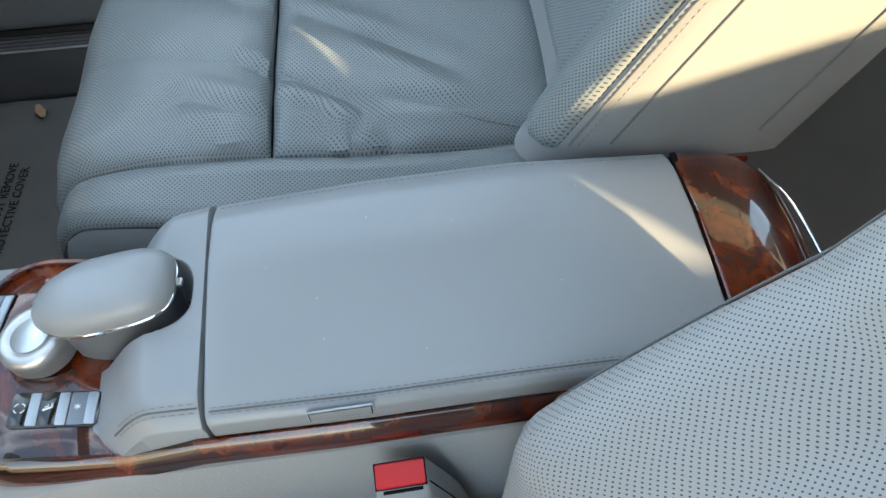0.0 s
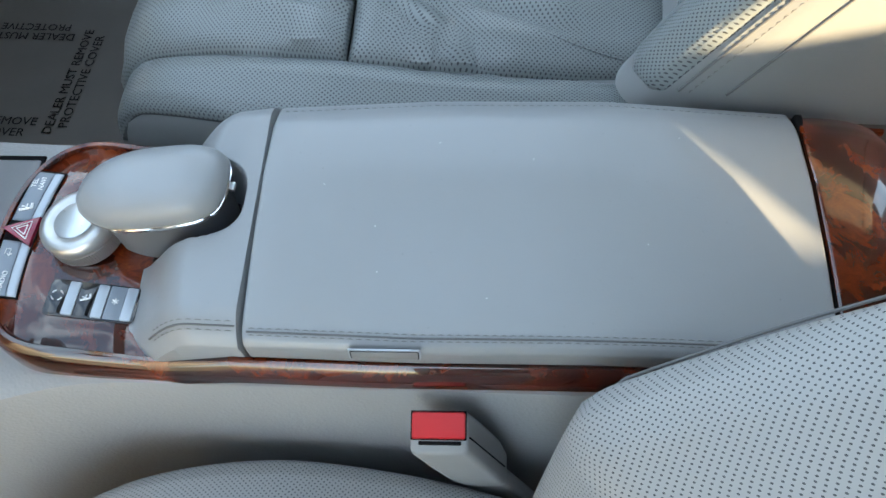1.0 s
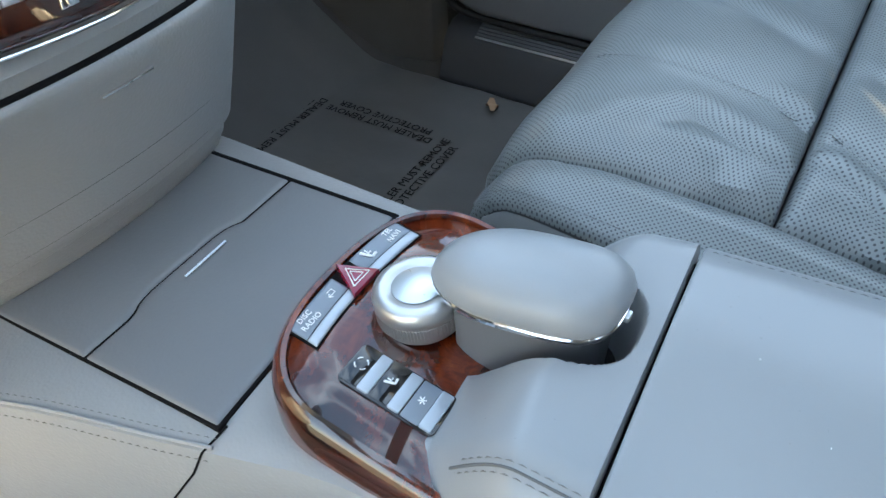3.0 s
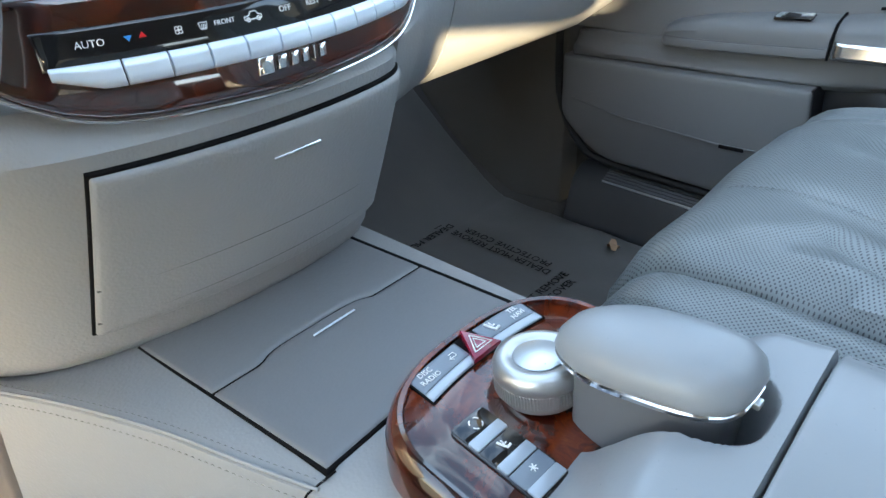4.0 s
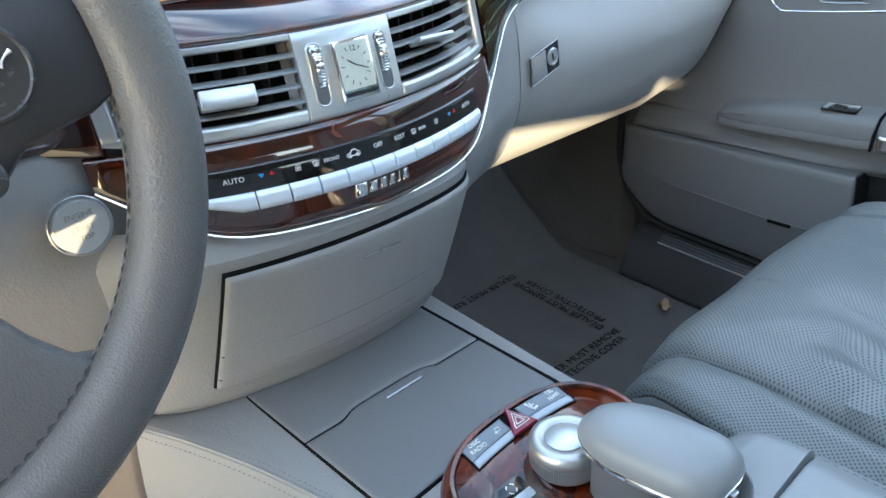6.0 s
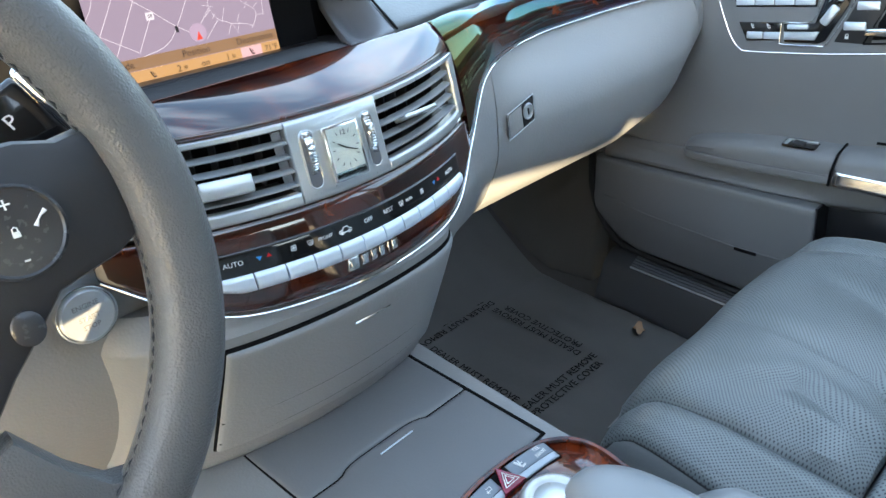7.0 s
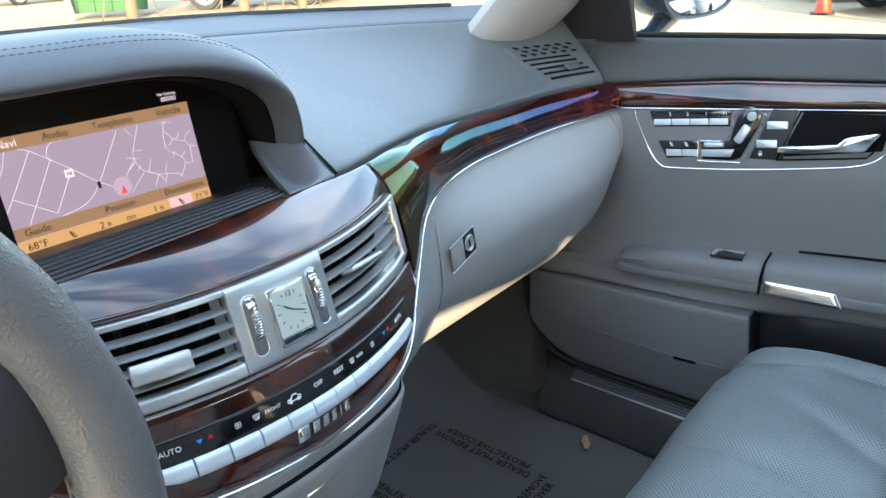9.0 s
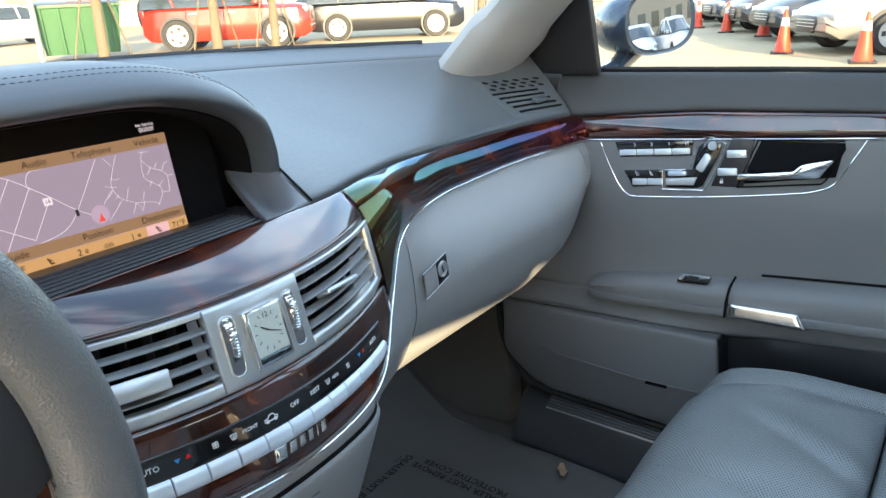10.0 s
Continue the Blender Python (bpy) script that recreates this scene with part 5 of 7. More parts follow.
TILT = 6.5
outline = [(0.454, 0.672), (0.443, 0.649), (0.424, 0.615), (0.411, 0.597), (0.400, 0.588), (0.385, 0.5855), (0.30, 0.595), (0.228, 0.6055), (0.15, 0.619), (0.12, 0.626), (0.098, 0.637), (0.086, 0.655), (0.076, 0.676), (0.063, 0.704)]
part("chrome_outline", tube(smooth_path([DP(y, z, 0.0005) for y, z in outline], 4), 0.0011, 8), M["chrome"], door, "thin chrome line round the controls")
# memory keys
mem = part("memory_switch", plate([(0.064, 0.0125), (-0.066, 0.0125), (-0.058, -0.0125), (0.060, -0.0125)][::-1], 0.002, 0.0006, door_axes(0.3595, 0.667, 0.0, TILT)), M["gloss"], door, "black memory switch with silver keys")
for k in range(4):
    part("memory_key", plate(rounded(0.0285, 0.0098, 0.0015), 0.0034, 0.0010, door_axes(0.3595, 0.667, 0.0, TILT) @ pose(-0.0445 + 0.0295 * k, -0.0052, 0)), M["bright_bar"], mem)
for k, w in enumerate(("3", "2", "1", "M")):
    part("key_text", lettering(w, 0.0075, door_axes(0.3595, 0.667, 0.0024, TILT) @ pose(-0.032 + 0.0285 * k, 0.0068, 0)), M["white"], mem)
# seat heating keys
heat = part("seat_heating_switch", plate([(-0.034, 0.013), (0.032, 0.013), (0.030, -0.012), (-0.020, -0.015)][::-1], 0.002, 0.0006, door_axes(0.372, 0.618, 0.0, TILT)), M["gloss"], door, "black seat heating switch")
for k in range(2):
    part("heating_key", plate(rounded(0.025, 0.0105, 0.0015), 0.0034, 0.0010, door_axes(0.372, 0.618, 0.0, TILT) @ pose(-0.008 + 0.026 * k, -0.006, 0)), M["bright_bar"], heat)
    icon(heat, door_axes(0.372, 0.618, 0.0024, TILT) @ pose(-0.012 + 0.024 * k, 0.0075, 0), "seat", 0.0042)
# seat shaped switch
seat_sw = part("seat_adjust_switch", plate([(-0.024, 0.013), (0.020, 0.015), (0.032, 0.052), (0.046, 0.062), (0.066, 0.054), (0.062, 0.038), (0.036, -0.010), (0.026, -0.014), (-0.022, -0.013)][::-1], 0.002, 0.0006, door_axes(0.3135, 0.6225, 0.0, TILT)), M["gloss"], door, "seat shaped adjustment switch")
part("cushion_key", plate([(-0.022, 0.002), (0.028, 0.003), (0.022, -0.009), (-0.021, -0.009)][::-1], 0.006, 0.0016, door_axes(0.3135, 0.6225, 0.0, TILT)), M["bright_bar"], seat_sw)
part("cushion_key", plate(rounded(0.030, 0.007, 0.002), 0.006, 0.0014, door_axes(0.3135, 0.6225, 0.0, TILT) @ pose(-0.003, 0.0095, 0)), M["bright_bar"], seat_sw)
part("backrest_key", plate(rounded(0.013, 0.030, 0.004), 0.006, 0.0016, door_axes(0.3135, 0.6225, 0.0, TILT) @ pose(0.0395, 0.026, 0, 0, 0, -34)), M["bright_bar"], seat_sw)
part("headrest_key", turned([(0, 0), (0.0068, 0), (0.0068, 0.005), (0.0055, 0.0062), (0, 0.0064)], 20, door_axes(0.3135, 0.6225, 0.0, TILT) @ pose(0.053, 0.052, 0)), M["bright_bar"], seat_sw)
# locking keys
locks = part("locking_switch", plate([(-0.003, 0.037), (0.030, 0.037), (0.015, -0.037), (-0.033, -0.037)][::-1], 0.002, 0.0006, door_axes(0.2345, 0.656, 0.0, 4)), M["dark"], door, "central locking switch with two silver keys")
part("lock_key", plate(rounded(0.029, 0.0115, 0.0015), 0.0036, 0.0012, door_axes(0.231, 0.6705, 0.0, 6)), M["bright_bar"], locks)
part("lock_key", plate(rounded(0.029, 0.0115, 0.0015), 0.0036, 0.0012, door_axes(0.242, 0.642, 0.0, 6)), M["bright_bar"], locks)
icon(locks, door_axes(0.228, 0.685, 0.0022, 5), "lock", 0.0045)
icon(locks, door_axes(0.249, 0.627, 0.0022, 5), "lock", 0.0045)
# handle in its dark recess
part("handle_recess", plate([(-0.058, -0.036), (0.070, -0.011), (0.076, 0.038), (-0.034, 0.032)], 0.0015, 0.0008, door_axes(0.1645, 0.6605, 0.0, 0)), M["gap"], door, "dark handle recess")
paddle = [(0.2245, 0.633), (0.2230, 0.6435), (0.185, 0.650), (0.1475, 0.6565), (0.1395, 0.6655), (0.1330, 0.6685), (0.1000, 0.6775), (0.0965, 0.6750), (0.1120, 0.6500), (0.1180, 0.6475), (0.150, 0.6440), (0.190, 0.6365)]
lever_m = door_axes(0.16, 0.655, 0.006, 0)
part("door_handle", plate([(0.16 - y, z - 0.655) for y, z in paddle][::-1], 0.013, 0.0045, lever_m), M["chrome"], door, "polished chrome inside door handle")
part("recess_edge", tube([DP(y, z, 0.001) for y, z in ((0.226, 0.620), (0.203, 0.693), (0.090, 0.701), (0.088, 0.690), (0.106, 0.645), (0.112, 0.638), (0.226, 0.620))], 0.0014, 6), M["gap"], door)
part("switch_outline", tube(smooth_path([door_axes(0.3135, 0.6225, 0.0026, TILT) @ Vector((x, y, 0)) for x, y in ((-0.027, 0.012), (-0.028, -0.012), (-0.024, -0.016), (0.026, -0.017), (0.040, -0.012), (0.069, 0.042), (0.070, 0.056), (0.046, 0.066), (0.029, 0.054), (0.017, 0.018), (-0.024, 0.016), (-0.027, 0.012))], 3), 0.0007, 6), M["chrome"], door)

# lower door: ledge, pocket, panel
part("lower_rail", door_sheet(0.62, REAR, lambda y: lin(y, [-0.6, 0.0, 0.22, 0.63], [0.415, 0.400, 0.376, 0.356]), lambda y: lin(y, [-0.6, 0.0, 0.22, 0.44, 0.62], [0.45, 0.438, 0.420, 0.410, 0.395]), 0.007, 4, 30, 0.01, 0.15), M["door_grey"], door)


def low_panel(u, v):
    y = 0.634 - (0.634 - 0.224) * u
    top = lin(y, [0.22, 0.63], [0.3755, 0.3545])
    bot = 0.178 + max(0, y - 0.53) ** 1.7 * 3.2
    z = bot + (top - bot) * v
    y -= 0.02 * (1 - v) * u
    return Vector((0.765 + 0.02 * (z < 0.27) * (0.27 - z) / 0.09 + 0.35 * max(0, y - 0.58) ** 1.3, y, z)), Vector((-1, 0, 0))


low = part("lower_panel", slab(low_panel, 40, 20, 0.008, 0.012, 0.03, 0.02), M["door_grey"], door, "hard grey lower door panel")
part("crease", tube([(0.7555, y, lin(y, [0.24, 0.34, 0.51, 0.6], [0.275, 0.269, 0.273, 0.285])) for y in [0.225 + 0.38 * k / 20 for k in range(21)]], 0.0013, 6), M["door_grey"], low)
part("mark_bar", plate(rounded(0.038, 0.006, 0.001), 0.002, 0, axes((0.7562, 0.318, 0.268), (0, -1, 0.05), (0, 0, 1))), M["gap"], low)
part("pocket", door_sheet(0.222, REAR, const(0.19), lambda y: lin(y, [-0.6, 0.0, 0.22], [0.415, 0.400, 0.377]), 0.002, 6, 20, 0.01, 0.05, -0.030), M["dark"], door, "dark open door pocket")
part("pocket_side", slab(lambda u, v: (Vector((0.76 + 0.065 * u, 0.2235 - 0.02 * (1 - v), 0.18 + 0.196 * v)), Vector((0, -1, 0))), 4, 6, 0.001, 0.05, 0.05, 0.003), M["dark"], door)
part("pocket_wall", slab(lambda u, v: (Vector((0.765, 0.19 + (REAR - 0.19) * u, 0.18 + 0.09 * v)), Vector((-1, 0, 0))), 16, 4, 0.006, 0.01, 0.08, 0.004), M["plastic"], door)
part("door_edge_seal", tube(smooth_path([(0.78, 0.655, 0.52), (0.775, 0.650, 0.40), (0.775, 0.642, 0.28), (0.778, 0.60, 0.20), (0.785, 0.54, 0.172), (0.787, 0.3, 0.168), (0.787, -0.4, 0.168)], 8), 0.007, 8), M["rubber"], door, "black rubber door seal")


# armrest: front pod with the window switch, and the long rest behind
def arm_top(y):
    return lin(y, [-0.6, 0.013, 0.174, 0.216, 0.305, 0.385, 0.435, 0.459], [0.530, 0.500, 0.480, 0.473, 0.465, 0.452, 0.440, 0.430])


def arm_low(y):
    return lin(y, [-0.6, 0.0, 0.218, 0.336, 0.439], [0.45, 0.437, 0.419, 0.408, 0.400])


def arm_rings(y0, y1, n, depth=0.048):
    rings = []
    for k in range(n + 1):
        y = y0 + (y1 - y0) * (k / n) ** 1.5
        zt, zb = arm_top(y), arm_low(y)
        h = zt - zb
        e = 1.0
        for end, w in ((y0, 0.016 if y0 > 0.4 else 0.006), (y1, 0.006)):
            d = abs(y - end)
            if d < w:
                e = 1 - (0.25 if w > 0.01 else 0.07) * (1 - math.sqrt(1 - (1 - d / w) ** 2))
        xi = 0.800 - depth * lin(y, [0.2, 0.40, 0.46], [1.0, 0.94, 0.80])
        sec = [(0.808, zb), (xi + 0.006, zb), (xi + 0.001, zb + 0.003), (xi, zb + 0.010), (xi + 0.001, zb + 0.014), (xi + 0.004, zb + 0.016), (xi + 0.003, zb + h * 0.62), (xi + 0.010, zb + h * 0.84), (xi + 0.024, zb + h * 0.97), (0.808, zt)]
        c = Vector((0.80, y, (zt + zb) / 2))
        rings.append([c + (Vector((x, y, z)) - c) * e for x, z in sec])
    return loft(rings)


pod = part("armrest_pod", arm_rings(0.459, 0.2175, 40), M["door_grey"], door, "grey armrest pod with the window switch")
part("armrest", arm_rings(0.2135, REAR, 40), M["door_grey"], door, "grey padded armrest")
wm = axes((0.7735, 0.2725, arm_top(0.2725) - 0.0030), (0.0, -1, 0.09), (1, 0, 0.10))
win = part("window_switch", plate(rounded(0.050, 0.022, 0.002), 0.003, 0.0006, wm @ pose(0, 0, -0.001)), M["gloss"], pod, "black window switch")
part("switch_rocker", box((0.018, 0.014, 0.004), 0.0015, 2, wm @ pose(-0.002, 0, 0.002, 0, 8, 0)), M["dark"], win)
part("switch_edge", plate(rounded(0.006, 0.016, 0.001), 0.0035, 0.0006, wm @ pose(-0.020, 0, 0)), M["satin"], win)
part("switch_edge", plate(rounded(0.044, 0.003, 0.001), 0.0035, 0.0006, wm @ pose(0, 0.010, 0)), M["satin"], win)
part("armrest_slot", tube([DP(y, z, 0.0) for y, z in ((0.177, 0.4845), (0.10, 0.4925), (0.013, 0.501), (-0.2, 0.513), (-0.4, 0.522))], 0.0022, 6), M["gap"], door)


def grip(u, v):
    y = 0.2095 - (0.098 + 0.014 * (1 - v)) * u
    z = lin(y, [0.0, 0.2], [0.4345, 0.4235]) + 0.0235 * v
    return Vector((0.7475 + 0.004 * v, y, z)), Vector((-1, 0, 0.25)).normalized()


part("chrome_grip", slab(grip, 16, 8, 0.006, 0.06, 0.18, 0.01), M["chrome"], door, "chrome strip on the armrest")
part("pod_joint", tube([(0.7975, y, arm_top(y) + 0.001) for y in [0.459 - 0.0241 * k for k in range(11)]], 0.0014, 6), M["gap"], door)
part("pod_crease", tube([(0.800 - 0.048 * lin(y, [0.2, 0.40, 0.46], [1.0, 0.94, 0.80]) + 0.0025, y, arm_low(y) + 0.0155) for y in [0.452 - 0.0230 * k for k in range(11)]], 0.0010, 6), M["seam"], door)
part("armrest_joint", tube([(0.752, 0.2155, 0.421), (0.7515, 0.2155, 0.445), (0.765, 0.2155, 0.466), (0.797, 0.2155, 0.474)], 0.0018, 6), M["gap"], door)
# outer skin of the door, and the window pane
part("outer_skin", slab(lambda u, v: (Vector((0.90 + 0.03 * math.sin(v * 3), 0.62 - 1.25 * u, 0.14 + 0.64 * v)), Vector((1, 0, 0))), 10, 8, 0.003, 0.02, 0.02, 0.003), M["dark"], door)
pane = part("window_pane", slab(lambda u, v: (Vector((0.862 - 0.17 * v * v - 0.04 * v, 0.475 + (REAR - 0.475) * u - 0.03 * v * (1 - u), 0.775 + 0.40 * v)), Vector((-1, 0, -0.3)).normalized()), 10, 8, 0.002, 0.01, 0.01, 0.002), M["glass"], door, "clear side window")
pane.visible_shadow = False
part("window_seal", tube([(0.853, y, sill_z(y) + 0.004) for y in (0.475, 0.2, -0.1, REAR)], 0.0045, 6), M["rubber"], door)
part("mirror_sail", slab(lambda u, v: (Vector((0.822 - 0.06 * v, 0.630 - (0.630 - 0.472) * u - 0.15 * v * (1 - u), 0.776 + 0.17 * v)), Vector((-1, -0.3, -0.2)).normalized()), 8, 8, 0.004, 0.04, 0.04, 0.03), M["dark"], door, "black triangular mirror cover")

# dash speaker grille and side vent
side_vent = part("side_air_vent", slab(lambda u, v: (top_surface(0.668 + 0.132 * u, 0.02 + 0.38 * v) + Vector((0, 0, 0.002)), Vector((0, -0.2, 1)).normalized()), 12, 10, 0.0025, 0.06, 0.06, 0.004), M["top_vinyl"], dash, "grey side air vent and demister grille")
for k in range(5):
    t = 0.045 + 0.046 * k
    x0, x1 = 0.690 - 0.004 * k, 0.790 - 0.006 * k
    part("slot", slab(lambda u, v, t=t, x0=x0, x1=x1: (top_surface(x0 + (x1 - x0) * u, t + 0.028 * v) + Vector((0, 0, 0.0046)), Vector((0, -0.2, 1)).normalized()), 8, 2, 0.0006, 0.04, 0.2, 0.001), M["gap"], side_vent)
    part("slat", slab(lambda u, v, t=t, x0=x0, x1=x1: (top_surface(x0 + (x1 - x0) * u, t - 0.010 + 0.016 * v) + Vector((0, 0, 0.0044)), Vector((0, -0.3, 1)).normalized()), 8, 3, 0.0016, 0.03, 0.3, 0.003), M["top_vinyl"], side_vent)
part("vent_tab", box((0.034, 0.014, 0.006), 0.002, 2, Matrix.Translation(top_surface(0.748, 0.105) + Vector((0, 0, 0.0115))) @ pose(0, 0, 0, 20, 0, 0)), M["dark_vinyl"], side_vent)
for r in range(3):
    for c in range(6 - r % 2):
        p = top_surface(0.685 + 0.0185 * c + 0.009 * (r % 2), 0.295 + 0.037 * r) + Vector((0, 0, 0.0050))
        part("grille_hole", turned([(0.0, 0.0), (0.0062, 0.0), (0.0056, 0.0008), (0.0, 0.0009)], 6, Matrix.Translation(p) @ pose(0, 0, 0, 14, 0, 0)), M["gap"], side_vent, smooth=False)


# ---------------------------------------------------------------- front seats
def seat_profile(d, y, dz):
    """Height of a cushion at d outward from its middle."""
    z = lin(d, [-0.27, -0.215, -0.12, 0.05, 0.17, 0.225, 0.27], [0.366, 0.380, 0.391, 0.398, 0.398, 0.403, 0.374]) + dz
    if dz < 0:
        return z - 4.0 * max(0, y - 0.06) ** 2 - 0.12 * max(0, -y - 0.02)
    return z - 1.5 * max(0, y - 0.06) ** 2 - 14.0 * max(0, y - 0.155) ** 2 - 0.12 * max(0, -y - 0.02)


# creases worn into the leather: from, to (d outward and y), height, half width
CREASES = [(-0.105, 0.060, -0.150, -0.020, 0.0050, 0.011), (-0.160, 0.060, -0.190, -0.025, 0.0055, 0.012), (-0.060, 0.010, -0.085, -0.025, 0.0040, 0.009),
           (-0.108, -0.042, -0.139, -0.102, -0.0055, 0.010), (-0.139, -0.102, -0.195, -0.153, -0.0065, 0.011), (-0.148, -0.070, -0.195, -0.119, -0.0045, 0.009),
           (-0.040, -0.130, -0.095, -0.213, -0.0050, 0.012), (0.020, -0.060, -0.030, -0.150, 0.0040, 0.012), (-0.115, -0.150, -0.135, -0.230, 0.0040, 0.010),
           (0.10, 0.10, 0.03, -0.01, 0.0040, 0.014), (-0.02, 0.16, -0.06, 0.06, 0.0022, 0.016), (-0.17, 0.14, -0.10, 0.06, 0.0025, 0.014), (0.12, -0.07, 0.06, -0.17, -0.0045, 0.012)]


def crease_height(d, y):
    z = 0.0026 * math.sin(31 * d + 9 * y + 1) * math.sin(23 * y - 4 * d)
    for x0, y0, x1, y1, a, w in CREASES:
        lx, ly = x1 - x0, y1 - y0
        n = math.hypot(lx, ly)
        t = ((d - x0) * lx + (y - y0) * ly) / (n * n)
        if -0.5 < t < 1.5:
            q = ((d - x0) * -ly + (y - y0) * lx) / n / (1.5 * w)
            if abs(q) < 3:
                z += a * 1.35 * q * math.exp(-q * q) * math.exp(-(max(0, abs(t - 0.5) - 0.3) / 0.3) ** 2)
    return z


def car_seat(name, label, cx, dy, dz, bx, half, bdy, lean, taper, perf, inner=0.6):
    """Cushion about cx, moved by dy and dz; backrest about bx with its half width, shift and lean."""
    sgn = 1 if cx > 0 else -1
    seat = thing(name, label, "car seat", "front seats", at=(cx, dy - 0.05, 0.1))

    def height(x, y):
        d = (x - cx) * sgn
        return seat_profile(d, y, dz) + (crease_height(d, y) if abs(d) < (0.212 if taper else 0.193) else 0.0)

    def surface(x, y):
        x += (cx - x) * min(1, abs(x - cx) / 0.26) ** 3 * ((5.0 if taper else 2.2) * (y + 0.04) ** 2 if y > -0.04 else 2.5 * (y + 0.04) ** 2)
        e = 0.003
        n = Vector((-(height(x + e, y) - height(x - e, y)) / (2 * e), -(height(x, y + e) - height(x, y - e)) / (2 * e), 1)).normalized()
        return Vector((x, y + dy, height(x, y))), n

    def piece(x0, x1, y0, y1, nm, lab="", th=0.012, bu=0.10, bv=0.07, nu=22, nv=20):
        return part(nm, slab(lambda u, v: surface(x0 + (x1 - x0) * u, y0 + (y1 - y0) * v), nu, nv, th, bu, bv, 0.03), perf, seat, lab)
    wide = 0.215 if taper else 0.196
    a, b = cx - wide, cx + wide
    tip = 0.254 if taper else 0.220
    front = piece(a, b, -0.0292, tip, "cushion_front", "creased perforated grey leather front cushion", 0.021, 0.11, 0.12, 84, 60)
    rear = piece(a, b, -0.36, -0.0308, "cushion_rear", "creased perforated grey leather rear cushion", 0.020, 0.11, 0.06, 84, 70)
    for s in (-1, 1):
        xs = (cx - 0.267, a + 0.002) if s < 0 else (b - 0.002, cx + 0.267)
        side = piece(*xs, -0.36, tip - 0.008, "side_bolster", "", 0.012, 0.30, 0.06, 16, 40)
        edge = [surface(cx + s * 0.258, -0.34 + (tip + 0.296) * k / 60) for k in range(61)]
        part("piping", tube([p + n * 0.0075 for p, n in edge], 0.0016, 6), M["leather"], side)
        edge = [surface(cx + s * 0.252, -0.34 + (tip + 0.296) * k / 60) for k in range(61)]
        part("stitching", stitches([p + n * 0.0106 for p, n in edge], 0.0045, 0.002, 0.0006), M["thread"], side)
    low = [surface(cx - 0.21 + 0.42 * k / 40, tip - 0.006) for k in range(41)]
    part("piping", tube([p + n * 0.006 + Vector((0, 0.003, 0)) for p, n in low], 0.0016, 6), M["leather"], front)
    # seam along both cushions
    for owner, ys in ((front, [0.165 - 0.185 * k / 50 for k in range(51)]), (rear, [-0.04 - 0.26 * k / 60 for k in range(61)])):
        line = []
        for y in ys:
            p, n = surface(cx + sgn * lin(y, [-0.30, -0.19, -0.012, 0.083, 0.16], [-0.180, -0.143, -0.082, -0.052, -0.042]), y)
            line.append(p + n * (0.0206 if owner is front else 0.0196))
        part("seam", tube(line, 0.0007, 6), perf, owner)
        part("stitching", stitches([p + Vector((0.003, 0, 0.0008)) for p in line], 0.0042, 0.002, 0.0006), M["leather"], owner)
    # skirt under the cushion, following its outline
    run = tip + 0.306
    outline = [surface(cx - 0.262, -0.34 + run * k / 24)[0] for k in range(25)] + [surface(cx - 0.24 + 0.48 * k / 24, tip - 0.002)[0] for k in range(25)] + [surface(cx + 0.262, tip - 0.034 - run * k / 24)[0] for k in range(25)]
    mid = Vector((cx, dy - 0.06, 0))
    rings = []
    for drop, g, flat in ((0.010, 0.975, 0.0), (0.002, 1.005, 0.0), (-0.012, 1.022, 0.0), (-0.035, 1.03, 0.15), (-0.075, 1.02, 0.5), (-0.12, 0.99, 0.9), (-0.17, 0.95, 1.0)):
        r = []
        for p in outline:
            z = (p.z + drop) * (1 - flat) + (0.33 + dz + drop) * flat
            r.append(Vector((mid.x + (p.x - mid.x) * g, mid.y + (p.y - mid.y) * g, z)))
        rings.append(r)
    part("seat_skirt", loft(rings), M["leather"], seat)
    part("seat_base", box((0.44, 0.5, 0.10), 0.01, 2, pose(cx, dy - 0.1, 0.105)), M["dark"], seat)

    # backrest, leaning back
    def back_point(fx, fy, h, grow=1.0):
        w = half * (1 - 0.10 * max(0, h - 0.25) / 0.3) * (1 - taper * max(0, 0.236 - h) ** 2)
        d = 0.235 - 0.08 * h
        y = -0.262 - lean * h + bdy + (lin(h, [-0.12, 0.051, 0.171, 0.6], [-0.016, 0.074, 0.0, 0.0]) - 6.0 * max(0, h - 0.24) ** 2 if taper else 0.0)
        if taper and fx < 0:
            w *= 1 - 2.0 * max(0, h - 0.22)
        return Vector((bx + w * fx * grow, y + d * fy * grow, 0.40 + h))
    fxs = [-1.0, -0.985, -0.95, -0.88, -0.80, -0.70, -0.62, -0.5, 0, 0.5, 0.62, 0.70, 0.80, 0.88, 0.95, 0.985, 1.0]
    fys = [-0.18, -0.06, 0.03, 0.075, 0.06, -0.02, -0.10, -0.13, -0.15, -0.13, -0.10, -0.02, 0.06, 0.075, 0.03, -0.06, -0.18]
    prof = [(-1.0, -0.92), (-1.0, -0.55)] + list(zip(fxs, fys)) + [(1.0, -0.55), (1.0, -0.92), (0.9, -1.0), (0, -1.04), (-0.9, -1.0)]

    def dense(h, grow=1.0):
        r = [back_point(fx, fy, h, grow) for fx, fy in prof]
        return smooth_path(r + [r[0]], 3)[:-1]
    tall = 0.40 if taper else 0.58
    hs = [min(0.0, dz), 0.02, 0.05] + [0.1 + (tall - 0.1) * k / 8 for k in range(9)]
    rings = [dense(h) for h in hs]
    for k, g in ((0.012, 0.98), (0.022, 0.93), (0.028, 0.85)):
        rings.append(dense(hs[-1] + k, g))
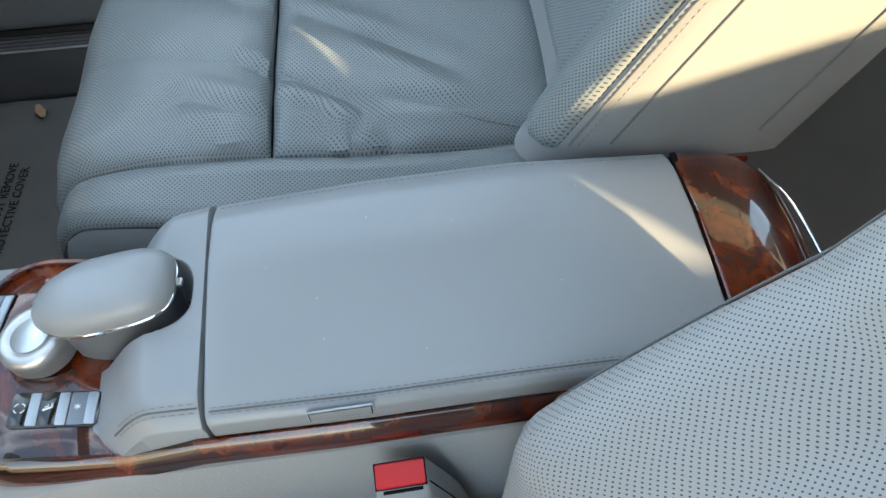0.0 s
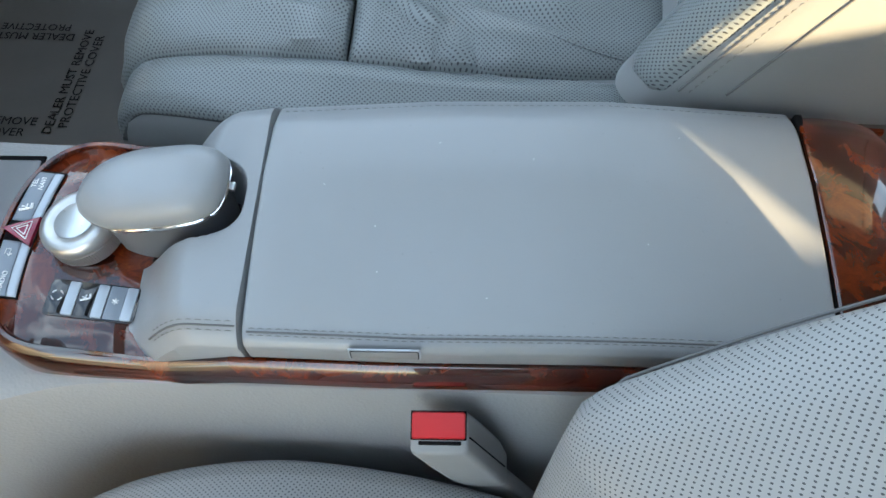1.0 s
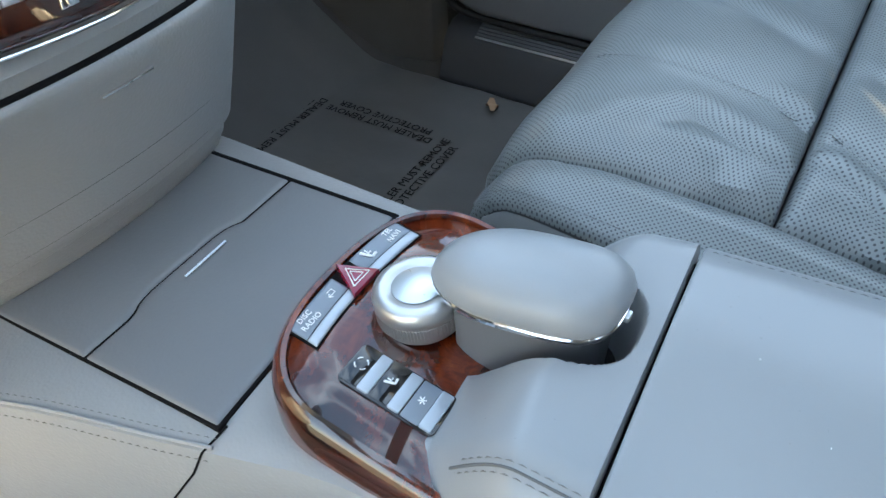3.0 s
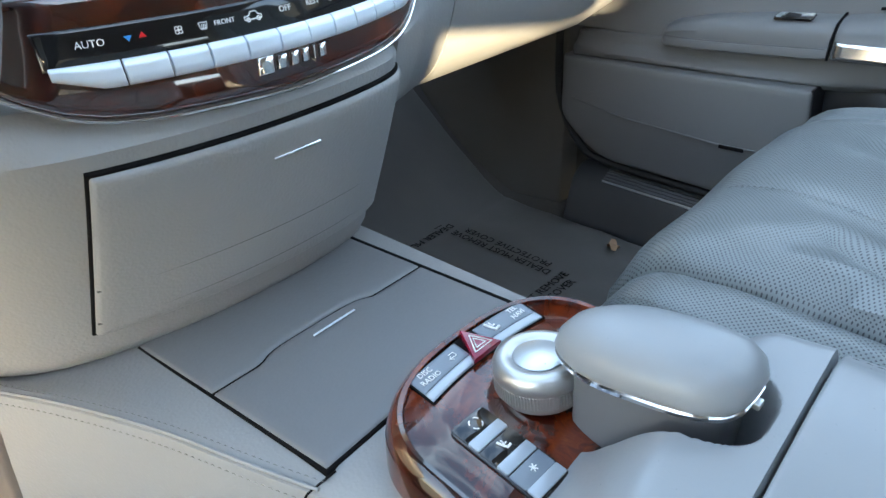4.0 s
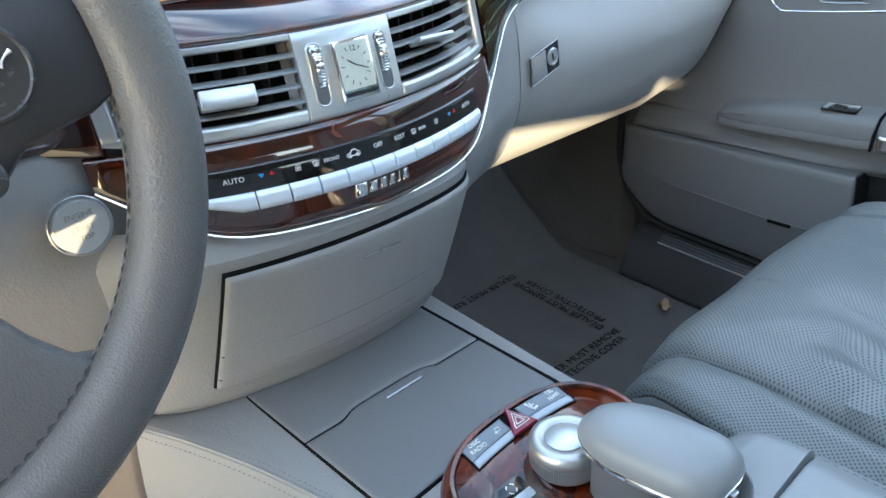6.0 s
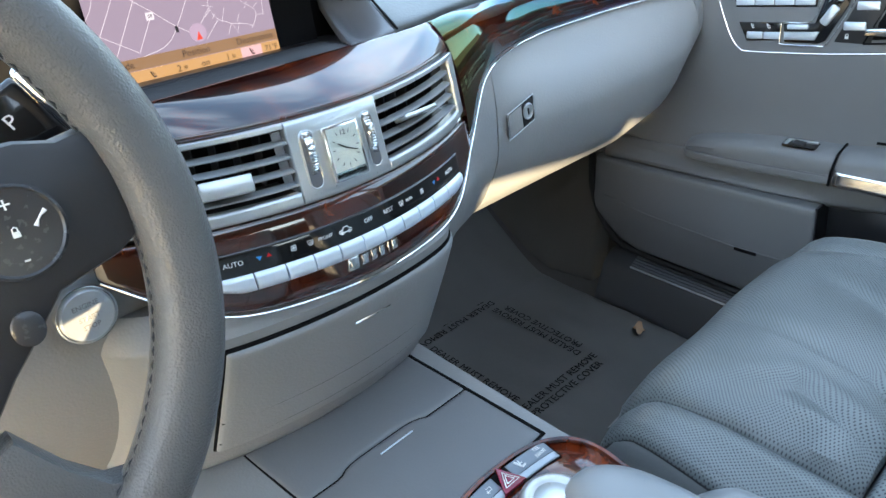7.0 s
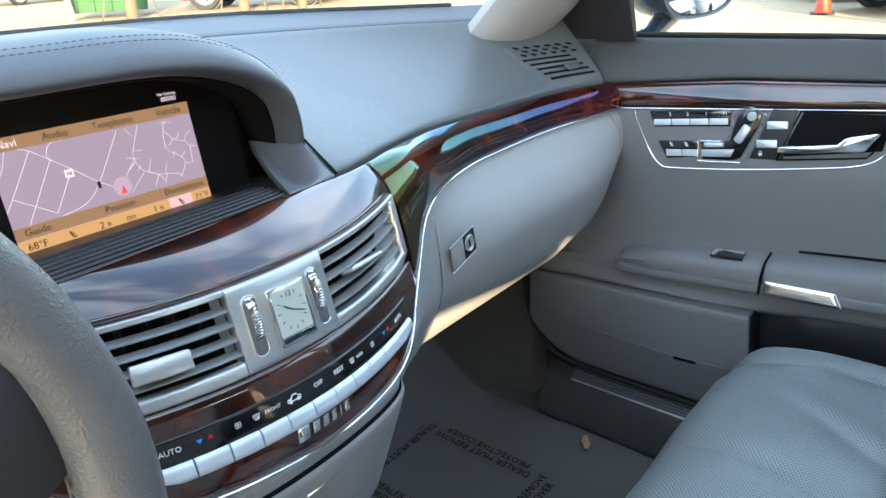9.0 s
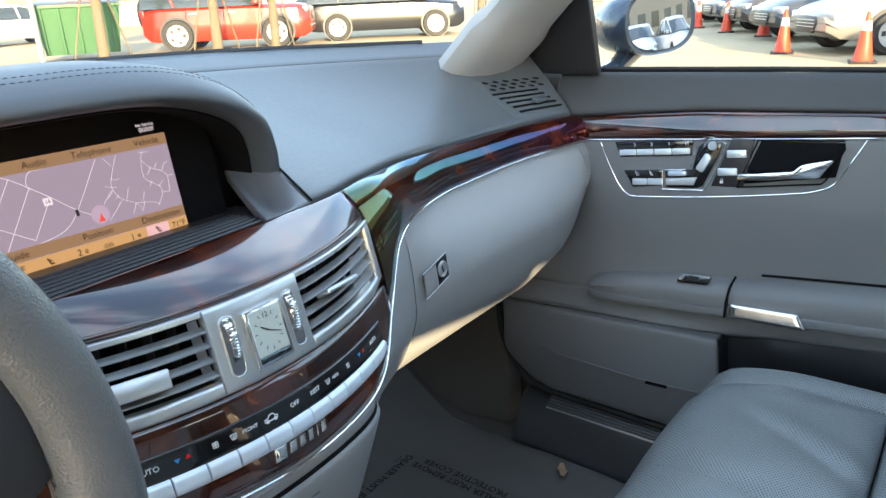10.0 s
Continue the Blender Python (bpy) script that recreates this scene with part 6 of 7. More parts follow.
    back = part("backrest", loft(rings), M["leather"], seat, "grey leather backrest with stitched bolsters")

    def facing(fx0, fx1, nm):
        def P(u, v):
            h = min(0.0, dz) + 0.02 + (tall - 0.03 - min(0.0, dz)) * v
            fx = fx0 + (fx1 - fx0) * u
            fy = lin(fx, fxs, fys)
            return back_point(fx, fy, h), Vector((0.72 * (fy + 0.13) * math.copysign(1, fx), 1, lean)).normalized()
        return part(nm, slab(P, 30, 36, 0.006, 0.05, 0.02, 0.004), perf, seat)
    facing(-inner, inner, "backrest_facing")
    for s in (-1, 1):
        f = facing(*sorted((s * (inner + 0.012), s * 0.972)), "bolster_facing")
        levels = [min(0.0, dz) + 0.03 + (tall - 0.02 - min(0.0, dz)) * k / 60 for k in range(61)]
        for fx, fy, mat in (((0.9735, -0.012, "thread_dark"), (0.990, -0.085, "thread")) if not taper else ()):
            line = [back_point(s * fx, fy, h) + Vector((s * 0.0035, 0.0035, 0.001)) for h in levels]
            part("stitching", stitches(line, 0.0045, 0.002, 0.0007), M[mat], f)
        part("seam", tube([back_point(s * 0.983, -0.045, h) + Vector((s * 0.002, 0.002, 0)) for h in levels], 0.0012, 6), M["seam"], f)
        for fy in (-0.20, -0.80):
            line = [back_point(s, fy, h) + Vector((s * 0.0006, 0, 0)) for h in levels]
            part("seam", tube(line, 0.0011, 6), M["seam"], back)
    return seat


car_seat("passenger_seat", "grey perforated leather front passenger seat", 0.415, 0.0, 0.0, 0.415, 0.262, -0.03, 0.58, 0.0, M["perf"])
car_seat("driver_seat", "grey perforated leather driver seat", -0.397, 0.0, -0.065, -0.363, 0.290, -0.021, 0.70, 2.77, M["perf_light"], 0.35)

# belt buckle beside the driver's seat
buckle = thing("seat_belt_buckle", "grey seat belt buckle with a red release button", "belt buckle", at=(-0.13, -0.2, 0.30))
bmx = axes((-0.1215, -0.1410, 0.3805), (0.04, -1, 0.03), (1, 0.04, 0.25))


def buckle_ring(z, w, h, up=0.0):
    """Rounded cross-section at depth z behind the end, sliding off along the strap."""
    return [bmx @ Vector((x - 0.44 * z, y + 0.34 * z + up, z)) for x, y in rounded(w, h, 0.0045)]


part("buckle_body", loft([buckle_ring(z, w, h) for z, w, h in ((0.0, 0.037, 0.027), (-0.0008, 0.0395, 0.0295), (-0.003, 0.041, 0.031), (-0.03, 0.0415, 0.0315), (-0.055, 0.040, 0.031), (-0.072, 0.034, 0.027), (-0.078, 0.028, 0.022))]), M["plastic"], buckle)
part("body_seam", tube([bmx @ Vector((0.0207 - 0.44 * z, -0.003 + 0.34 * z, z)) for z in (-0.002, -0.02, -0.04, -0.06)], 0.0006, 6), M["gap"], buckle)
part("release_button", loft([[bmx @ Vector((x, y + 0.0042, z)) for x, y in rounded(w, h, 0.0018)] for z, w, h in ((-0.004, 0.0375, 0.0185), (0.0006, 0.0375, 0.0185), (0.0016, 0.0365, 0.0170), (0.0018, 0.033, 0.012))]), M["red"], buckle, "red release button")
part("button_gap", box((0.0392, 0.0200, 0.0012), 0.0004, 1, bmx @ pose(0, 0.0042, 0.0)), M["gap"], buckle)
part("buckle_slot", box((0.0300, 0.0028, 0.002), 0.0006, 1, bmx @ pose(0.001, -0.0078, -0.0003)), M["gap"], buckle)
part("buckle_stem", loft([buckle_ring(z, 0.030, 0.014, -0.004) for z in (-0.07, -0.10, -0.15, -0.2)]), M["plastic"], buckle)

# ---------------------------------------------------------------- steering wheel and column
WC, WT = Vector((-0.387, 0.231, 0.734)), 0.293
wheel_m = axes(WC, (1, 0, 0), (0, math.sin(WT), math.cos(WT)))
steering = thing("steering_wheel", "black leather steering wheel with control buttons", "steering wheel", at=WC)
rings = []
for k in range(97):
    a = 2 * math.pi * k / 96
    thick = 0.0172
    c = Vector((0.1832 * math.cos(a), 0.1832 * math.sin(a), 0))
    r = []
    for j in range(14):
        t = 2 * math.pi * j / 14
        r.append(wheel_m @ (c + Vector((math.cos(a), math.sin(a), 0)) * thick * 1.09 * math.cos(t) + Vector((0, 0, 1)) * thick * 1.05 * math.sin(t)))
    rings.append(r)
rim = part("rim", loft(rings, caps=False), M["wheel"], steering, "black grained leather rim")
part("stitching", stitches([wheel_m @ Vector((0.1642 * math.cos(a), 0.1642 * math.sin(a), 0.004)) for a in [2 * math.pi * k / 160 for k in range(161)]], 0.005, 0.002, 0.0007), M["thread_dark"], rim)
hub_profile = [(0.0, 0.030), (0.045, 0.028), (0.068, 0.020), (0.078, 0.006), (0.080, -0.02), (0.07, -0.045), (0.045, -0.07)]
part("airbag_cover", turned(hub_profile, 40, wheel_m @ pose(0, -0.005, -0.012)), M["dark"], steering)


def spoke(pts, z0, z1, name, mat, label=""):
    return part(name, plate(pts, z1 - z0, 0.005, wheel_m @ pose(0, 0, z0)), mat, steering, label)


for s in (1, -1):
    o = [(0.04, 0.050), (0.117, 0.053), (0.130, 0.053), (0.146, 0.049), (0.164, 0.052), (0.168, 0.03), (0.166, -0.004), (0.155, -0.010), (0.125, -0.017), (0.105, -0.037), (0.094, -0.047), (0.080, -0.063), (0.068, -0.075), (0.03, -0.088)]
    spoke([(x * s, y) for x, y in (o if s > 0 else o[::-1])], -0.018, 0.006, "spoke", M["dark"])
    bx, by = 0.1165 * s, 0.0155
    pad = part("button_pad", turned([(0.0, 0.0), (0.0215, 0.0), (0.0215, 0.0018), (0.0202, 0.0026), (0.0192, 0.0016), (0.0, 0.0024)], 40, wheel_m @ pose(bx, by, 0.0055)), M["graphite"], steering, "round black button pad")
    for kind, dx, dy in (("phone", 0.0115, 0.003), ("phone", -0.012, -0.003), ("lock", 0.0, 0.0)):
        icon(pad, wheel_m @ pose(bx + dx, by + dy, 0.0084), kind, 0.0042 if kind == "phone" else 0.0030)
    part("symbol", lettering("+", 0.010, wheel_m @ pose(bx, by + 0.0122, 0.0084)), M["white"], pad)
    part("symbol", lettering("-", 0.010, wheel_m @ pose(bx, by - 0.0122, 0.0084)), M["white"], pad)
    part("voice_button", turned([(0.0, 0.0), (0.0115, 0.0), (0.0115, 0.003), (0.010, 0.004), (0.0, 0.0042)], 24, wheel_m @ pose(0.106 * s, -0.0262, 0.0055) @ Matrix.Diagonal((0.62, 0.72, 0.8, 1))), M["graphite"], steering, "small voice control button")
    low_o = [(0.030, -0.080), (0.067, -0.077), (0.083, -0.072), (0.099, -0.098), (0.113, -0.114), (0.128, -0.118), (0.105, -0.150), (0.060, -0.172), (0.0, -0.178), (0.0, -0.110)]
    spoke([(x * s, y) for x, y in (low_o if s > 0 else low_o[::-1])], -0.016, 0.004, "lower_spoke", M["wheel"], "black leather lower spoke")

column = thing("steering_column", "grey steering column with the gear selector stalk", "steering column", at=(-0.387, 0.36, 0.62))
part("column_shroud", tube([wheel_m @ Vector((0, -0.015, -0.05)), wheel_m @ Vector((0, -0.02, -0.12)), wheel_m @ Vector((0, -0.03, -0.24))], [0.052, 0.06, 0.07], 20), M["vinyl"], column)
gs = axes((-0.254, 0.310, 0.762), (0.9, -0.1, 0.52), (-0.3, 0.35, 0.9))
stalk = part("gear_stalk", box((0.10, 0.042, 0.018), 0.006, 3, gs @ pose(-0.012, 0, 0)), M["gloss"], column, "gear selector stalk with letters")
part("chrome_end", box((0.014, 0.046, 0.021), 0.005, 3, gs @ pose(0.040, 0, 0)), M["chrome"], stalk)
for w, x, y in (("P", 0.018, 0.004), ("N", -0.004, 0.004), ("R", -0.008, 0.014), ("D", -0.010, -0.010)):
    part("symbol", lettering(w, 0.011, gs @ pose(x, y, 0.0093)), M["white"], stalk)


# driver's lower panel with the start button
def knee(u, v):
    x = -0.82 + 0.665 * u
    z = 0.30 + 0.345 * v
    y = 0.470 - 0.055 * math.sin(math.pi * min(1, v * 0.75)) + 0.10 * (1 - v) ** 2 + 0.03 * max(0, u - 0.9) * 10 * 0
    return Vector((x, y, z)), Vector((0, -1, 0)).normalized()


part("knee_panel", slab(knee, 24, 16, 0.004, 0.03, 0.04, 0.01), M["vinyl"], dash, "grey panel under the steering wheel")
part("left_wood_trim", slab(lambda u, v: (Vector((-0.80 + 0.60 * u, 0.430 - 0.03 * u * v, 0.645 + 0.075 * v)), Vector((0, -1, 0.3)).normalized()), 20, 6, 0.005, 0.02, 0.1, 0.006), M["wood_dash"], dash)
sb = axes((-0.2165, 0.414, 0.5945), (1, 0.05, 0), (0, 0.12, 1))
start = part("start_button", turned([(0.0, 0.010), (0.0188, 0.0105), (0.0203, 0.0085), (0.0206, 0.0)], 40, sb), M["satin"], dash, "round silver engine start button")
part("button_ring", turned([(0.0209, 0.0), (0.0228, 0.0), (0.0234, 0.006), (0.0224, 0.0085), (0.0213, 0.0075), (0.0209, 0.0)], 40, sb), M["chrome"], start)
for w, y in (("ENGINE", 0.0085), ("START", -0.0015), ("STOP", -0.0085)):
    part("button_text", lettering(w, 0.0056, sb @ pose(0, y, 0.0108)), M["plastic"], start)


# ---------------------------------------------------------------- cabin shell
def struct(name, bm, mat, label, category):
    return tagged(part(name, bm, mat), label, category, kind="structure")


def floor_p(u, v):
    x, y = -0.84 + 1.68 * u, -1.9 + 3.05 * v
    z = 0.048 + (0 if y < 0.74 else 1.0 * (y - 0.74) ** 1.25)
    return Vector((x, y, z)), Vector((0, 0, 1))


struct("floor", slab(floor_p, 20, 40, 0.002, 0.01, 0.01, 0.05), M["carpet"], "dark grey carpeted cabin floor rising to the bulkhead", "car floor")
struct("wall_front", slab(lambda u, v: (Vector((-0.9 + 1.8 * u, 1.18, 0.03 + 0.76 * v)), Vector((0, -1, 0))), 4, 4, 0.002, 0.02, 0.02, 0.02), M["carpet"], "dark carpeted front bulkhead of the cabin", "bulkhead")
kick = struct("kick_panel", slab(lambda u, v: (Vector((0.80 - 0.035 * math.sin(math.pi * u), 0.645 + 0.50 * u, 0.05 + 0.50 * v)), Vector((-1, 0, 0))), 8, 8, 0.003, 0.02, 0.02, 0.05), M["carpet"], "carpeted side panel of the passenger footwell", "kick panel")
for s, nm in ((1, "sill_right"), (-1, "sill_left")):
    sill = struct(nm, slab(lambda u, v, s=s: (Vector((s * (0.745 + 0.10 * v), 0.60 - 1.5 * u, lin(v, [0, 0.25, 0.5, 1], [0.06, 0.135, 0.15, 0.152]))), Vector((-s * 0.3, 0, 1)).normalized()), 20, 10, 0.003, 0.01, 0.04, 0.05), M["sill"], "dark grey door sill with ribbed metal strips", "door sill")
    for k in range(6):
        v = 0.27 + 0.055 * k
        part("sill_rib", tube([(s * (0.745 + 0.10 * v), 0.54 - 0.9 * t, lin(v, [0, 0.25, 0.5, 1], [0.06, 0.135, 0.15, 0.152]) + 0.004) for t in (0, 0.5, 1)], 0.0021, 6), M["scoop"] if k else M["satin"], sill)

# protective film on the floor mat, printed
M["film"] = plain("grey_floor_film", (0.145, 0.141, 0.133), 0.34, grain=60.0, bump=0.6)
mat = thing("floor_mat_cover", "grey protective plastic film with black print over the floor mat", "floor cover", at=(0.53, 0.55, 0.05))


def film(u, v):
    x, y = 0.16 + 0.585 * u, 0.20 + 0.80 * v
    z = 0.0545 + 0.002 * math.sin(17 * x + 5 * y) * math.sin(13 * y) + (max(0, y - 0.74) ** 1.25)
    z += 0.0016 * math.sin(61 * x - 23 * y) * math.sin(37 * y + 11 * x) * min(1, 6 * abs(y - 0.61) + 3 * abs(x - 0.48))
    return Vector((x, y, z)), Vector((0, 0, 1))


part("film", slab(film, 60, 70, 0.002, 0.03, 0.03, 0.0015), M["film"], mat)
M["print"] = plain("black_print", (0.006, 0.006, 0.006), 0.9)
corner = ((0.478, 0.484, 0), (0.393, 0.612, -90), (0.478, 0.738, 180), (0.568, 0.612, 90))
for x, y, turn in corner:
    for k, w in enumerate(("DEALER MUST REMOVE", "PROTECTIVE COVER")):
        part("print_line", lettering(w, 0.0205, pose(x, y, 0.0598, 0, 0, turn) @ pose(0.0, -0.010 * 0 - 0.021 * k, 0), 0.0002), M["print"], mat, smooth=False)
leaf_m = pose(0.70, 0.466, 0.066, 8, 12, 30)
tagged(part("dry_leaf", slab(lambda u, v: (leaf_m @ Vector((0.05 * (u - 0.5), 0.022 * (v - 0.5) * math.sin(math.pi * (0.1 + 0.8 * u)), 0.006 * math.sin(7 * u))), Vector((0, 0, 1))), 10, 6, 0.0006, 0.05, 0.05), plain("dry_leaf_brown", (0.42, 0.27, 0.16), 0.7)), "curled brown dry leaf lying on the floor film", "leaf")


# roof, pillars, screens
def roof_piece(x0, x1, y0, y1):
    def P(u, v):
        x, y = x0 + (x1 - x0) * u, y0 + (y1 - y0) * v
        t = (0.13 - y) / 1.75
        return Vector((x, y, 1.215 - 0.05 * (x / 0.6) ** 2 - 0.10 * max(0, 2 * t - 1) ** 2 - 0.03 * (1 - t) ** 3)), Vector((0, 0, -1))
    return slab(P, 12, 12, 0.004, 0.02, 0.02, 0.03)


# the headliner runs round the open sunshade of the glass roof
struct("ceiling", joined(roof_piece(-0.60, 0.60, 0.13, 0.02), roof_piece(-0.60, -0.40, 0.02, -0.42), roof_piece(0.40, 0.60, 0.02, -0.42), roof_piece(-0.60, 0.60, -0.42, -1.9)), M["headliner"], "light grey fabric headliner round a glass roof", "car ceiling")
roof_glass = struct("window_2", slab(lambda u, v: (Vector((-0.41 + 0.82 * u, 0.03 - 0.46 * v, 1.245 - 0.05 * (1.37 * u - 0.68) ** 2)), Vector((0, 0, 1))), 8, 6, 0.003, 0.01, 0.01, 0.003), M["glass"], "clear glass roof panel", "roof window")
roof_glass.visible_shadow = False


def pillar(pts, w, name, label, mat="headliner", flat=0.5):
    return struct(name, tube(smooth_path(pts, 8), w, 14, flat), M[mat], label, "car pillar")


for s, nm in ((1, "right"), (-1, "left")):
    pillar([(s * 0.74, 0.70, 0.76), (s * 0.725, 0.585, 0.86), (s * 0.69, 0.42, 0.99), (s * 0.645, 0.24, 1.09), (s * 0.60, 0.05, 1.165)], [0.085] * 9 + [0.075 - 0.0016 * k for k in range(24)], "pillar_front_" + nm, "pale grey windscreen pillar trim")
    pillar([(s * 0.60, 0.08, 1.155), (s * 0.60, -0.4, 1.17), (s * 0.585, -1.0, 1.16), (s * 0.56, -1.9, 1.05)], 0.04, "roof_rail_" + nm, "pale grey roof rail trim")
    if s > 0:
        pillar([(s * 0.80, -0.50, 0.10), (s * 0.80, -0.50, 0.75), (s * 0.70, -0.47, 0.95), (s * 0.605, -0.43, 1.165)], 0.055, "pillar_middle_" + nm, "grey upright at the middle door pillar")
    # left wall's top is stepped, out of view, to shape the sun patches
    struct("wall_rear_" + nm, slab(lambda u, v, s=s: (Vector((s * (0.80 + 0.03 * v), -0.56 - 1.35 * u, 0.05 + (lin(1.35 * u, [0, 0.75, 0.77, 0.90, 0.94, 1.35], [0.740, 0.740, 0.672, 0.672, 0.752, 0.873]) if s < 0 else 0.735) * v)), Vector((-s, 0, 0))), 68, 8, 0.004, 0.02, 0.02, 0.05), M["vinyl"], "grey rear side wall of the cabin", "car wall")
for s, nm in ((1, "right"), (-1, "left")):
    struct("pillar_rear_" + nm, slab(lambda u, v, s=s: (Vector((s * (0.60 + 0.20 * (1 - v)), lin(v, [0, 1], [-1.88, -1.45]) - lin(v, [0, 1], [0.24, 0.60]) * u, 0.78 + 0.385 * v)), Vector((-s, 0, -0.4)).normalized()), 6, 8, 0.004, 0.03, 0.03, 0.04), M["headliner"], "pale grey trim of the rear roof pillar", "car pillar")
    struct("wall_front_" + nm, slab(lambda u, v, s=s: (Vector((s * 0.868, 0.52 + 0.70 * u, 0.05 + 0.72 * v)), Vector((-s, 0, 0))), 4, 4, 0.004, 0.03, 0.03, 0.03), M["carpet"], "dark inner side of the front wing", "car wall")
# panel added on the sun side only, out of view, to bound the sunlight
struct("roof_side_sun_mask", slab(lambda u, v: (Vector((-0.74 + 0.13 * v, -1.0 - 0.95 * u, 0.96 + 0.205 * v)), Vector((1, 0, -0.4)).normalized()), 8, 6, 0.004, 0.03, 0.04, 0.03), M["headliner"], "unseen pale grey panel over the rear side window, added to bound the sunlight", "car pillar")
# unseen pillar, widened and notched to cut the sunlight on wheel and dashboard
struct("pillar_middle_left", slab(lambda u, v: (Vector((-0.81 + 0.20 * max(0, v - 0.4) / 0.6, lin(v, [0, 0.725, 0.765, 1], [-0.70, -0.70, -1.05, -1.05]) + (lin(v, [0, 0.595, 0.605, 0.664, 0.674, 0.725, 0.765, 1], [0.56, 0.56, 0.36, 0.36, 0.56, 0.56, 0.91, 0.91])) * u, 0.05 + 1.115 * v)), Vector((1, 0, 0))), 8, 60, 0.004, 0.03, 0.01, 0.05), M["vinyl"], "grey upright at the middle door pillar", "car pillar")
struct("wall_rear", slab(lambda u, v: (Vector((-0.8 + 1.6 * u, -1.90 - 0.04 * v, 0.05 + 0.90 * v)), Vector((0, 1, 0))), 8, 6, 0.004, 0.02, 0.02, 0.05), M["vinyl"], "grey rear wall of the cabin", "car wall")
bench = thing("rear_seat", "grey leather rear bench seat with its shade put into the colour", "car seat", at=(0, -1.5, 0.1))
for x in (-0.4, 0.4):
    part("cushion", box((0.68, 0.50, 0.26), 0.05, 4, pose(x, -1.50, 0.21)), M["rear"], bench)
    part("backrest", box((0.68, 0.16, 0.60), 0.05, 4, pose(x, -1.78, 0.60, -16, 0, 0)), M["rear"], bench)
screen_pane = struct("window_1", slab(lambda u, v: (Vector(((0.72 - 0.14 * v) * (2 * u - 1), lin(abs(2 * u - 1), [0, 0.5, 0.8, 1], [1.15, 1.10, 0.95, 0.74]) * (1 - v) + v * (0.15 - 0.05 * (2 * u - 1) ** 2), 0.825 + 0.365 * v)), Vector((0, 1, 1)).normalized()), 24, 10, 0.002, 0.01, 0.01, 0.002), M["glass"], "clear sloping windscreen", "windscreen")
screen_pane.visible_shadow = False
struct("windscreen_seal", tube([top_surface(x, 1.0) + Vector((0, 0.004, 0.001)) for x in [-0.70 + 0.07 * k for k in range(21)]], 0.007, 6), M["rubber"], "black rubber edge under the windscreen", "seal")
bonnet = struct("bonnet", slab(lambda u, v: (Vector((-0.8 + 1.6 * u, 1.2 + 0.85 * v, 0.79 - 0.16 * v * v - 0.08 * (2 * u - 1) ** 2)), Vector((0, 0, 1))), 16, 10, 0.003, 0.01, 0.01, 0.02), plain("pale_metallic_paint", (0.5, 0.5, 0.48), 0.25, 0.3, 0.6), "pale painted bonnet ahead of the windscreen", "bonnet")

# outside mirror
mir = thing("door_mirror", "dark blue outside mirror on the passenger door", "door mirror", at=(0.98, 0.46, 0.78))
mc = axes((1.03, 0.452, 0.850), (0.985, -0.170, 0.02), (0.0, 0.066, 1))
egg = []
for k in range(40):
    a = 2 * math.pi * k / 40
    egg.append((0.122 * math.copysign(abs(math.cos(a)) ** 0.8, math.cos(a)), (0.066 if math.sin(a) > 0 else 0.058) * math.copysign(abs(math.sin(a)) ** 0.8, math.sin(a))))
M["shell"] = plain("dark_blue_paint", (0.05, 0.07, 0.10), 0.2, 0.2, 0.6)
part("mirror_shell", loft([[mc @ Vector((x * s, y * s, z)) for x, y in egg] for s, z in ((0.90, 0.004), (0.98, 0.006), (1.0, 0.0), (0.98, -0.03), (0.85, -0.07), (0.5, -0.10), (0.1, -0.108))]), M["shell"], mir)
# slightly convex glass
bowl = [[mc @ Vector((x * 0.88 * r, y * 0.86 * r + 0.001, 0.0085 - ((x * 0.88 * r) ** 2 + (y * 0.86 * r) ** 2) / 2.6)) for x, y in egg] for r in (1.0, 0.85, 0.7, 0.55, 0.4, 0.25, 0.1, 0.004)]
part("mirror_glass", loft(bowl), M["mirror"], mir, "convex mirror glass")
part("mirror_foot", tube([(1.0, 0.49, 0.80), (0.93, 0.50, 0.77), (0.86, 0.50, 0.765)], [0.03, 0.028, 0.03], 12, 0.6), M["shell"], mir)


# ---------------------------------------------------------------- outside: a car lot
def ground_mat():
    n = Nodes("sunlit_concrete", (0.42, 0.38, 0.31), 0.9)
    o = n.coords()
    a = n.noise(o, 0.35, 5.0).outputs["Fac"]
    b = n.noise(o, 40.0, 4.0).outputs["Fac"]
    c = n.ramp(a, [(0.3, (0.30, 0.24, 0.14)), (0.7, (0.42, 0.335, 0.195))])
    n.link(n.mix(0.35, c, n.ramp(b, [(0.35, (0.19, 0.155, 0.10)), (0.65, (0.43, 0.345, 0.215))]), "MIX"), n.p.inputs["Base Color"])
    n.bump(b, 0.3, 0.01)
    return n.mat


GZ = -0.30
tagged(part("ground", slab(lambda u, v: (Vector((-400 + 800 * u, -400 + 800 * v, GZ)), Vector((0, 0, 1))), 8, 8, 0.001, 0.01, 0.01, 0.2), ground_mat()), "pale sunlit concrete car lot", "ground", kind="structure")

PAINT = {}


def car_paint(color):
    if color not in PAINT:
        PAINT[color] = plain("car_paint", color, 0.28, 0.0, 0.45)
    return PAINT[color]


M["tint"] = plain("dark_window", (0.03, 0.04, 0.045), 0.06, coat=0.5)
M["alloy"] = plain("alloy_wheel", (0.45, 0.45, 0.44), 0.4, 0.3)
M["lamp"] = plain("headlamp_glass", (0.30, 0.32, 0.34), 0.1, coat=0.8)
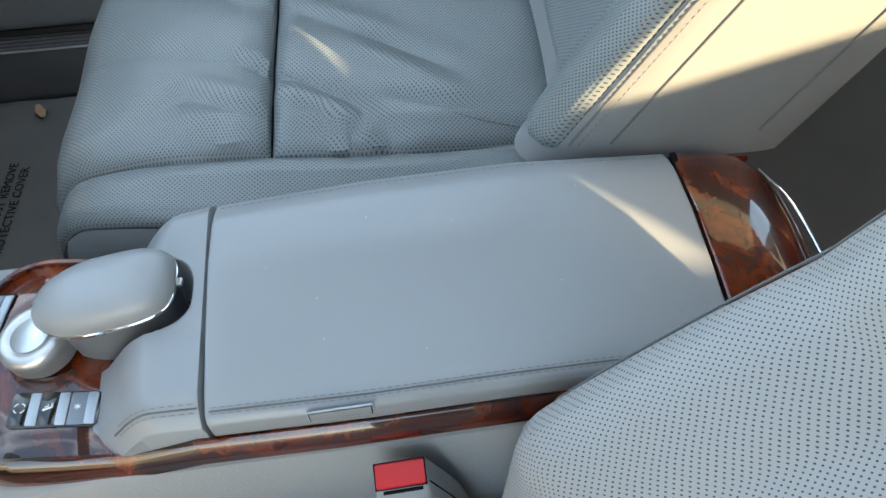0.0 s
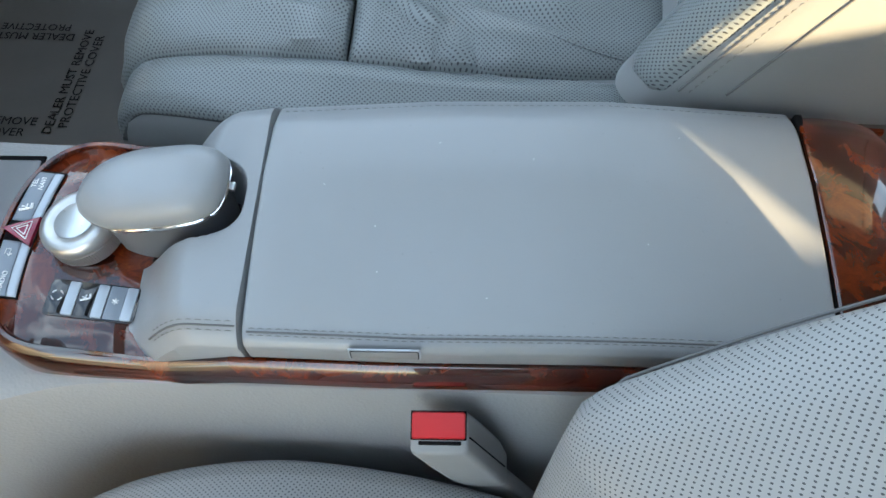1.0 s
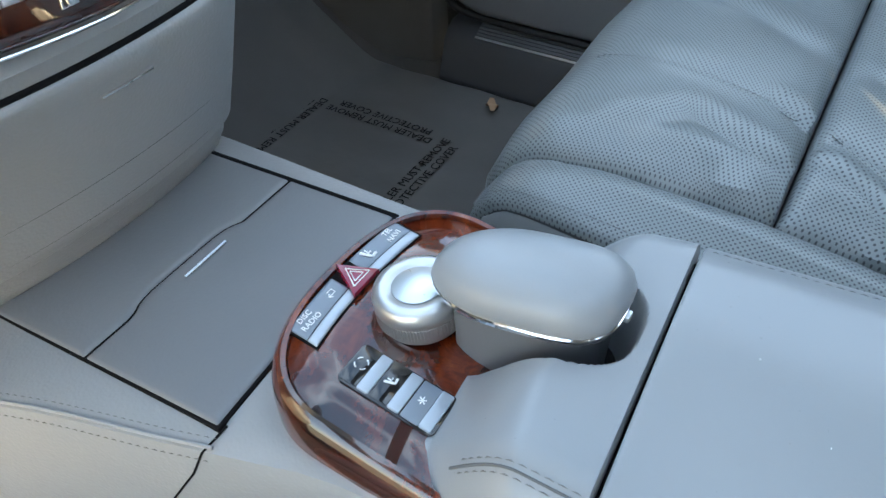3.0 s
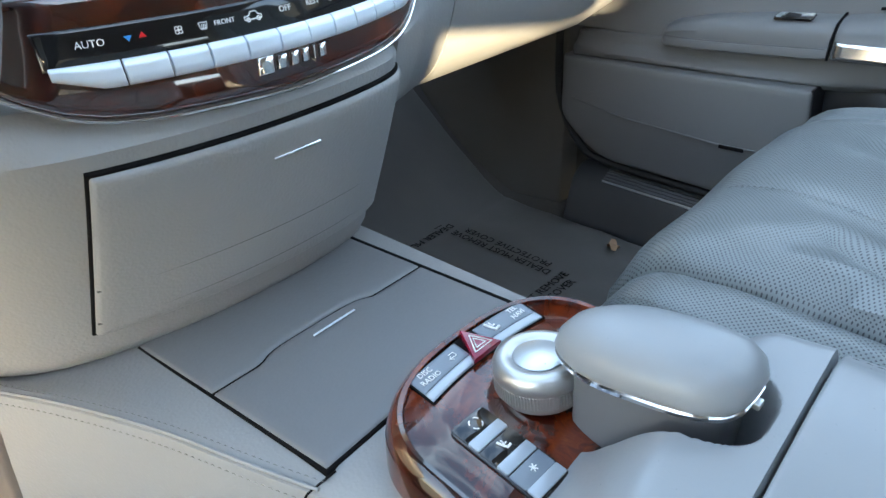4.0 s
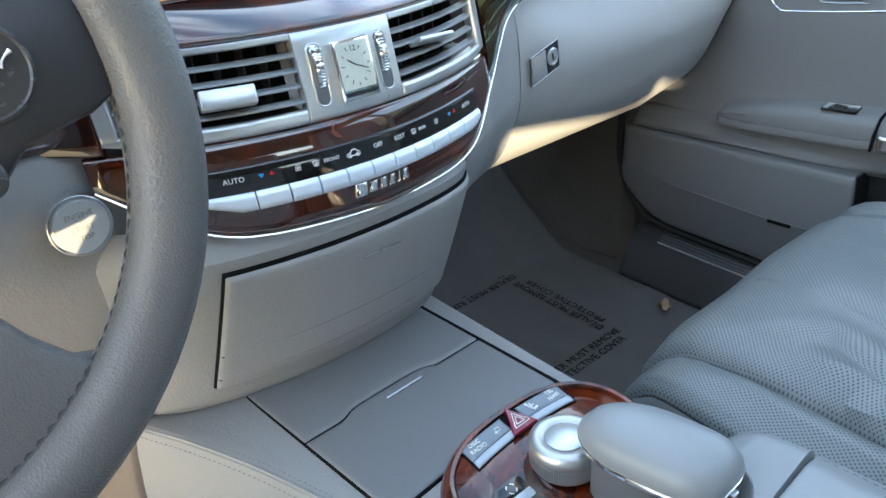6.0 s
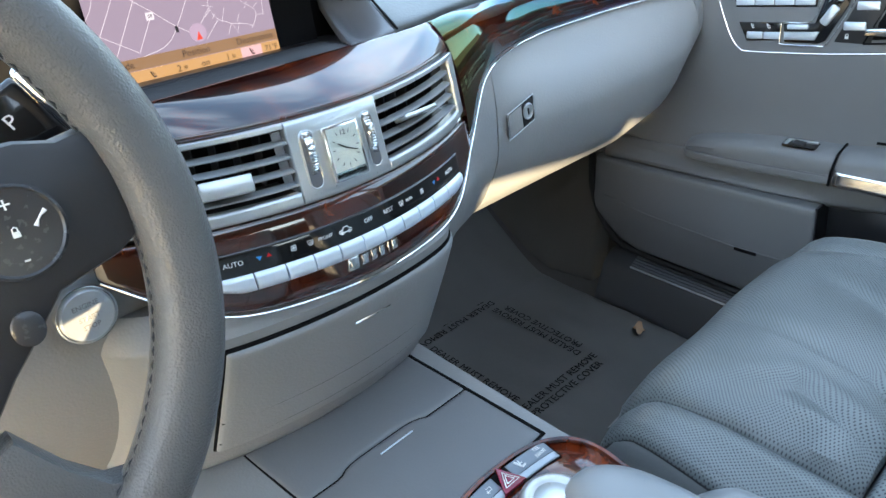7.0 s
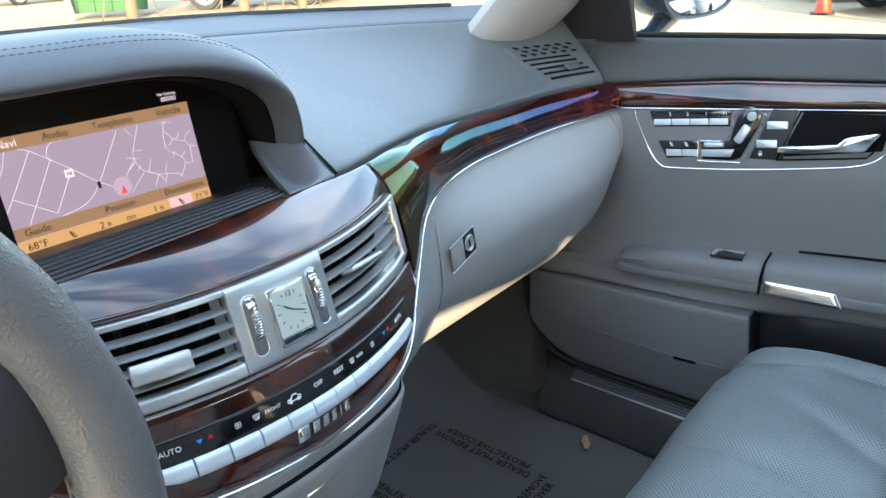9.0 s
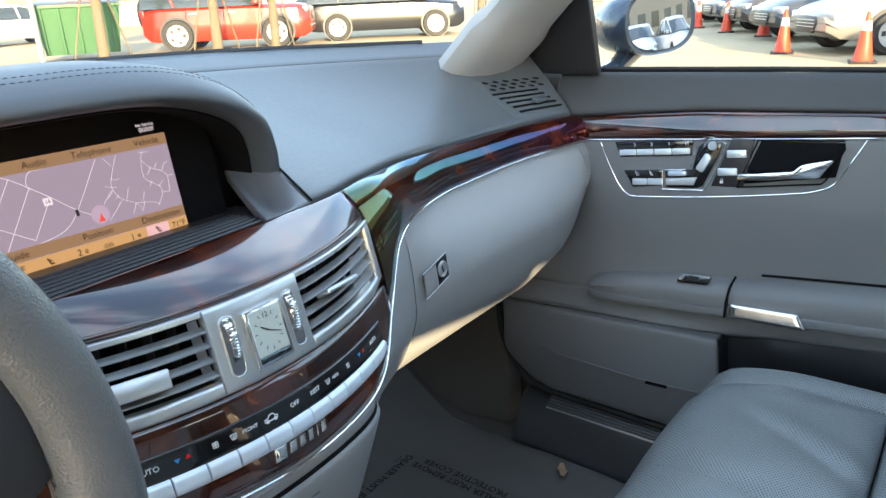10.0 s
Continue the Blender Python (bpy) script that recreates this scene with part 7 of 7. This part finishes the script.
M["tail"] = plain("tail_lamp", (0.5, 0.02, 0.02), 0.2, coat=0.5)


def lot_car(m, color, label, kind="sedan", tyre_r=0.33):
    """A car along its own x, nose to +x, wheels on z = 0."""
    car = thing("parked_car", label, "car", "parked cars", at=m.translation)
    L, W, H = {"sedan": (4.8, 1.85, 1.45), "suv": (4.75, 1.92, 1.78), "boxy": (4.5, 1.92, 1.85)}[kind]
    gh = {"sedan": 0.98, "suv": 1.08, "boxy": 1.15}[kind]
    nose = {"sedan": 0.74, "suv": 0.98, "boxy": 1.10}[kind]
    # body: cross sections along the length
    rings = []
    for k in range(25):
        t = -1 + 2 * k / 24
        x = t * L / 2
        e = math.sqrt(max(0.0, 1 - abs(t) ** 10))
        top = lin(t, [-1, -0.8, -0.2, 0.35, 0.5, 0.9, 1.0], [gh - 0.10, gh, gh, gh, gh - 0.02, nose, nose - 0.16])
        bot = lin(t, [-1, -0.9, 0.9, 1], [0.42, 0.26, 0.24, 0.38])
        w = W / 2 * (0.80 + 0.20 * e)
        r = [(-w * 0.92, bot), (-w, bot + 0.12), (-w * 1.0, (bot + top) / 2), (-w * 0.96, top - 0.10), (-w * 0.82, top), (0, top + 0.03), (w * 0.82, top), (w * 0.96, top - 0.10), (w, (bot + top) / 2), (w, bot + 0.12), (w * 0.92, bot)]
        rings.append([m @ Vector((x, y, z)) for y, z in r])
    part("body", loft(rings), car_paint(color), car)
    # greenhouse
    prof = {"sedan": [(-2.05, gh), (-1.15, H - 0.05), (-0.4, H), (0.35, H - 0.03), (1.25, gh)], "suv": [(-2.25, gh), (-1.95, H - 0.10), (-0.9, H), (0.4, H - 0.03), (1.25, gh)], "boxy": [(-2.2, gh), (-2.12, H - 0.05), (-1.2, H), (0.65, H - 0.02), (1.02, gh)]}[kind]
    P = smooth_path([(x, 0, z) for x, z in prof], 5)

    def shell(inset, lift, ws):
        rr = []
        for p in P:
            f = (p.z - gh) / (H - gh)
            w = W / 2 * (0.93 - 0.15 * f) - inset
            rr.append([m @ Vector((p.x, y, z)) for y, z in ((-W / 2 * 0.93 + inset, gh - 0.03), (-w, max(gh - 0.02, p.z - 0.06) + lift), (-w * 0.9, p.z + lift), (0, p.z + 0.02 + lift), (w * 0.9, p.z + lift), (w, max(gh - 0.02, p.z - 0.06) + lift), (W / 2 * 0.93 - inset, gh - 0.03))])
        return loft(rr)
    part("cabin_glass", shell(0.0, 0.0, 1), M["tint"], car, "dark tinted windows")
    top_pts = [p for p in P if p.z > H - 0.13]
    rr = []
    for p in top_pts:
        w = W / 2 * 0.79
        rr.append([m @ Vector((p.x, y, z)) for y, z in ((-w, p.z - 0.055), (-w * 0.9, p.z + 0.015), (0, p.z + 0.035), (w * 0.9, p.z + 0.015), (w, p.z - 0.055))])
    part("roof", loft(rr), car_paint(color), car)
    for s in (-1, 1):
        for x0, x1, z1 in ((prof[-1][0], prof[3][0], prof[3][1]), (0.0, -0.05, H - 0.02), (prof[0][0] * 0.6, prof[1][0] * 0.75, H - 0.06)):
            part("pillar", tube([m @ Vector((x0, s * W / 2 * 0.925, gh)), m @ Vector((x1, s * W / 2 * 0.80, z1))], 0.035, 6), car_paint(color), car)
        for x in (L / 2 - 0.90, -L / 2 + 0.95):
            wm_ = m @ pose(x, s * (W / 2 - 0.045), tyre_r, 90, 0, 0)
            tyre = part("wheel", turned([(tyre_r * 0.62, -0.11), (tyre_r * 0.94, -0.115), (tyre_r, -0.08), (tyre_r, 0.08), (tyre_r * 0.94, 0.115), (tyre_r * 0.62, 0.11)], 28, wm_), M["rubber"], car)
            part("rim", turned([(0.0, -0.116), (tyre_r * 0.2, -0.120), (tyre_r * 0.60, -0.113), (tyre_r * 0.66, -0.122), (tyre_r * 0.66, 0.122), (tyre_r * 0.60, 0.113), (tyre_r * 0.2, 0.120), (0.0, 0.116)], 24, wm_), M["alloy"], tyre)
            for q in range(5):
                a = 2 * math.pi * q / 5
                part("spoke_gap", box((tyre_r * 0.24, tyre_r * 0.26, 0.240), 0.01, 1, wm_ @ pose(tyre_r * 0.42 * math.cos(a), tyre_r * 0.42 * math.sin(a), 0, 0, 0, math.degrees(a))), M["dark"], tyre)
            part("wheel_arch", turned([(tyre_r * 1.14, -0.012), (tyre_r * 1.14, 0.012), (0, 0.012)], 28, m @ pose(x, s * (W / 2 - 0.006), tyre_r + 0.02, 90, 0, 0)), M["dark"], car)
        part("headlamp", box((0.25, 0.34, 0.14), 0.04, 3, m @ pose(L / 2 - 0.16, s * (W / 2 - 0.30), nose - 0.13, 0, 8, s * 14)), M["lamp"], car)
        part("tail_lamp", box((0.12, 0.26, 0.20), 0.03, 3, m @ pose(-L / 2 + 0.06, s * (W / 2 - 0.22), gh - 0.16)), M["tail"], car)
        part("door_mirror", box((0.16, 0.18, 0.12), 0.04, 3, m @ pose(0.85, s * (W / 2 + 0.06), gh + 0.05)), car_paint(color), car)
        for x in (0.95, -0.05, -1.05):
            part("door_joint", tube([m @ Vector((x, s * (W / 2 + 0.001), 0.42)), m @ Vector((x + 0.02, s * W / 2 * 0.975, gh - 0.07))], 0.008, 5), M["gap"], car)
        for x in (0.15, -0.85):
            part("door_handle", box((0.2, 0.03, 0.03), 0.01, 2, m @ pose(x, s * (W / 2 - 0.005), gh - 0.18)), M["satin"], car)
    gw, gt = (0.80, 0.26) if kind == "sedan" else (0.95, 0.22)
    grille = part("grille", plate([(-gw * 0.36, -gt / 2), (gw * 0.36, -gt / 2), (gw / 2, gt * 0.1), (gw * 0.44, gt / 2), (-gw * 0.44, gt / 2), (-gw / 2, gt * 0.1)], 0.05, 0.01, m @ axes((L / 2 - 0.03, 0, nose - (0.15 if kind == "sedan" else 0.18) - gt / 2), (0, 1, 0), (-0.12, 0, 1))), M["dark"], car)
    for k in range(4):
        part("grille_bar", box((0.012, gw * 0.8, 0.012), 0.002, 1, m @ pose(L / 2 + 0.022, 0, nose - (0.15 if kind == "sedan" else 0.18) - gt * (0.2 + 0.2 * k))), M["satin"], grille)
    part("front_intake", box((0.08, 1.2, 0.14), 0.03, 2, m @ pose(L / 2 - 0.05, 0, 0.42)), M["dark"], car)
    if kind != "sedan":
        part("bumper_strip", box((0.1, 1.5, 0.05), 0.02, 2, m @ pose(L / 2 - 0.03, 0, 0.54)), M["satin"], car)
    if kind == "boxy":
        part("spare_wheel", turned([(0, -0.12), (0.36, -0.12), (0.38, -0.08), (0.38, 0.08), (0.36, 0.12), (0, 0.12)], 28, m @ pose(-L / 2 - 0.08, 0, 1.0, 0, 90, 0)), M["rubber"], car)
    return car


def on_lot(x, y, turn):
    return pose(x, y, GZ, 0, 0, turn)


lot_car(on_lot(13.2, 17.5, -48), (0.36, 0.022, 0.010), "bright red boxy off-road car parked in the lot", "boxy", 0.42)
lot_car(on_lot(17.3, 15.4, -47), (0.012, 0.013, 0.016), "black sport utility car parked in the lot", "suv", 0.38)
lot_car(on_lot(13.0, 31.0, 10), (0.75, 0.75, 0.74), "white saloon car parked further back", "sedan")
lot_car(on_lot(6.0, 26.0, 30), (0.8, 0.8, 0.79), "white saloon car parked further back", "sedan")
lot_car(on_lot(24.0, 24.0, -50), (0.07, 0.08, 0.10), "dark blue saloon car parked further back", "sedan")
# a slanting row behind the cones
for k, (color, word) in enumerate((((0.04, 0.042, 0.05), "black"), ((0.22, 0.205, 0.18), "bronze silver"), ((0.05, 0.055, 0.062), "dark grey"), ((0.06, 0.052, 0.05), "dark brown"), ((0.04, 0.05, 0.075), "dark blue"), ((0.42, 0.42, 0.41), "white"))):
    lot_car(on_lot(12.22 + 2.55 * k + (0.5 if k == 0 else 0), -0.66 + 1.36 * k - (0.9 if k == 0 else 0), 125), color, word + " saloon car behind the traffic cones", "sedan")
lot_car(on_lot(10.9, -6.9, 115), (0.62, 0.63, 0.63), "pale silver saloon car standing in the lot", "sedan")
lot_car(on_lot(9.6, -9.6, 115), (0.72, 0.72, 0.72), "white saloon car standing in the lot", "sedan")

M["cone"] = plain("orange_rubber", (0.50, 0.045, 0.012), 0.5)
M["collar"] = plain("white_reflective", (0.45, 0.44, 0.42), 0.35)


def cone(x, y):
    c = thing("traffic_cone", "orange traffic cone with a white collar on the lot", "traffic cone", "traffic cones", at=(x, y, GZ))
    m = on_lot(x, y, 12)
    part("base", box((0.36, 0.36, 0.035), 0.012, 2, m @ pose(0, 0, 0.018)), M["rubber"], c)
    part("body", turned([(0.145, 0.035), (0.13, 0.05), (0.085, 0.33), (0.03, 0.70), (0.022, 0.715), (0.0, 0.715)], 24, m), M["cone"], c)
    part("collar", turned([(0.0685, 0.45), (0.070, 0.452), (0.053, 0.585), (0.0515, 0.583)], 24, m), M["collar"], c, "white reflective collar")


for x, y in ((13.2, 2.95), (11.87, 1.56), (17.2, 4.27), (18.55, 5.47), (20.45, 6.8)):
    cone(x, y)

M["bark"] = plain("pale_bark", (0.12, 0.092, 0.058), 0.9, grain=30.0, bump=0.8)
M["bin"] = plain("green_paint", (0.008, 0.075, 0.018), 0.5)
M["leafy"] = plain("tree_leaves", (0.10, 0.10, 0.03), 0.8)


def young_tree(x, y, h, r, lean=0.0):
    t = thing("young_tree", "bare-stemmed young tree held by stakes in the lot", "tree", "young trees", at=(x, y, GZ))
    rng = random.Random(int(x * 100))
    trunk = [(x, y, GZ), (x + 0.03, y, GZ + h * 0.3), (x + lean, y + 0.03, GZ + h * 0.6), (x + lean * 1.4, y, GZ + h)]
    part("trunk", tube(smooth_path(trunk, 5), [r * (1 - 0.035 * k) for k in range(16)], 10), M["bark"], t)
    tips = []
    for k in range(9):
        a = rng.uniform(0, 6.28)
        z = GZ + h * rng.uniform(0.55, 0.98)
        tip = Vector((x + lean + math.cos(a) * rng.uniform(0.5, 1.3), y + math.sin(a) * rng.uniform(0.5, 1.3), z + rng.uniform(0.5, 1.3)))
        part("limb", tube([(x + lean, y, z), Vector((x + lean, y, z)).lerp(tip, 0.5) + Vector((0, 0, 0.15)), tip], [r * 0.4, r * 0.25, r * 0.1], 6), M["bark"], t)
        tips.append(tip)
    bm = bmesh.new()
    for tip in tips:
        for k in range(60):
            c = tip + Vector([rng.gauss(0, 0.45) for _ in range(3)])
            a, b = Vector([rng.gauss(0, 1) for _ in range(3)]).normalized(), Vector([rng.gauss(0, 1) for _ in range(3)]).normalized()
            bm.faces.new([bm.verts.new(c + v) for v in (a * 0.09, b * 0.04, a * -0.09, b * -0.04)])
    part("crown", bm, M["leafy"], t, smooth=False)
    for s in (-1, 1):
        part("stake", tube([(x + s * 0.9, y + 0.3 * s, GZ), (x + s * 0.1, y, GZ + 2.2)], 0.02, 6), M["bark"], t)


for x, y, h, r in ((10.6, 14.8, 4.6, 0.13), (12.2, 14.6, 4.6, 0.12), (9.0, 17.0, 4.6, 0.14), (20.5, 14.0, 4.5, 0.12), (15.5, 24.0, 4.6, 0.13)):
    young_tree(x, y, h, r)

dump = thing("waste_container", "green metal waste container in the lot", "waste container", at=(9.6, 19.0, GZ))
dm = on_lot(9.6, 19.0, -30)
part("container_body", loft([[dm @ Vector((x * a, y * b, z)) for x, y in ((-1, -1), (1, -1), (1, 1), (-1, 1))] for a, b, z in ((0.85, 0.6, 0.15), (1.0, 0.75, 1.25), (1.04, 0.79, 1.27), (1.04, 0.79, 1.33))]), M["bin"], dump, smooth=False)
for k in range(5):
    part("rib", box((0.07, 0.06, 1.1), 0.01, 1, dm @ pose(-0.8 + 0.4 * k, -0.70, 0.72, 7, 0, 0)), M["bin"], dump)
part("container_lid", box((2.05, 1.5, 0.06), 0.02, 2, dm @ pose(0, 0, 1.37, 4, 0, 0)), M["dark"], dump)

tagged(part("lamp_post", tube([(8.3, 18.6, GZ), (8.3, 18.6, 6.5)], [0.07, 0.05], 12), M["satin"]), "slim grey metal post standing in the lot", "post")
board = thing("notice_board", "white notice board with red lettering bars", "sign", at=(11.0, 21.5, GZ))
part("post", tube([(11.0, 21.5, GZ), (11.0, 21.5, 2.4)], 0.05, 8), M["satin"], board)
bmx2 = axes((11.0, 21.45, 1.75), (1, -0.5, 0), (0, 0, 1))
part("panel", plate(rounded(1.0, 1.3, 0.03), 0.03, 0.005, bmx2), M["white"], board)
for k in range(5):
    part("letter_bar", plate(rounded(0.8 - 0.1 * (k % 2), 0.12, 0.02), 0.01, 0, bmx2 @ pose(0, 0.45 - 0.22 * k, 0.031)), M["red"], board)

# low building far behind; its fourth wing, unseen, is added to shade parked cars
M["stucco"] = plain("pale_stucco", (0.30, 0.27, 0.22), 0.9, grain=6.0)
bld = thing("lot_building", "long pale low building at the far side of the lot, with an unseen wing added for shade", "building", at=(30, 45, GZ))
for cx, cy, turn, ln, hh in ((22, 48, -30, 50, 5.5), (52, 12, -105, 46, 6.0), (30, -26, 229, 60, 11.0), (-9.9, -35.8, 140, 13, 9.5)):
    m = on_lot(cx, cy, turn)
    wall = part("wall", box((ln, 8, hh), 0.05, 1, m @ pose(0, 4, hh / 2)), M["stucco"], bld, smooth=False)
    part("roof_edge", box((ln + 0.6, 8.6, 0.35), 0.05, 1, m @ pose(0, 4, hh + 0.17)), M["plastic"], bld, smooth=False)
    for k in range(int(ln // 3.2)):
        part("window", box((1.8, 0.12, 1.6), 0.02, 1, m @ pose(-ln / 2 + 2 + 3.2 * k, -0.02, 2.4)), M["tint"], wall, smooth=False)
